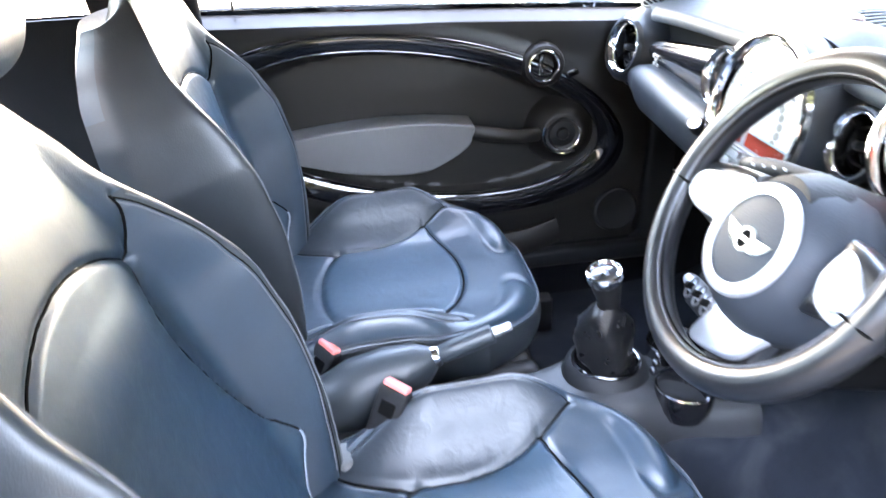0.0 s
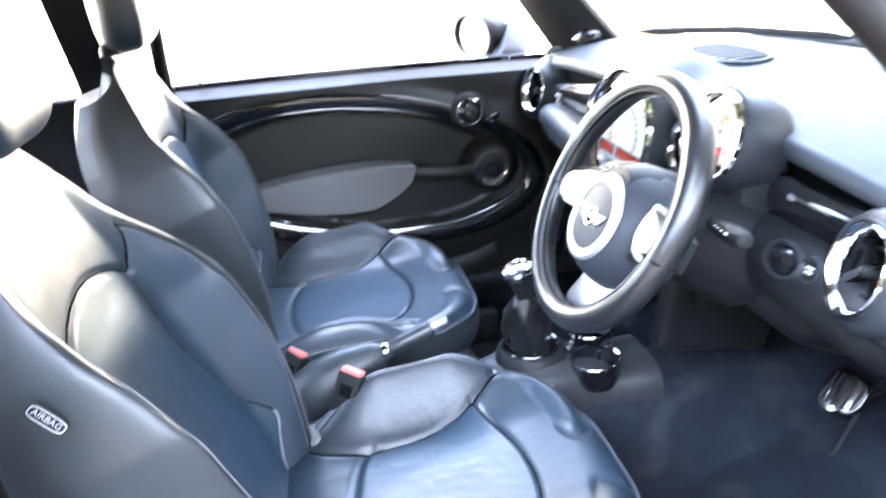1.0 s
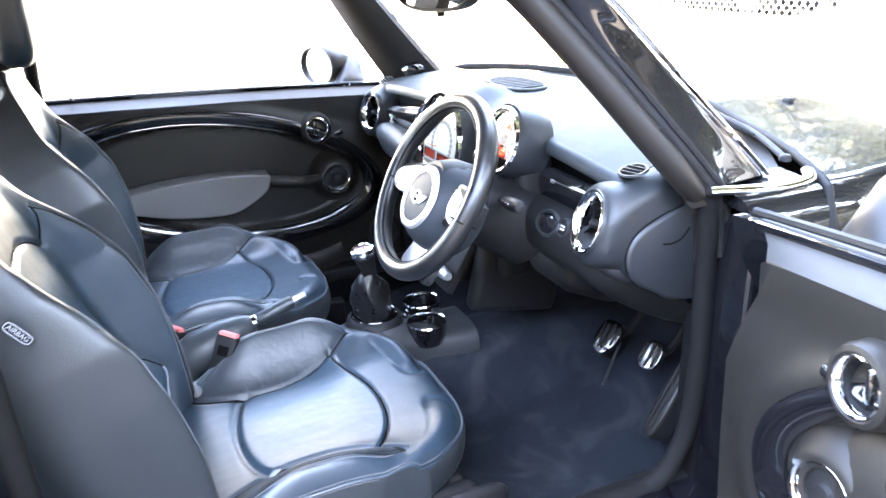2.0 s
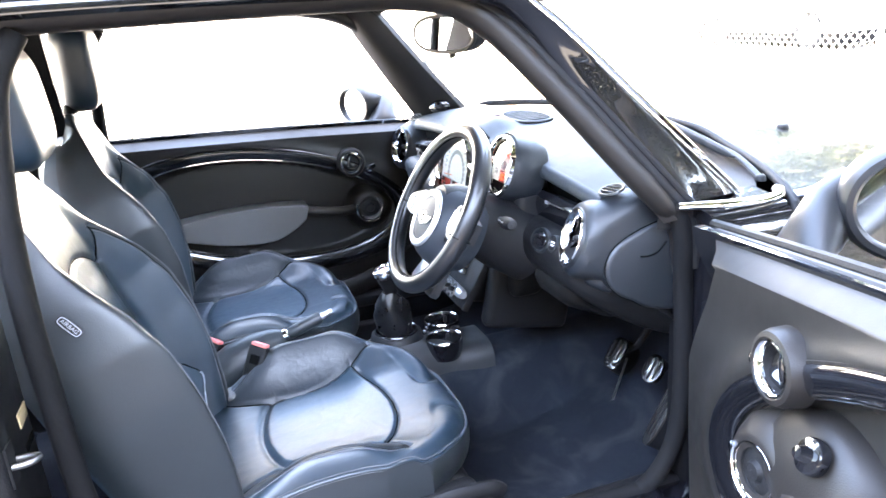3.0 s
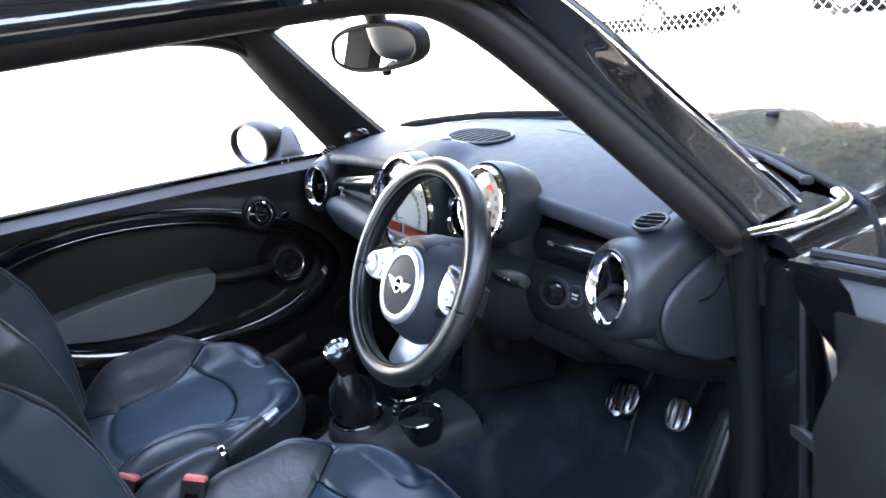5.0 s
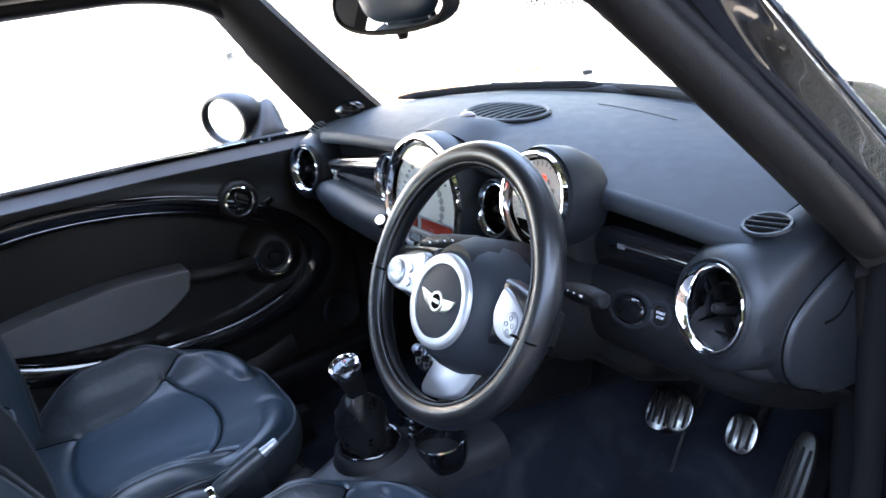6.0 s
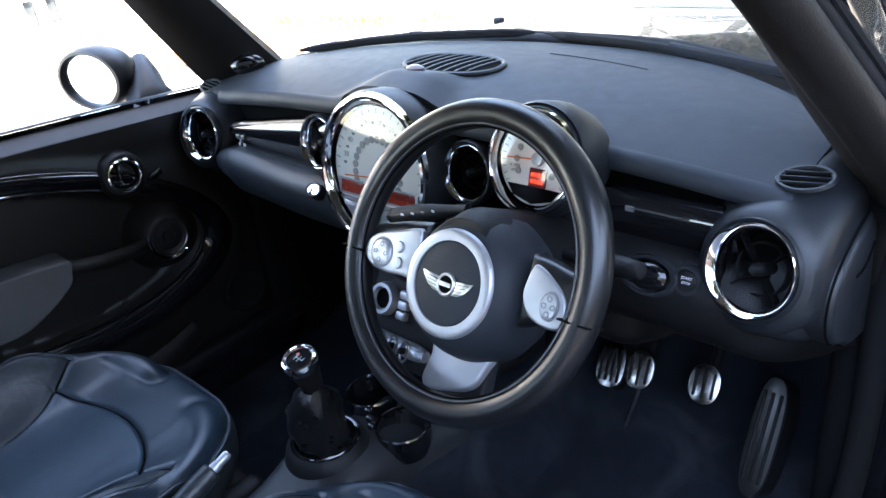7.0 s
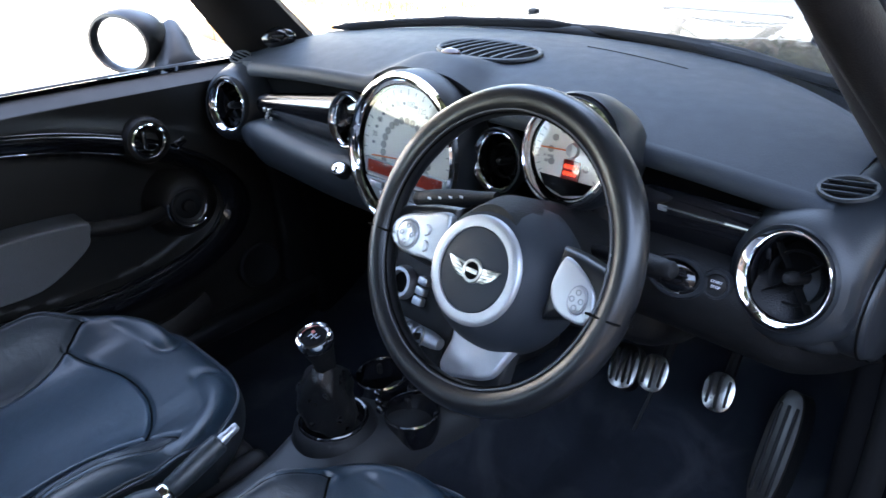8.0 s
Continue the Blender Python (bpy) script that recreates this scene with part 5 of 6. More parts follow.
def car_seat(cx, side, dy, dz, upright, label, tag):
    seat = thing("bucket_seat", label, "car seat", "front seats", at=(cx, -0.5 + dy, 0.25))

    # cushion: a section swept along the seat; a runs across (+ to the door), s from back to front
    nu, nv = 240, 230
    s = np.linspace(0, 1, nu)
    q = np.linspace(0, 1, nv)
    path = along(CUSHION_PATH, s)
    sec = along([(a, z) for a, z in CUSHION_SECTION], q)
    # even steps in a are wanted where the bolsters are
    W = 0.245 - 0.012 * sstep(s, 0.62, 0.9) - 0.012 * (1 - sstep(s, 0, 0.2))
    A = np.broadcast_to(sec[:, 0], (nu, nv))
    Zs = np.broadcast_to(sec[:, 1], (nu, nv))
    S = np.broadcast_to(s[:, None], (nu, nv))
    near = A * side > 0
    bol = (1 - 0.86 * np.where(near, sstep(S, 0.40, 0.72), sstep(S, 0.52, 0.84))) * (0.04 + np.where(near, 0.78, 1.10) * sstep(S, 0.10, 0.36))
    Z = path[:, 1][:, None] + np.where(Zs > 0, Zs * bol, Zs * (1 - 0.25 * sstep(S, 0.8, 1.0)))
    corner = np.clip(np.abs(A), 0, 1.02) ** 3.5
    Y = path[:, 0][:, None] - np.where(near, 0.125, 0.085) * corner * sstep(S, 0.42, 0.80)
    X = A * W[:, None]
    L = S * 0.83  # metres along
    xa = np.abs(X)
    # seams (metres across from the middle, metres along)
    leaf_in = smooth_line([(0.198, 0.105), (0.163, 0.150), (0.134, 0.238), (0.131, 0.342), (0.148, 0.418), (0.171, 0.481), (0.204, 0.565)], 8)
    leaf_out = smooth_line([(0.198, 0.105), (0.217, 0.20), (0.225, 0.34), (0.220, 0.48), (0.204, 0.565)], 8)
    arch = smooth_line([(0.168, 0.470), (0.115, 0.501), (0.055, 0.521), (0.0, 0.527)], 8)
    rear = smooth_line([(0.134, 0.245), (0.11, 0.222), (0.055, 0.203), (0.0, 0.197)], 8)
    roll = smooth_line([(0.165, 0.600), (0.118, 0.596), (0.080, 0.608), (0.060, 0.635), (0.074, 0.665), (0.120, 0.685), (0.175, 0.690), (0.235, 0.67)], 8)
    groove = np.zeros_like(X)
    for line, d, w in ((leaf_in, 0.0070, 0.0055), (leaf_out, 0.0028, 0.0045), (arch, 0.0055, 0.0055), (rear, 0.006, 0.010), (roll, 0.0080, 0.014)):
        dist = curve_dist(xa, L, line)
        cut = d * np.exp(-((dist / w) ** 2))
        groove += np.where(near, 0.6, 1.4) * cut * sstep(L, 0.594, 0.622) if line is roll else cut
    inner = (xa < np.interp(L, leaf_in[:, 1], leaf_in[:, 0], left=0.165, right=0.171)) & (L > np.interp(xa, rear[::-1, 0], rear[::-1, 1])) & (L < np.interp(xa, arch[::-1, 0], arch[::-1, 1], left=0.527, right=0.470))
    inn = np.interp(L, leaf_in[:, 1], leaf_in[:, 0])
    out = np.interp(L, leaf_out[:, 1], leaf_out[:, 0])
    leaf = (L > 0.105) & (L < 0.565) & (xa > inn) & (xa < out) & (Zs > -0.03)
    pillow = 0.006 * inner * np.sin(np.pi * np.clip((L - 0.19) / 0.34, 0, 1)) + np.where(near, 0.010, 0.025) * np.exp(-(((xa - 0.145) / 0.065) ** 2 + ((L - 0.642) / 0.042) ** 2))
    wr = np.array([[noise.noise(Vector((x * 26 + cx * 9, l * 9, 1.7))) + 0.5 * noise.noise(Vector((x * 60, l * 18 + cx, 4.2))) for x, l in zip(rx, rl)] for rx, rl in zip(X, L)])
    Z = Z - groove + pillow + (0.0006 if tag else 0.0003) * wr
    P = np.stack([cx + side * X, Y + dy, Z + dz], -1)
    c4 = lambda g: g[:-1, :-1]
    flank = ((np.abs(A) > 0.98) & (Zs < 0.030)) | (S > 0.84)
    region = np.where(c4(inner), 1, np.where(c4(leaf) & (c4(X) > 0), 2, np.where(c4(leaf), 3, np.where(c4(flank), np.where(c4(S) > 0.84, 6, np.where(c4(X) > 0, 4, 5)), 0))))
    meshes = split(P, region, nu, nv)
    for r, (name, mat, lab) in {0: ("cushion", LEATHER, "black leather cushion with rolled front"), 1: ("cushion_panel", LEATHER_PANEL, "creased leather centre panel"),
                                2: ("bolster_insert", LEATHER_INSERT, "grey-black leather bolster insert"), 3: ("bolster_insert", LEATHER_INSERT, "grey-black leather bolster insert"),
                                4: ("cushion_side", LEATHER_FLANK, "charcoal leather cushion side"), 5: ("cushion_side", LEATHER_FLANK, "charcoal leather cushion side"), 6: ("cushion_front", LEATHER_FLANK, "charcoal leather cushion front")}.items():
        if r not in meshes:
            continue
        v, f = meshes[r]
        if side > 0:
            f = [tuple(reversed(k)) for k in f]
        part(name, (v, f), mat, seat, lab, sharp=80)

    # seams and stitch lines laid on the surface
    mono = slice(int(np.argmin(X[nu // 2])), int(np.argmax(X[nu // 2])) + 1)

    def on_cushion(x, l, lift):
        i = min(l / 0.83 * (nu - 1), nu - 1.001)
        r0, w = int(i), i - int(i)
        pt = [np.array([np.interp(x, X[r, mono], P[r, mono, k]) for k in range(3)]) for r in (r0, r0 + 1)]
        return pt[0] * (1 - w) + pt[1] * w + np.array((0, 0, lift))

    for sg in (1, -1):
        part("seam_stitching", tube([on_cushion(sg * (x + 0.008), l, 0.0008) for x, l in leaf_out[4:-4]], 0.0011, 5), THREAD, seat)
        part("seam", tube([on_cushion(sg * x, l, 0.0004) for x, l in leaf_in], 0.0019, 6), BLACK, seat)
        part("seam", tube([on_cushion(sg * x, l, -0.0008) for x, l in leaf_out], 0.0013, 6), BLACK, seat)
    part("seam", tube([on_cushion(sg * x, l, 0.0006) for sg, ln in ((1, arch), (-1, arch[::-1])) for x, l in ln], 0.0017, 6), BLACK, seat)

    # piping and double stitching along the side edges and round the front
    j0, j1 = (int(np.argmin(np.abs(sec[:, 0] - sg * 1.008) + np.abs(sec[:, 1] - 0.030))) for sg in (-1, 1))
    front_row = int(0.84 * (nu - 1))
    edge = [(i, j0) for i in range(30, front_row - 6, 4)] + [(front_row, j) for j in range(j0 + 6, j1 - 5, 4)] + [(i, j1) for i in range(front_row - 6, 30, -4)]
    mid_seat = np.array((cx, -0.5 + dy, 0.40 + dz))
    edge_pts = np.array([P[i, j] for i, j in edge])
    away = edge_pts - mid_seat
    away /= np.linalg.norm(away, axis=1)[:, None]
    part("edge_piping", tube(smooth_line(edge_pts + away * 0.0010, 2), 0.0028, 6), LEATHER, seat)
    for lift in (0.007, -0.006):
        part("seam_stitching", tube(smooth_line(edge_pts + away * 0.0006 + (0, 0, lift), 2), 0.0009, 5), THREAD, seat)

    # base and rails
    part("seat_base", rbox((cx, -0.47 + dy, 0.325 + dz), (0.42, 0.50, 0.09), 0.03), LOWER, seat, "black plastic seat base")
    for g in (-1, 1):
        part("side_cover", rbox((cx + 0.226 * g, -0.49 + dy, 0.335 + dz), (0.05, 0.54, 0.085), 0.020), LOWER, seat, "black plastic seat side cover")
        part("seat_rail", rbox((cx + 0.17 * g, -0.48, 0.245), (0.04, 0.62, 0.09), 0.006), LOWER, seat)
    part("height_knob", lathe([(0, 0.022), (0.020, 0.020), (0.026, 0.012), (0.028, 0.0)], facing((cx + side * 0.248, -0.50 + dy, 0.345), (side, 0, 0.1)), 28), LOWER, seat, "round black seat adjusting knob")
    part("recline_lever", tube(smooth_line([(cx + side * 0.25, -0.36 + dy, 0.36), (cx + side * 0.258, -0.28 + dy, 0.372), (cx + side * 0.256, -0.205 + dy, 0.365), (cx + side * 0.25, -0.18 + dy, 0.345)], 6), 0.012, 10, flat=1.6), LOWER, seat, "black seat adjusting lever")

    # backrest
    dy = dy + (0.060 if upright else 0.0)
    nu, nv = 240, 230
    s = np.linspace(0, 1, nu)
    path = along(BACK_PATH, s)
    W = np.interp(s, *np.array(BACK_W).T)
    for _ in range(6):
        W[1:-1] = (W[:-2] + 2 * W[1:-1] + W[2:]) / 4
    bs = np.interp(path[:, 1], [0.40, 0.47, 0.55, 0.65, 0.75, 0.82, 0.88, 0.93, 1.0], [0.040, 0.062, 0.084, 0.100, 0.098, 0.075, 0.042, 0.016, 0.004])
    bs = np.convolve(np.pad(bs, 8, mode="edge"), np.ones(17) / 17, "valid")
    SEC = [(-0.90, -1.0, 0), (-0.99, -0.6, 0), (-1.0, -0.2, 0.3), (-0.99, 0.0, 0.72), (-0.955, 0.0, 1.0), (-0.895, 0, 0.97), (-0.83, 0, 0.66), (-0.77, 0, 0.28), (-0.71, 0, 0.06), (-0.55, 0, 0.0), (0, 0, -0.04)]
    SEC = SEC + [(-a, b, c) for a, b, c in SEC[-2::-1]]
    sec = along(SEC, np.linspace(0, 1, nv))
    A = np.broadcast_to(sec[:, 0], (nu, nv))
    depth = 0.125 - 0.045 * sstep(s, 0.75, 1.0)
    fwd = sec[:, 1][None] * depth[:, None] + np.maximum(sec[:, 2], -0.06)[None] * bs[:, None]
    slope = np.gradient(path, axis=0)
    slope /= np.linalg.norm(slope, axis=1)[:, None]
    ny, nz = slope[:, 1], -slope[:, 0]  # towards the front
    top_round = 0.035 * (np.abs(A) ** 4) * sstep(s, 0.80, 1.0)[:, None]
    X = A * W[:, None]
    L = path[:, 1][:, None] * np.ones_like(X)  # height stands for length here
    xa = np.abs(X)
    front = np.broadcast_to(sec[:, 1] > -0.3, X.shape)
    side_seam = smooth_line([(0.154, 0.838), (0.128, 0.785), (0.124, 0.73), (0.137, 0.67), (0.160, 0.60), (0.178, 0.53), (0.173, 0.50), (0.160, 0.455), (0.152, 0.41)], 8)
    top_seam = smooth_line([(0.154, 0.838), (0.105, 0.866), (0.05, 0.882), (0.0, 0.887)], 8)
    edge_seam = smooth_line([(0.166, 0.905), (0.188, 0.866), (0.206, 0.806), (0.215, 0.726), (0.212, 0.612), (0.196, 0.500), (0.186, 0.43)], 8)
    shoulder = smooth_line([(0.154, 0.838), (0.164, 0.866), (0.166, 0.905)], 6)
    welt = smooth_line([(0.178, 0.53), (0.173, 0.50), (0.160, 0.455), (0.152, 0.41)], 8)
    groove = np.zeros_like(X)
    for line, d, w in ((side_seam, 0.0055, 0.0045), (top_seam, 0.0050, 0.0045), (edge_seam, 0.003, 0.004), (shoulder, 0.004, 0.006), (welt, 0.001, 0.005)):
        groove += d * np.exp(-((curve_dist(xa, L, line) / w) ** 2)) * front
    inside = front & (xa < np.interp(-L, -side_seam[:, 1], side_seam[:, 0])) & (L < np.interp(xa, top_seam[::-1, 0], top_seam[::-1, 1]))
    bol = front & ~inside & (L < 0.90) & (xa > np.interp(L, [0.838, 0.866, 0.905], [0.115, 0.164, 0.166])) & (xa < np.interp(-L, -edge_seam[:, 1], edge_seam[:, 0]))
    wr = np.array([[noise.noise(Vector((x * 22 + cx * 5, l * 12, 7.7))) for x, l in zip(rx, rl)] for rx, rl in zip(X, L)])
    fwd = fwd - groove + 0.007 * inside * np.sin(np.pi * np.clip((L - 0.42) / 0.42, 0, 1)) + 0.010 * inside * np.exp(-(((L - 0.80) / 0.06) ** 2)) * np.clip(1 - (xa / 0.15) ** 2, 0, 1) + 0.0012 * wr
    Y = path[:, 0][:, None] + fwd * ny[:, None] + upright * (path[:, 1][:, None] - 0.62)
    Z = path[:, 1][:, None] + fwd * nz[:, None] - top_round
    P = np.stack([cx + side * X, Y + dy, Z + dz], -1)
    flank = ~bol & ~inside & (xa > np.where(L < 0.905, np.interp(-L, -edge_seam[:, 1], edge_seam[:, 0]), 0.965 * W[:, None]))
    region = np.where(c4(inside), 1, np.where(c4(bol) & (c4(X) > 0), 2, np.where(c4(bol), 3, np.where(c4(flank), np.where(c4(X) > 0, 4, 5), 0))))
    region = np.where((region == 0) & (c4(L) < 0.70), np.where(c4(X) > 0, 6, 7), region)
    meshes = split(P, region, nu, nv)
    for r, (name, mat, lab) in {0: ("backrest", LEATHER, "black leather backrest shell"), 1: ("backrest_panel", LEATHER_PANEL, "smooth leather centre panel"),
                                2: ("side_bolster", LEATHER, "raised leather side bolster"), 3: ("side_bolster", LEATHER, "raised leather side bolster"),
                                4: ("backrest_side", LEATHER_FLANK, "charcoal leather backrest side"), 5: ("backrest_side", LEATHER_FLANK, "charcoal leather backrest side"), 6: ("backrest_foot", LEATHER, ""), 7: ("backrest_foot", LEATHER, "")}.items():
        if r not in meshes:
            continue
        v, f = meshes[r]
        if side > 0:
            f = [tuple(reversed(k)) for k in f]
        part(name, (v, f), mat, seat, lab, sharp=80)
    mono = slice(int(np.argmin(X[nu // 2])), int(np.argmax(X[nu // 2])) + 1)

    def on_back(x, z, lift):
        i = np.interp(z, path[:, 1], np.arange(nu))
        r0, w = min(int(i), nu - 2), i - int(i)
        pt = [np.array([np.interp(x, X[r, mono], P[r, mono, k]) for k in range(3)]) for r in (r0, r0 + 1)]
        return pt[0] * (1 - w) + pt[1] * w + np.array((0, lift, lift * 0.3))

    for sg in (1, -1):
        for off in (-0.005, 0.005):
            part("seam_stitching", tube([on_back(sg * min(x + off, 0.2295), z, 0.0008) for x, z in edge_seam[2:-2]], 0.0011, 5), THREAD, seat)
        part("seam", tube([on_back(sg * x, z, -0.0006) for x, z in edge_seam], 0.0013, 6), BLACK, seat)
        part("seam", tube([on_back(sg * x, z, 0.0006) for x, z in np.concatenate([shoulder[::-1], side_seam[1:41]])], 0.0018, 6), BLACK, seat)
        part("piping", tube([on_back(sg * x, z, 0.0004) for x, z in welt], 0.0019, 6), PIPING, seat)
    part("seam", tube([on_back(sg * x, z, 0.0) for sg, ln in ((1, top_seam), (-1, top_seam[::-1])) for x, z in ln], 0.0016, 6), BLACK, seat)
    # closed back
    e0, e1 = P[:, 0], P[:, -1]
    part("seat_back_shell", sheet(lambda u, v: tuple((e0[(v * (nu - 1)).astype(int)] * (1 - u[..., None]) + e1[(v * (nu - 1)).astype(int)] * u[..., None])[..., k] - (0.03 * np.sin(np.pi * u) if k == 1 else 0) for k in range(3)), np.linspace(0, 1, 14), np.linspace(0, 1, 40)), TRIM, seat, "dark grey seat back cover")
    row = P[-1]
    part("shoulder_cap", (np.concatenate([row, [row.mean(0) + (0, 0, 0.004)]]), [(i, i + 1, nv) if side < 0 else (i + 1, i, nv) for i in range(nv - 1)]), LEATHER, seat)

    # headrest on two posts
    dy = dy + upright * 0.45
    hc = (cx, -0.930 + dy, 1.172 + dz)
    nu, nv = 40, 48
    a, b = np.meshgrid(np.linspace(-np.pi / 2, np.pi / 2, nu), np.linspace(-np.pi, np.pi, nv, endpoint=False), indexing="ij")
    pw = lambda c, e: np.sign(c) * np.abs(c) ** e
    hx, hy, hz = 0.122 * pw(np.cos(a), 0.5) * pw(np.cos(b), 0.55), 0.050 * pw(np.cos(a), 0.6) * pw(np.sin(b), 0.7), 0.106 * pw(np.sin(a), 0.55)
    hy = hy - (0.10 - 0.75 * upright) * hz + 0.02 * (hx / 0.12) ** 2
    hx = hx * (1 + 0.10 * hz / 0.1)
    hd = part("headrest", (np.stack([hc[0] + hx, hc[1] + hy, hc[2] + hz], -1).reshape(-1, 3), grid_faces(nu, nv, close_v=True)), LEATHER, seat, "black leather headrest", sharp=80)
    part("seam", tube(smooth_line([(hc[0] + 0.122 * t, hc[1] + 0.028 + 0.016 * (1 - t * t), hc[2] + 0.045 - 0.02 * t * t) for t in np.linspace(-0.95, 0.95, 9)], 4), 0.0014, 5), BLACK, hd)
    for g in (-1, 1):
        part("headrest_post", tube([(cx + 0.065 * g, -0.955 + dy, 1.04 + dz), (cx + 0.065 * g, -0.945 + dy, 1.10 + dz)], 0.007, 12), CHROME, seat)
        part("post_sleeve", lathe([(0.007, 0.012), (0.013, 0.010), (0.016, 0.002), (0.017, -0.01)], pose(cx + 0.065 * g, -0.955 + dy, 1.078 + dz), 18), LOWER, seat)
    if tag:
        m = facing((0.5605, -0.868, 0.852), (0.97, 0.22, 0.10), (0, 0.30, 0.95)) @ pose(0, 0, 0, 0, 0, -38) @ Matrix.Scale(0.74, 4)
        lb = part("airbag_tag", prism(ellipse(0.030, 0.0115, 36, 4), 0.002, m, 0.0006), LOWER, seat, "black woven airbag tag")
        part("tag_border", tube([m @ Vector((x, y, 0.0021)) for x, y in ellipse(0.0265, 0.0085, 36, 4)], 0.0008, 5, closed=True), TAGGREY, lb)
        part("tag_lettering", text_geo("AIRBAG", 0.0125, m @ pose(0, 0, 0.0022)), TAGGREY, lb, "pale grey lettering", smooth=False)
    return seat


car_seat(0.330, 1, 0.0, 0.0, 0.0, "black leather sports seat with creased cushion, airbag tag on its side", True)
car_seat(-0.335, -1, -0.085, 0.026, 0.15, "black leather sports seat beside the far door", False)

# rear bench, seen behind the front seats
bench = thing("bench_seat", "dark leather rear bench seat", "car seat", at=(0, -1.4, 0.36))
for s in (1, -1):
    part("seat_cushion", rbox((0.29 * s, -1.38, 0.425), (0.50, 0.44, 0.14), 0.05, (6, 0, 0), 5), LEATHER, bench)
    part("seat_backrest", rbox((0.29 * s, -1.62, 0.70), (0.50, 0.12, 0.52), 0.045, (-16, 0, 0), 5), LEATHER, bench)
    part("headrest", rbox((0.29 * s, -1.70, 1.00), (0.24, 0.08, 0.13), 0.035, (-12, 0, 0), 5), LEATHER, bench)

# ---- doors (drawn closed on the right side; x is positive outwards) ----
HINGE = (0.782, 0.192)


def oval_mid(y):
    return 0.668 - 0.15 * (y + 0.45)


def oval(cy, ry, rz, lift, n=120):
    """Sloping egg-shaped line on the door panel as (y, z)."""
    t = np.linspace(0, 2 * np.pi, n, endpoint=False)
    y = cy + ry * np.cos(t)
    return np.stack([y, oval_mid(y) + lift + rz * np.sin(t)], -1)


def car_door(flip, name, label):
    d = thing(name, label, "car door", "car doors", "structure")
    g = mirrored if flip else (lambda geo: geo)

    def add(name, geo, mat, parent=None, lab="", **k):
        return part(name, g(geo), mat, parent or d, lab, **k)

    y0, y1 = 0.125, -0.955
    sy, sz = (0.0, 0.0) if flip else (-0.030, 0.018)  # set of the oval on this door

    def belt(y):
        return 0.916 + 0.068 * (0.1 - y) - 0.022 * (0.1 - y) ** 2

    # outer skin and inner card
    add("outer_skin", sheet(lambda u, v: (0.805 - 0.10 * sstep(v, 0.62, 1.0) - 0.03 * (1 - sstep(v, 0, 0.3)), y0 + 0.03 + (y1 - y0 - 0.03) * u, 0.28 + (belt(y0 + (y1 - y0) * u) - 0.282) * v), np.linspace(0, 1, 30), np.linspace(0, 1, 24), 0.02, (-1, 0, 0)), PAINT, None, "glossy black outer door skin")
    add("door_core", rbox((0.735, (y0 + y1) / 2, 0.595), (0.07, abs(y1 - y0) - 0.02, 0.60), 0.02), LOWER, None, "black door edge")

    # card surface: belt roll at the top, hollow inside the oval
    ny, nz = 150, 110
    u, v = np.meshgrid(np.linspace(0, 1, ny), np.linspace(0, 1, nz), indexing="ij")
    vv_ = np.where(v < 0.6, v / 0.6 * 0.90, 0.90 + (v - 0.6) / 0.4 * 0.10)
    ztop0 = 0.915
    yf = np.interp(0.335 + (ztop0 - 0.335) * vv_, [0.335, 0.55, 0.714, 0.80, 0.876, 0.895, 0.915], [0.085, 0.095, 0.095, 0.060, 0.012, 0.050, 0.113])
    Y = yf + (y1 - yf) * u
    top = belt(Y)
    Z = 0.335 + (top - 0.335) * vv_
    e = np.sqrt(((Y - sy + 0.45) / 0.455) ** 2 + ((Z - sz - oval_mid(Y - sy) - 0.014) / 0.190) ** 2)
    X = 0.652 + 0.0 * Y
    X = X + 0.050 * np.clip((Z - top + 0.034) / 0.034, 0, 1) + 0.006 * np.exp(-((Z - top + 0.105) / 0.045) ** 2)
    X = X + 0.034 * (1 - sstep(e, 0.80, 0.93)) + 0.02 * (1 - sstep(Z, 0.335, 0.46)) - 0.012 * np.exp(-((e - 1.10) / 0.10) ** 2)
    card = add("door_card", sheet(lambda uu, vv: (X, Y, Z), np.linspace(0, 1, ny), np.linspace(0, 1, nz), 0.012, (1, 0, 0)), DOORCARD, None, "dark grey grained door panel")
    # belt seal strip along the window slot
    add("window_seal", tube([(0.697, y, belt(y) - 0.006) for y in np.linspace(y0, y1, 12)], 0.007, 8), RUBBER, None, "black window seal")
    add("belt_strip", tube([(0.716, y, belt(y) - (0.008 if flip else -0.002)) for y in np.linspace(y0 + 0.02, y1, 12)], 0.008, 8), LOWER, None, "black outer waist strip")

    # glossy oval band, a lofted ring with a raised middle
    o, i = oval(-0.45, 0.492, 0.215, 0.010), oval(-0.455, 0.425, 0.166, 0.018)
    o, i = o + (sy, sz), i + (sy, sz)
    ring = []
    for k, (w, x) in enumerate(((0.0, 0.652), (0.02, 0.645), (0.10, 0.640), (0.30, 0.6375), (0.70, 0.640), (0.95, 0.647), (1.0, 0.664))):
        p = o * (1 - w) + i * w
        ring.append(np.c_[np.full(len(p), x), p])
    add("oval_band", (np.array(ring).reshape(-1, 3), grid_faces(7, len(o), close_v=True)), PIANO, None, "glossy piano-black oval band")
    add("band_line", tube(np.c_[np.full(len(i), 0.6545), i * 0.995 + (-0.45 * 0.005, 0.668 * 0.005)], 0.0017, 6, closed=True), CHROME, None, "thin chrome line inside the band")
    add("band_edge", tube(np.c_[np.full(len(o), 0.646), o], 0.0028, 6, closed=True), TRIM, None)

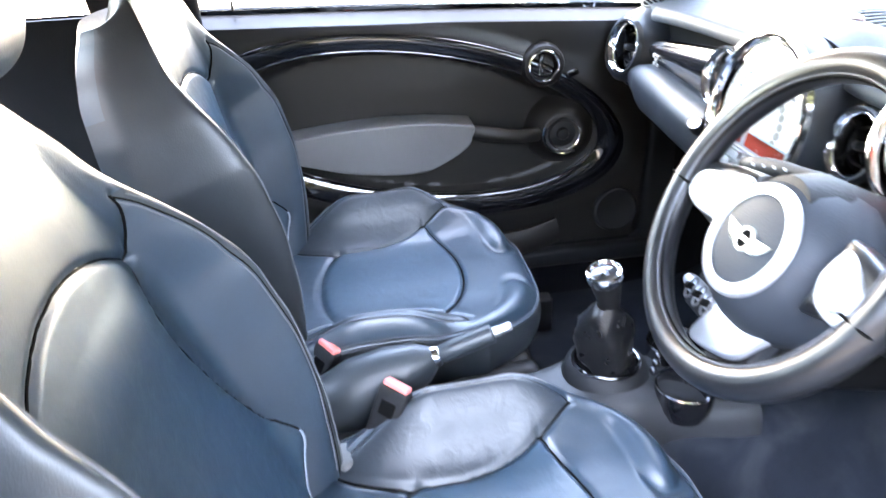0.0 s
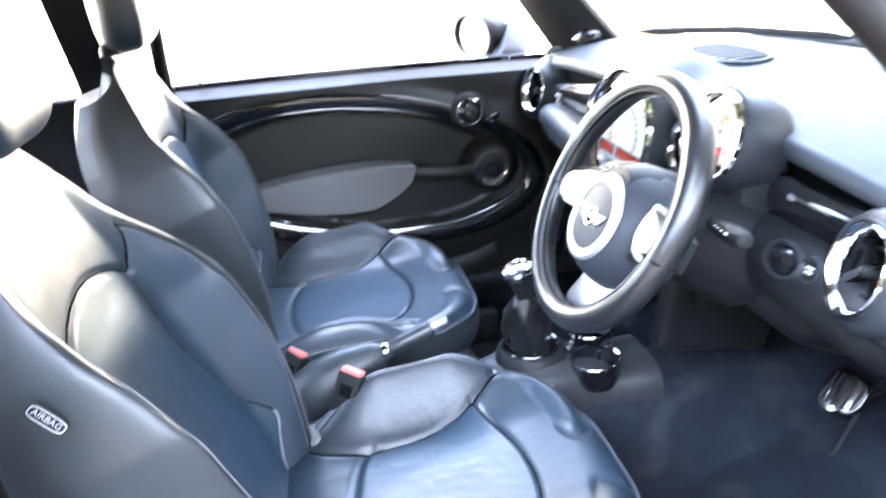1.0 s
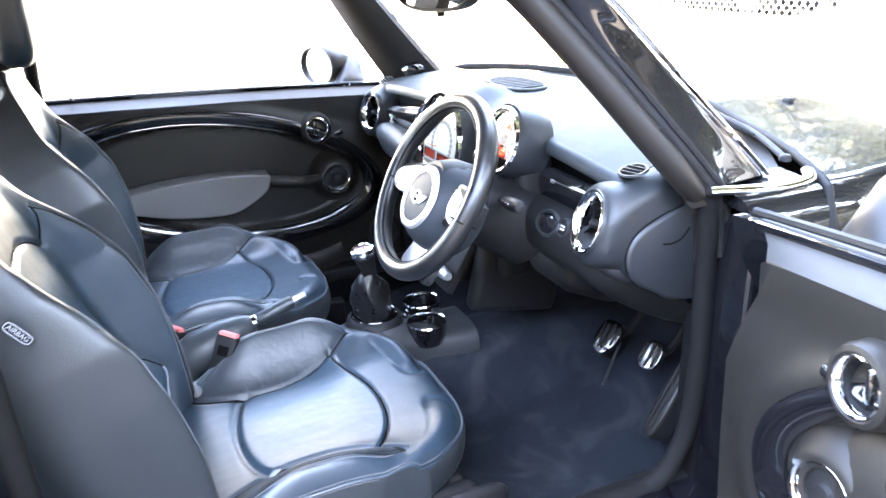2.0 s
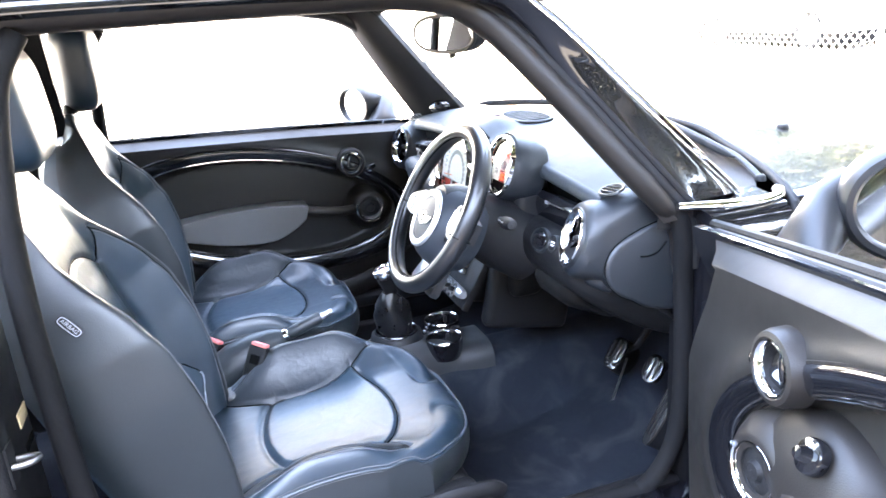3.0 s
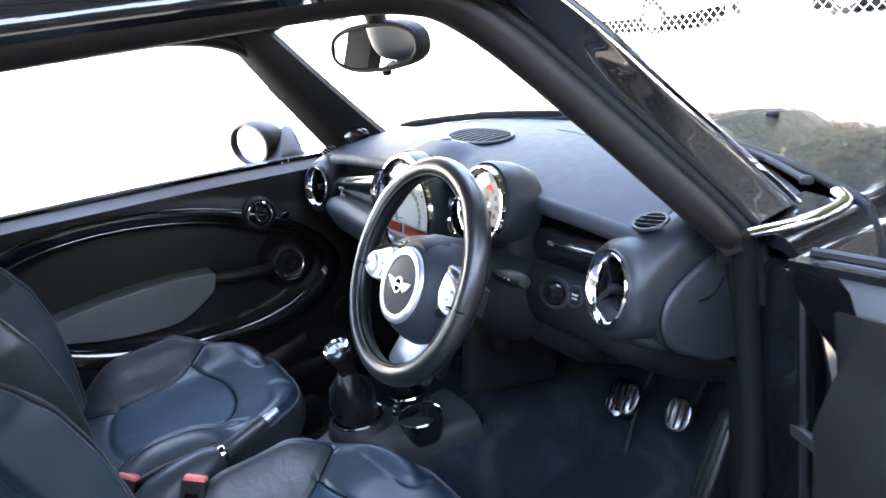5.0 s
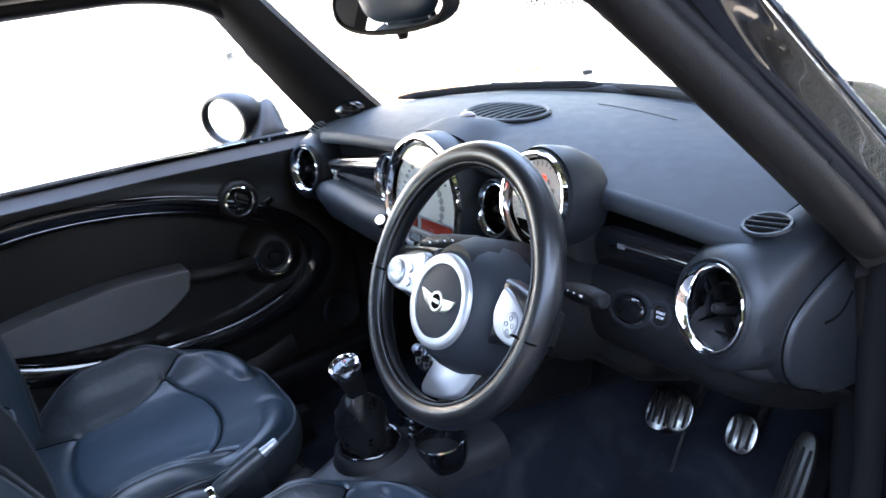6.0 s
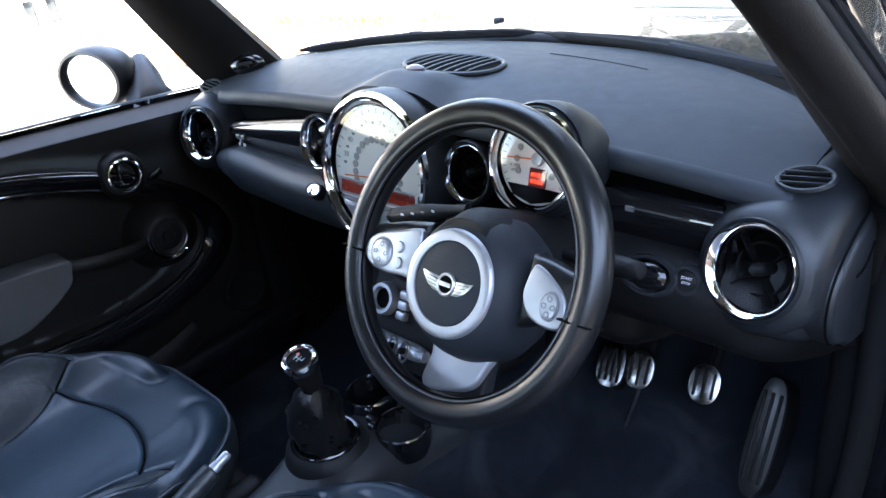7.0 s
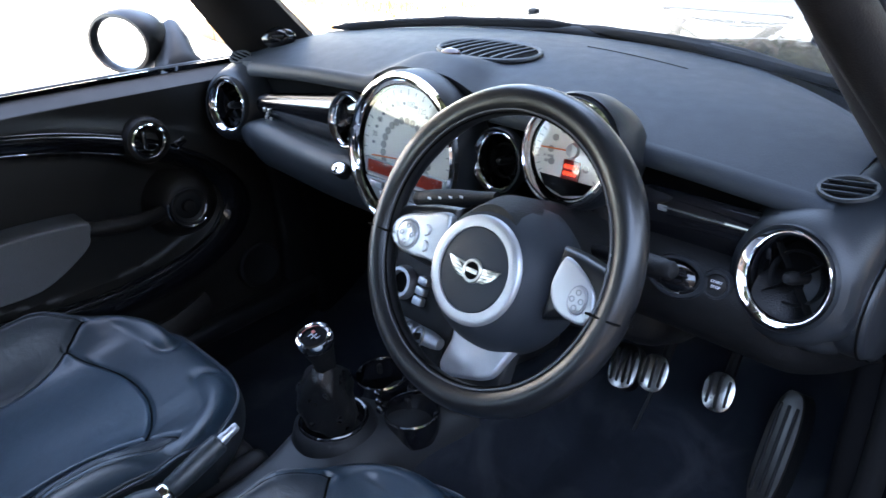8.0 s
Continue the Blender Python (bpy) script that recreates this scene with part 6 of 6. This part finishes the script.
    # armrest pad, pull strap and speaker pod
    arm = smooth_line([(-0.80, 0.676), (-0.72, 0.690), (-0.59, 0.702), (-0.457, 0.703), (-0.345, 0.692), (-0.327, 0.684), (-0.332, 0.664), (-0.345, 0.638), (-0.41, 0.600), (-0.47, 0.586), (-0.60, 0.598), (-0.72, 0.630), (-0.80, 0.655)], 5, closed=True)
    m = Matrix(((0, 0, -1, 0.688), (1, 0, 0, sy), (0, 1, 0, sz), (0, 0, 0, 1)))
    add("armrest", prism([tuple(p) for p in arm], 0.078, m, 0.016, 5), ARMREST, None, "grey padded armrest", sharp=60)
    add("pull_bar", tube(smooth_line([(0.655, -0.36, 0.670), (0.630, -0.30, 0.662), (0.628, -0.22, 0.650), (0.650, -0.15, 0.645)], 6) + (0, sy, sz), 0.014, 10, flat=1.2), TRIM, None, "dark grey door pull")
    sp = facing((0.640, -0.117 + 1.2 * sy, 0.646 + sz), (-1, -0.10, 0.05))
    pod_ = add("speaker_pod", lathe([(0.030, 0.014), (0.040, 0.018), (0.050, 0.016), (0.062, 0.004), (0.076, -0.016), (0.086, -0.045)], sp, 48), TRIM, None, "round speaker pod")
    add("speaker_grille", lathe([(0, 0.020), (0.012, 0.019), (0.015, 0.013), (0.030, 0.010), (0.036, 0.014)], sp, 40), LOWER, pod_, "black speaker grille")
    add("chrome_arc", tube([sp @ Vector((0.0455 * math.cos(t), 0.0455 * math.sin(t), 0.0185)) for t in (np.linspace(-2.2, 0.4, 40) if flip else np.linspace(np.pi - 0.4, np.pi + 2.2, 40))], 0.0055, 8, flat=0.7), CHROME, pod_, "polished chrome arc")
    add("chrome_circle", tube([sp @ Vector((0.038 * math.cos(t), 0.038 * math.sin(t), 0.0165)) for t in np.linspace(0, 2 * np.pi, 48, endpoint=False)], 0.0014, 6, closed=True), CHROME, pod_)

    # round inner handle set into the band
    hm = facing((0.640, -0.166 + 0.5 * sy, 0.806 + 0.6 * sz), (-1, 0, 0.05))
    hd = add("door_handle", lathe([(0.031, -0.004), (0.0335, 0.012), (0.038, 0.016), (0.044, 0.014), (0.048, 0.004), (0.050, -0.016)], hm, 48), TRIM, None, "round inner door handle")
    add("handle_ring", lathe([(0.0292, 0.004), (0.0305, 0.013), (0.0328, 0.0158), (0.0352, 0.0150), (0.0362, 0.011)], hm, 48), CHROME, hd, "chrome handle ring")
    add("handle_cup", lathe([(0.0295, 0.006), (0.026, -0.010), (0.018, -0.016), (0, -0.018)], hm, 36), LOWER, hd, "smooth black handle cup")
    add("handle_lever", moved(tube(smooth_line([(0.0, 0.026, -0.004), (0.004, 0.012, 0.002), (0.005, -0.010, 0.002), (0.0, -0.026, -0.004)], 5), 0.0055, 10, flat=0.6), hm), PIANO, hd)
    add("lock_switch", rbox((0.640, -0.098 + sy, 0.783 + sz), (0.010, 0.030, 0.016), 0.004, (18, 0, 0)), PIANO, None, "small glossy lock switch")
    # lower speaker and pocket
    ls = facing((0.650, 0.030, 0.430), (-1, 0, 0.05))
    add("lower_speaker", lathe([(0, 0.004), (0.04, 0.006), (0.050, 0.010), (0.056, 0.008), (0.060, -0.004)], ls, 40), LOWER, None, "round black lower speaker")
    add("map_pocket", tube(smooth_line([(0.640, -0.12, 0.395), (0.622, -0.25, 0.375), (0.618, -0.5, 0.385), (0.625, -0.75, 0.420), (0.640, -0.90, 0.45)], 8), 0.016, 10, flat=2.2), TRIM, None, "door pocket edge")
    add("lock_pin", lathe([(0, 0.022), (0.003, 0.020), (0.0035, 0)], pose(0.678, -0.818, belt(-0.818) - 0.002), 10), LOWER, None, "small black lock pin")

    # outside mirror
    mr = (0.086, 0.066, 1, 1) if flip else (0.086, 0.074, 1, 1)
    mm = facing((0.836, -0.092, 0.966) if flip else (0.858, -0.110, 0.978), (-0.40, -0.91, 0.0))
    prof = [(0.80, -0.012), (0.82, 0.004), (0.88, 0.010), (0.97, 0.009), (1.04, 0.0), (1.07, -0.02), (1.02, -0.05), (0.80, -0.08), (0.45, -0.10), (0, -0.105)]
    shell = add("mirror_shell", moved(lathe(prof, Matrix.Identity(4), 48), mm @ Matrix.Diagonal(mr)), SHELLGREY, None, "black outside mirror shell")
    add("mirror_glass", moved(lathe([(0, 0.0), (0.835, 0.0)], Matrix.Identity(4), 44), mm @ pose(0, 0, -0.003) @ Matrix.Diagonal(mr)), MIRROR, shell, "mirror glass")
    drop, shift = (-0.018, -0.020) if flip else (0.0, -0.060)
    arm_rings = []
    for c, along_y, across, way in (((0.724, shift, 0.898), 0.060, 0.016, (-1, 0, 0)), ((0.734, shift, 0.918), 0.056, 0.020, (-0.9, 0, 0.4)), ((0.756, shift + 0.006, 0.938), 0.050, 0.030, (-0.7, 0, 0.7)),
                                    ((0.785, shift + 0.022, 0.958), 0.040, 0.044, (-0.35, 0, 0.93)), ((0.822, shift + 0.038, 0.968), 0.032, 0.050, (-0.1, 0, 1))):
        t = np.linspace(0, 2 * np.pi, 28, endpoint=False)
        arm_rings.append(np.array(c) + (0, 0, drop * (c[2] > 0.93)) + np.outer(np.cos(t) * along_y, (0, 1, 0)) + np.outer(np.sin(t) * across, way))
    add("mirror_arm", (np.array(arm_rings).reshape(-1, 3), grid_faces(5, 28, close_v=True)), SHELLGREY, None, "dark grey mirror fairing")
    if not flip:
        jm = facing((0.636, -0.257, 0.742), (-0.9, 0, 0.44))
        jp = add("switch_pod", moved(lathe([(0, 0.012), (0.6, 0.010), (0.85, 0.004), (1.0, -0.006), (1.1, -0.03)], Matrix.Identity(4), 36), facing((0.644, -0.228, 0.708), (-0.95, 0, 0.3)) @ Matrix.Diagonal((0.09, 0.07, 1, 1))), TRIM, None, "rounded switch pod")
        add("mirror_switch", lathe([(0, 0.018), (0.007, 0.017), (0.009, 0.010), (0.011, 0.004), (0.020, 0.003), (0.022, 0.0), (0.022, -0.01)], jm @ pose(0, 0, 0.006), 32), PIANO, jp, "round mirror adjusting switch")
        add("switch_print", moved(rbox((0, 0.013, 0.0102), (0.006, 0.006, 0.0006), 0.0), jm), WHITE, jp)
    return d


car_door(True, "door_1", "closed passenger door with oval glossy band and grey armrest")
drv = car_door(False, "door_2", "wide open driver's door with oval glossy band and round handle")
OPEN = 77.5
drv.matrix_basis = pose(HINGE[0], HINGE[1], 0.92, 0, 0, OPEN) @ pose(0, 0, 0, -4) @ pose(-HINGE[0], -HINGE[1], -0.92)
check = thing("check_strap", "steel door check strap", "door check", at=(0.74, 0.18, 0.6))
part("strap", rbox((0.80, 0.165, 0.60), (0.16, 0.012, 0.022), 0.003, (0, 0, -18)), STEEL, check)

# ---- outside ----
CONCRETE = material("pale_concrete", (0.27, 0.26, 0.245), 0.85, grain=0.6, grain_size=60, mottle=0.18, mottle_size=0.9)
GRASSM = material("dry_grass", (0.27, 0.26, 0.09), 0.9, spec=0.2, mottle=0.5, mottle_size=3)
LEAFM = material("foliage", (0.045, 0.052, 0.022), 0.6, spec=0.3, mottle=0.6, mottle_size=2)
BARK = material("bark", (0.12, 0.10, 0.08), 0.9, grain=0.8, grain_size=40)
RENDERW = material("white_render", (0.74, 0.73, 0.70), 0.9, grain=0.4, grain_size=80, mottle=0.06, mottle_size=2)
WINDOWM = material("window_glass", (0.03, 0.035, 0.04), 0.08, mottle=0.1)
GALV = material("galvanised_wire", (0.72, 0.73, 0.73), 0.5)
CARWHITE = material("white_car_paint", (0.78, 0.78, 0.77), 0.2, coat=0.8, mottle=0.03)
TAN = material("tan_block", (0.36, 0.21, 0.10), 0.8, grain=0.5, grain_size=60, mottle=0.25, mottle_size=5, random=0.15)
FADED = material("faded_brick", (0.46, 0.30, 0.25), 0.85, grain=0.5, grain_size=80, mottle=0.2, random=0.1)
BROWNB = material("brown_brick", (0.16, 0.10, 0.07), 0.85, grain=0.5, grain_size=60, mottle=0.3, mottle_size=4)
TYRE = material("tyre", (0.02, 0.02, 0.02), 0.8)

ground = part("ground", sheet(lambda u, v: (u, v, 0.0 * u), np.linspace(-600, 600, 25), np.linspace(-600, 600, 25)), CONCRETE)
tagged(ground, "sunlit pale concrete yard", "ground", kind="structure")

# Dark ground out of view, added to cut light bounced into the doorway.
dark_ground = part("unseen_dark_ground", sheet(lambda u, v: (u, v, 0.005 + 0.0 * u), np.linspace(-1.1, 26.0, 12), np.linspace(-24.0, 1.4, 12)), material("dark_ground", (0.055, 0.055, 0.057), 0.85, grain=0.8, grain_size=70, mottle=0.25, mottle_size=1.5))
tagged(dark_ground, "unseen dark grey ground under the car, added to cut bounce light", "driveway", kind="structure")


def verge_y(x):
    return 4.75 + 0.13 * (x + 2.0)


def verge(name, label, x0, x1, width, count, tall, seed, along_y=None):
    """A strip of uneven grass blades and weeds."""
    r = random.Random(seed)
    vs, fs = [], []
    for _ in range(count):
        t, w = r.random(), r.gauss(0, 0.33) * width
        if along_y is None:
            x = x0 + (x1 - x0) * t
            y = verge_y(x) + w
        else:
            x, y = x0 + w, along_y[0] + (along_y[1] - along_y[0]) * t
        clump = 0.5 + noise.noise(Vector((x * 1.7, y * 1.7, seed)))
        h = tall * max(0.12, clump) * (0.5 + r.random())
        a, lean = r.random() * 6.28, r.gauss(0, 0.35) * h
        dx, dy = math.cos(a) * 0.012, math.sin(a) * 0.012
        n = len(vs)
        vs += [(x - dx, y - dy, 0.0), (x + dx, y + dy, 0.0), (x + lean * math.sin(a), y + lean * math.cos(a), h)]
        fs.append((n, n + 1, n + 2))
    ob = part(name, (vs, fs), GRASSM, smooth=False)
    return tagged(ob, label, "grass", kind="stuff")


verge("grass_verge", "dry yellow-green grass and weeds along the yard edge", -9.0, 5.0, 0.7, 9000, 0.115, 3)
verge("grass_tufts", "thin line of grass tufts along a far kerb", -10.3, -10.3, 0.14, 1100, 0.09, 8, (-3.0, 3.5))
soil = part("soil_strip", sheet(lambda u, v: (u, verge_y(u) + (v - 0.5) * 1.5, 0.012 + 0.0 * u), np.linspace(-9, 5, 20), np.linspace(0, 1, 5)), material("dry_soil", (0.36, 0.32, 0.22), 0.95, grain=0.8, grain_size=30, mottle=0.3, mottle_size=3))
tagged(soil, "dry soil strip under the grass", "soil strip", kind="structure")

# chain-link fence
FX0, FX1, FH = -13.0, 7.0, 1.9


def fence_y(x):
    return 6.45 - 0.05 * (x + 4.0)


fence = thing("chain_link_fence", "galvanised chain-link fence with steel posts", "fence", at=(0, fence_y(0), 0))
wires_v, wires_f = [], []
cell, wr_ = 0.120, 0.0048
k = FX0 - FH
while k < FX1:
    for sg in (1, -1):
        xa, xb = (k, k + FH - 0.08) if sg > 0 else (k + FH - 0.08, k)
        n = len(wires_v)
        for x, z in ((xa, 0.06), (xb, FH - 0.02)):
            y = fence_y(x)
            wires_v += [(x - wr_, y, z), (x + wr_, y - wr_ * 0.6, z), (x + wr_, y + wr_ * 1.2, z)]
        wires_f += [(n, n + 1, n + 4, n + 3), (n + 1, n + 2, n + 5, n + 4), (n + 2, n, n + 3, n + 5)]
    k += cell
mesh_ob = part("wire_mesh", (wires_v, wires_f), GALV, fence, "diamond wire mesh")
tagged(mesh_ob, kind="stuff")
for i in range(8):
    x = FX0 + 0.4 + i * 2.7
    part("post", lathe([(0.03, 0), (0.03, FH + 0.06), (0.022, FH + 0.085), (0, FH + 0.09)], pose(x, fence_y(x) + 0.04, 0), 14), GALV, fence, "round steel post")
part("top_rail", tube([(FX0, fence_y(FX0), FH), (FX1, fence_y(FX1), FH)], 0.02, 8), GALV, fence)
part("bottom_rail", tube([(FX0, fence_y(FX0), 0.06), (FX1, fence_y(FX1), 0.06)], 0.012, 8), GALV, fence)


# parked cars beyond the fence
def parked_car(x, y, turn, label):
    c = thing("parked_car", label, "car", "parked cars", at=(x, y, 0))
    L, Wd = 4.3, 0.86
    side = [(-2.15, 0.32), (-2.17, 0.62), (-2.10, 0.86), (-1.95, 1.02), (-1.55, 1.10), (-1.05, 1.44), (-0.3, 1.52), (0.35, 1.46), (0.95, 1.06), (1.75, 0.96), (2.08, 0.78), (2.15, 0.50), (2.12, 0.30)]
    pts = smooth_line(side, 5)
    base = [(2.12, 0.28)]
    for wx in (1.33, -1.35):
        base += [(wx + 0.38 * math.cos(t), 0.30 + 0.38 * math.sin(t)) for t in np.linspace(0.0, math.pi, 12)]
    outline = [tuple(p) for p in pts] + base
    m = pose(x, y, 0, 0, 0, turn) @ Matrix(((1, 0, 0, 0), (0, 0, -1, Wd), (0, 1, 0, 0), (0, 0, 0, 1)))
    bodyp = part("body", prism(outline, 2 * Wd, m, 0.10, 3), CARWHITE, c, "white painted body")
    P = pose(x, y, 0, 0, 0, turn)
    # Underbody hung low, so its dark box also stands for shade under the car.
    part("underbody", rbox((0, 0, 0.23), (3.9, 1.56, 0.27), 0.03), LOWER, c, "dark underbody, hung low to fill the shade beneath", m=P)
    for s in (1, -1):
        for poly in ([(-1.42, 1.08), (-1.0, 1.37), (-0.35, 1.44), (-0.33, 1.06)], [(-0.25, 1.06), (-0.27, 1.44), (0.30, 1.40), (0.78, 1.06)]):
            part("side_window", prism(poly, 0.02, P @ Matrix(((1, 0, 0, 0), (0, 0, -s, s * (Wd + 0.008)), (0, 1, 0, 0), (0, 0, 0, 1))), 0.0), WINDOWM, bodyp, "dark side window")
        for wx in (1.33, -1.35):
            wmn = P @ pose(wx, s * (Wd - 0.10), 0.32, -90 * s, 0, 0)
            wh = part("wheel", lathe([(0.20, 0.08), (0.30, 0.09), (0.32, 0.06), (0.32, -0.06), (0.30, -0.09)], wmn, 32), TYRE, c, "black tyre")
            part("rim", lathe([(0, 0.06), (0.05, 0.07), (0.17, 0.05), (0.20, 0.085), (0.215, 0.085)], wmn, 24), SILVER, wh, "silver wheel rim")
        part("headlight", lathe([(0, 0.03), (0.09, 0.02), (0.12, 0)], P @ pose(2.05, s * 0.60, 0.72, 0, 90, 0), 20), SILVER, c)
        part("tail_light", rbox((0, 0, 0), (0.05, 0.16, 0.22), 0.02), REDBTN, c, m=P @ pose(-2.08, s * 0.66, 0.84))
    return c


parked_car(-4.77, 12.1, 180, "white parked car behind the chain-link fence")
parked_car(-10.65, 11.1, 180, "white parked hatchback behind the chain-link fence")
parked_car(0.77, 10.5, 180, "white parked car beside the fence")


# buildings across the yard
def building(name, label, x, y, turn, w, h, deep, mat, windows):
    b = thing(name, label, "building", at=(x, y, 0))
    P = pose(x, y, 0, 0, 0, turn)
    wall = part("wall", rbox((0, deep / 2, h / 2), (w, deep, h), 0.02), mat, b, "pale rendered wall", m=P)
    part("roof", prism([(-w / 2 - 0.3, h), (w / 2 + 0.3, h), (w / 2 - 1.5, h + 1.8), (-w / 2 + 1.5, h + 1.8)], deep + 0.6, P @ Matrix(((1, 0, 0, 0), (0, 0, 1, -0.3), (0, 1, 0, 0), (0, 0, 0, 1)))), CONCRETE, b, "pale grey roof")
    for wx, wz, ww, wh_ in windows:
        win = part("window", rbox((wx, -0.01, wz), (ww, 0.05, wh_), 0.005), WINDOWM, b, "dark window", m=P)
        part("frame", join(rbox((wx, -0.03, wz + wh_ / 2), (ww + 0.05, 0.08, 0.05), 0.01), rbox((wx, -0.03, wz - wh_ / 2), (ww + 0.06, 0.10, 0.05), 0.01), rbox((wx - ww / 2, -0.03, wz), (0.04, 0.08, wh_), 0.01), rbox((wx + ww / 2, -0.03, wz), (0.04, 0.08, wh_), 0.01)), RENDERW, win, m=P)
    return b


building("house", "white rendered house with small low windows", -10.55, 0.5, 90, 12.0, 5.2, 8.0, RENDERW,
         [(-4.0 + 4.0 * i, 3.2, 0.9, 1.2) for i in range(3)] + [(2.50, 0.24, 0.19, 0.40), (2.80, 0.24, 0.19, 0.40), (3.20, 0.32, 0.17, 0.26)])
building("workshop", "white rendered workshop behind the parked cars", -2.0, 22.0, 0, 34.0, 4.5, 9.0, RENDERW, [(-14 + 3.6 * i, 1.9, 1.4, 1.3) for i in range(8)])
building("garage", "brown brick garage across the yard", 6.6, -7.4, -135, 20.0, 3.6, 6.0, BROWNB, [(-8 + 4 * i, 1.5, 1.6, 1.4) for i in range(5)])

# low tan block wall and brick edging on the far side of the car
blocks = thing("block_wall", "low tan block wall beside the yard", "low wall", at=(-5.0, 2.4, 0))
for row in range(3):
    for i in range(6):
        part("block", rbox((0, 0, 0), (0.385, 0.19, 0.135), 0.012), TAN, blocks, m=pose(-5.62 + 0.395 * i + (0.19 if row % 2 else 0), 2.62 - 0.06 * i, 0.07 + 0.145 * row, 0, 0, -9))
edging = thing("brick_edging", "red brick edging set in the concrete", "brick edging", at=(-5.8, 1.3, 0))
for i in range(16):
    part("brick", rbox((0, 0, 0.02), (0.20, 0.10, 0.05), 0.008), FADED, edging, m=pose(-6.35 + 0.11 * i, 1.15 + 0.045 * i, 0, 0, 0, 112))


# trees
def tree(x, y, h, spread, seed, label, leaves=4600, size=0.10):
    r = random.Random(seed)
    t = thing("tree", label, "tree", "trees round the yard", at=(x, y, 0))
    trunk = [(x + 0.10 * math.sin(i), y + 0.08 * math.cos(i * 1.3), h * 0.55 * i / 8) for i in range(9)]
    geos = [tube(trunk, [0.22 * (1 - 0.09 * i) for i in range(9)], 10)]
    tips = []
    for b in range(9):
        z0 = h * (0.26 + 0.03 * b)
        a = b * 2.4 + r.random()
        ln = spread * (0.6 + 0.4 * r.random())
        pts = [(x, y, z0)]
        for s_ in range(1, 6):
            f = s_ / 5
            pts.append((x + math.cos(a) * ln * f + r.gauss(0, 0.06), y + math.sin(a) * ln * f + r.gauss(0, 0.06), z0 + h * 0.34 * f ** 0.8 + r.gauss(0, 0.05)))
        geos.append(tube(pts, [0.09, 0.075, 0.06, 0.045, 0.03, 0.012], 7))
        tips += pts[2:]
    part("trunk", join(*geos), BARK, t, "grey-brown trunk with limbs")
    vs, fs = [], []
    for _ in range(leaves):
        c = tips[r.randrange(len(tips))]
        rad = spread * 0.30 * r.random() ** 0.6
        u, v = r.random() * 6.28, math.acos(2 * r.random() - 1)
        px, py, pz = c[0] + rad * math.sin(v) * math.cos(u), c[1] + rad * math.sin(v) * math.sin(u), c[2] + 0.7 * rad * math.cos(v)
        m3 = Euler((r.random() * 6.28, r.random() * 6.28, r.random() * 6.28)).to_matrix()
        s_ = size * (1 + r.random())
        n = len(vs)
        for q in ((-s_, 0, 0), (0, -s_ * 0.45, 0.02), (s_, 0, 0), (0, s_ * 0.45, 0.02)):
            w = m3 @ Vector(q)
            vs.append((px + w.x, py + w.y, pz + w.z))
        fs.append((n, n + 1, n + 2, n + 3))
    part("crown", (vs, fs), LEAFM, t, "open green leafy crown", smooth=False)


tree(4.4, 7.2, 8.0, 3.2, 11, "leafy green tree by the fence", 17000, 0.17)
tree(2.9, 1.2, 8.6, 4.0, 12, "dense leafy tree shading the car", 36000, 0.15)
tree(0.9, 9.0, 8.0, 3.0, 16, "leafy tree ahead of the car", 13000, 0.15)
tree(-7.0, 14.0, 8.5, 3.2, 13, "leafy tree behind the parked cars")
tree(-1.0, 13.5, 9.0, 3.4, 14, "leafy tree behind the parked cars")
tree(-9.5, 12.6, 8.5, 3.4, 21, "bushy tree behind the chain-link fence", 8000, 0.13)
tree(-3.9, 11.6, 8.5, 3.3, 22, "bushy tree behind the chain-link fence", 8000, 0.13)
tree(-13.0, 9.0, 8.0, 3.0, 15, "leafy tree beside the white house")


# hedge behind the right end of the fence
def hedge(x0, x1, y, deep, tall, leaves, seed, label, size=0.05, m=None):
    r = random.Random(seed)
    vs, fs = [], []
    for _ in range(leaves):
        x = x0 + (x1 - x0) * r.random()
        top = tall * (0.86 + 0.22 * noise.noise(Vector((x * 0.9, seed, 0.3))) + 0.08 * noise.noise(Vector((x * 4.0, seed, 2.3))))
        z = top * r.random() ** 0.8
        half = deep * (0.5 + 0.12 * noise.noise(Vector((x * 1.6, z * 1.6, seed))))
        px, py = x, y + r.uniform(-half, half)
        m3 = Euler((r.random() * 6.28, r.random() * 6.28, r.random() * 6.28)).to_matrix()
        s_ = size * (1 + r.random())
        n = len(vs)
        for q in ((-s_, 0, 0), (0, -s_ * 0.5, 0.01), (s_, 0, 0), (0, s_ * 0.5, 0.01)):
            w = m3 @ Vector(q)
            vs.append((px + w.x, py + w.y, max(0.01, z + w.z)))
        fs.append((n, n + 1, n + 2, n + 3))
    ob = part("hedge", (vs, fs), LEAFM, smooth=False, m=m)
    return tagged(ob, label, "hedge", kind="stuff")


hedge(0.4, 8.0, 7.1, 0.9, 2.3, 16000, 31, "dense dark green hedge behind the wire fence")
hedge(-4.0, 11.0, 0.0, 1.6, 4.2, 24000, 32, "tall leafy hedge along the driveway", 0.10, pose(8.6, 0, 0, 0, 0, 90))
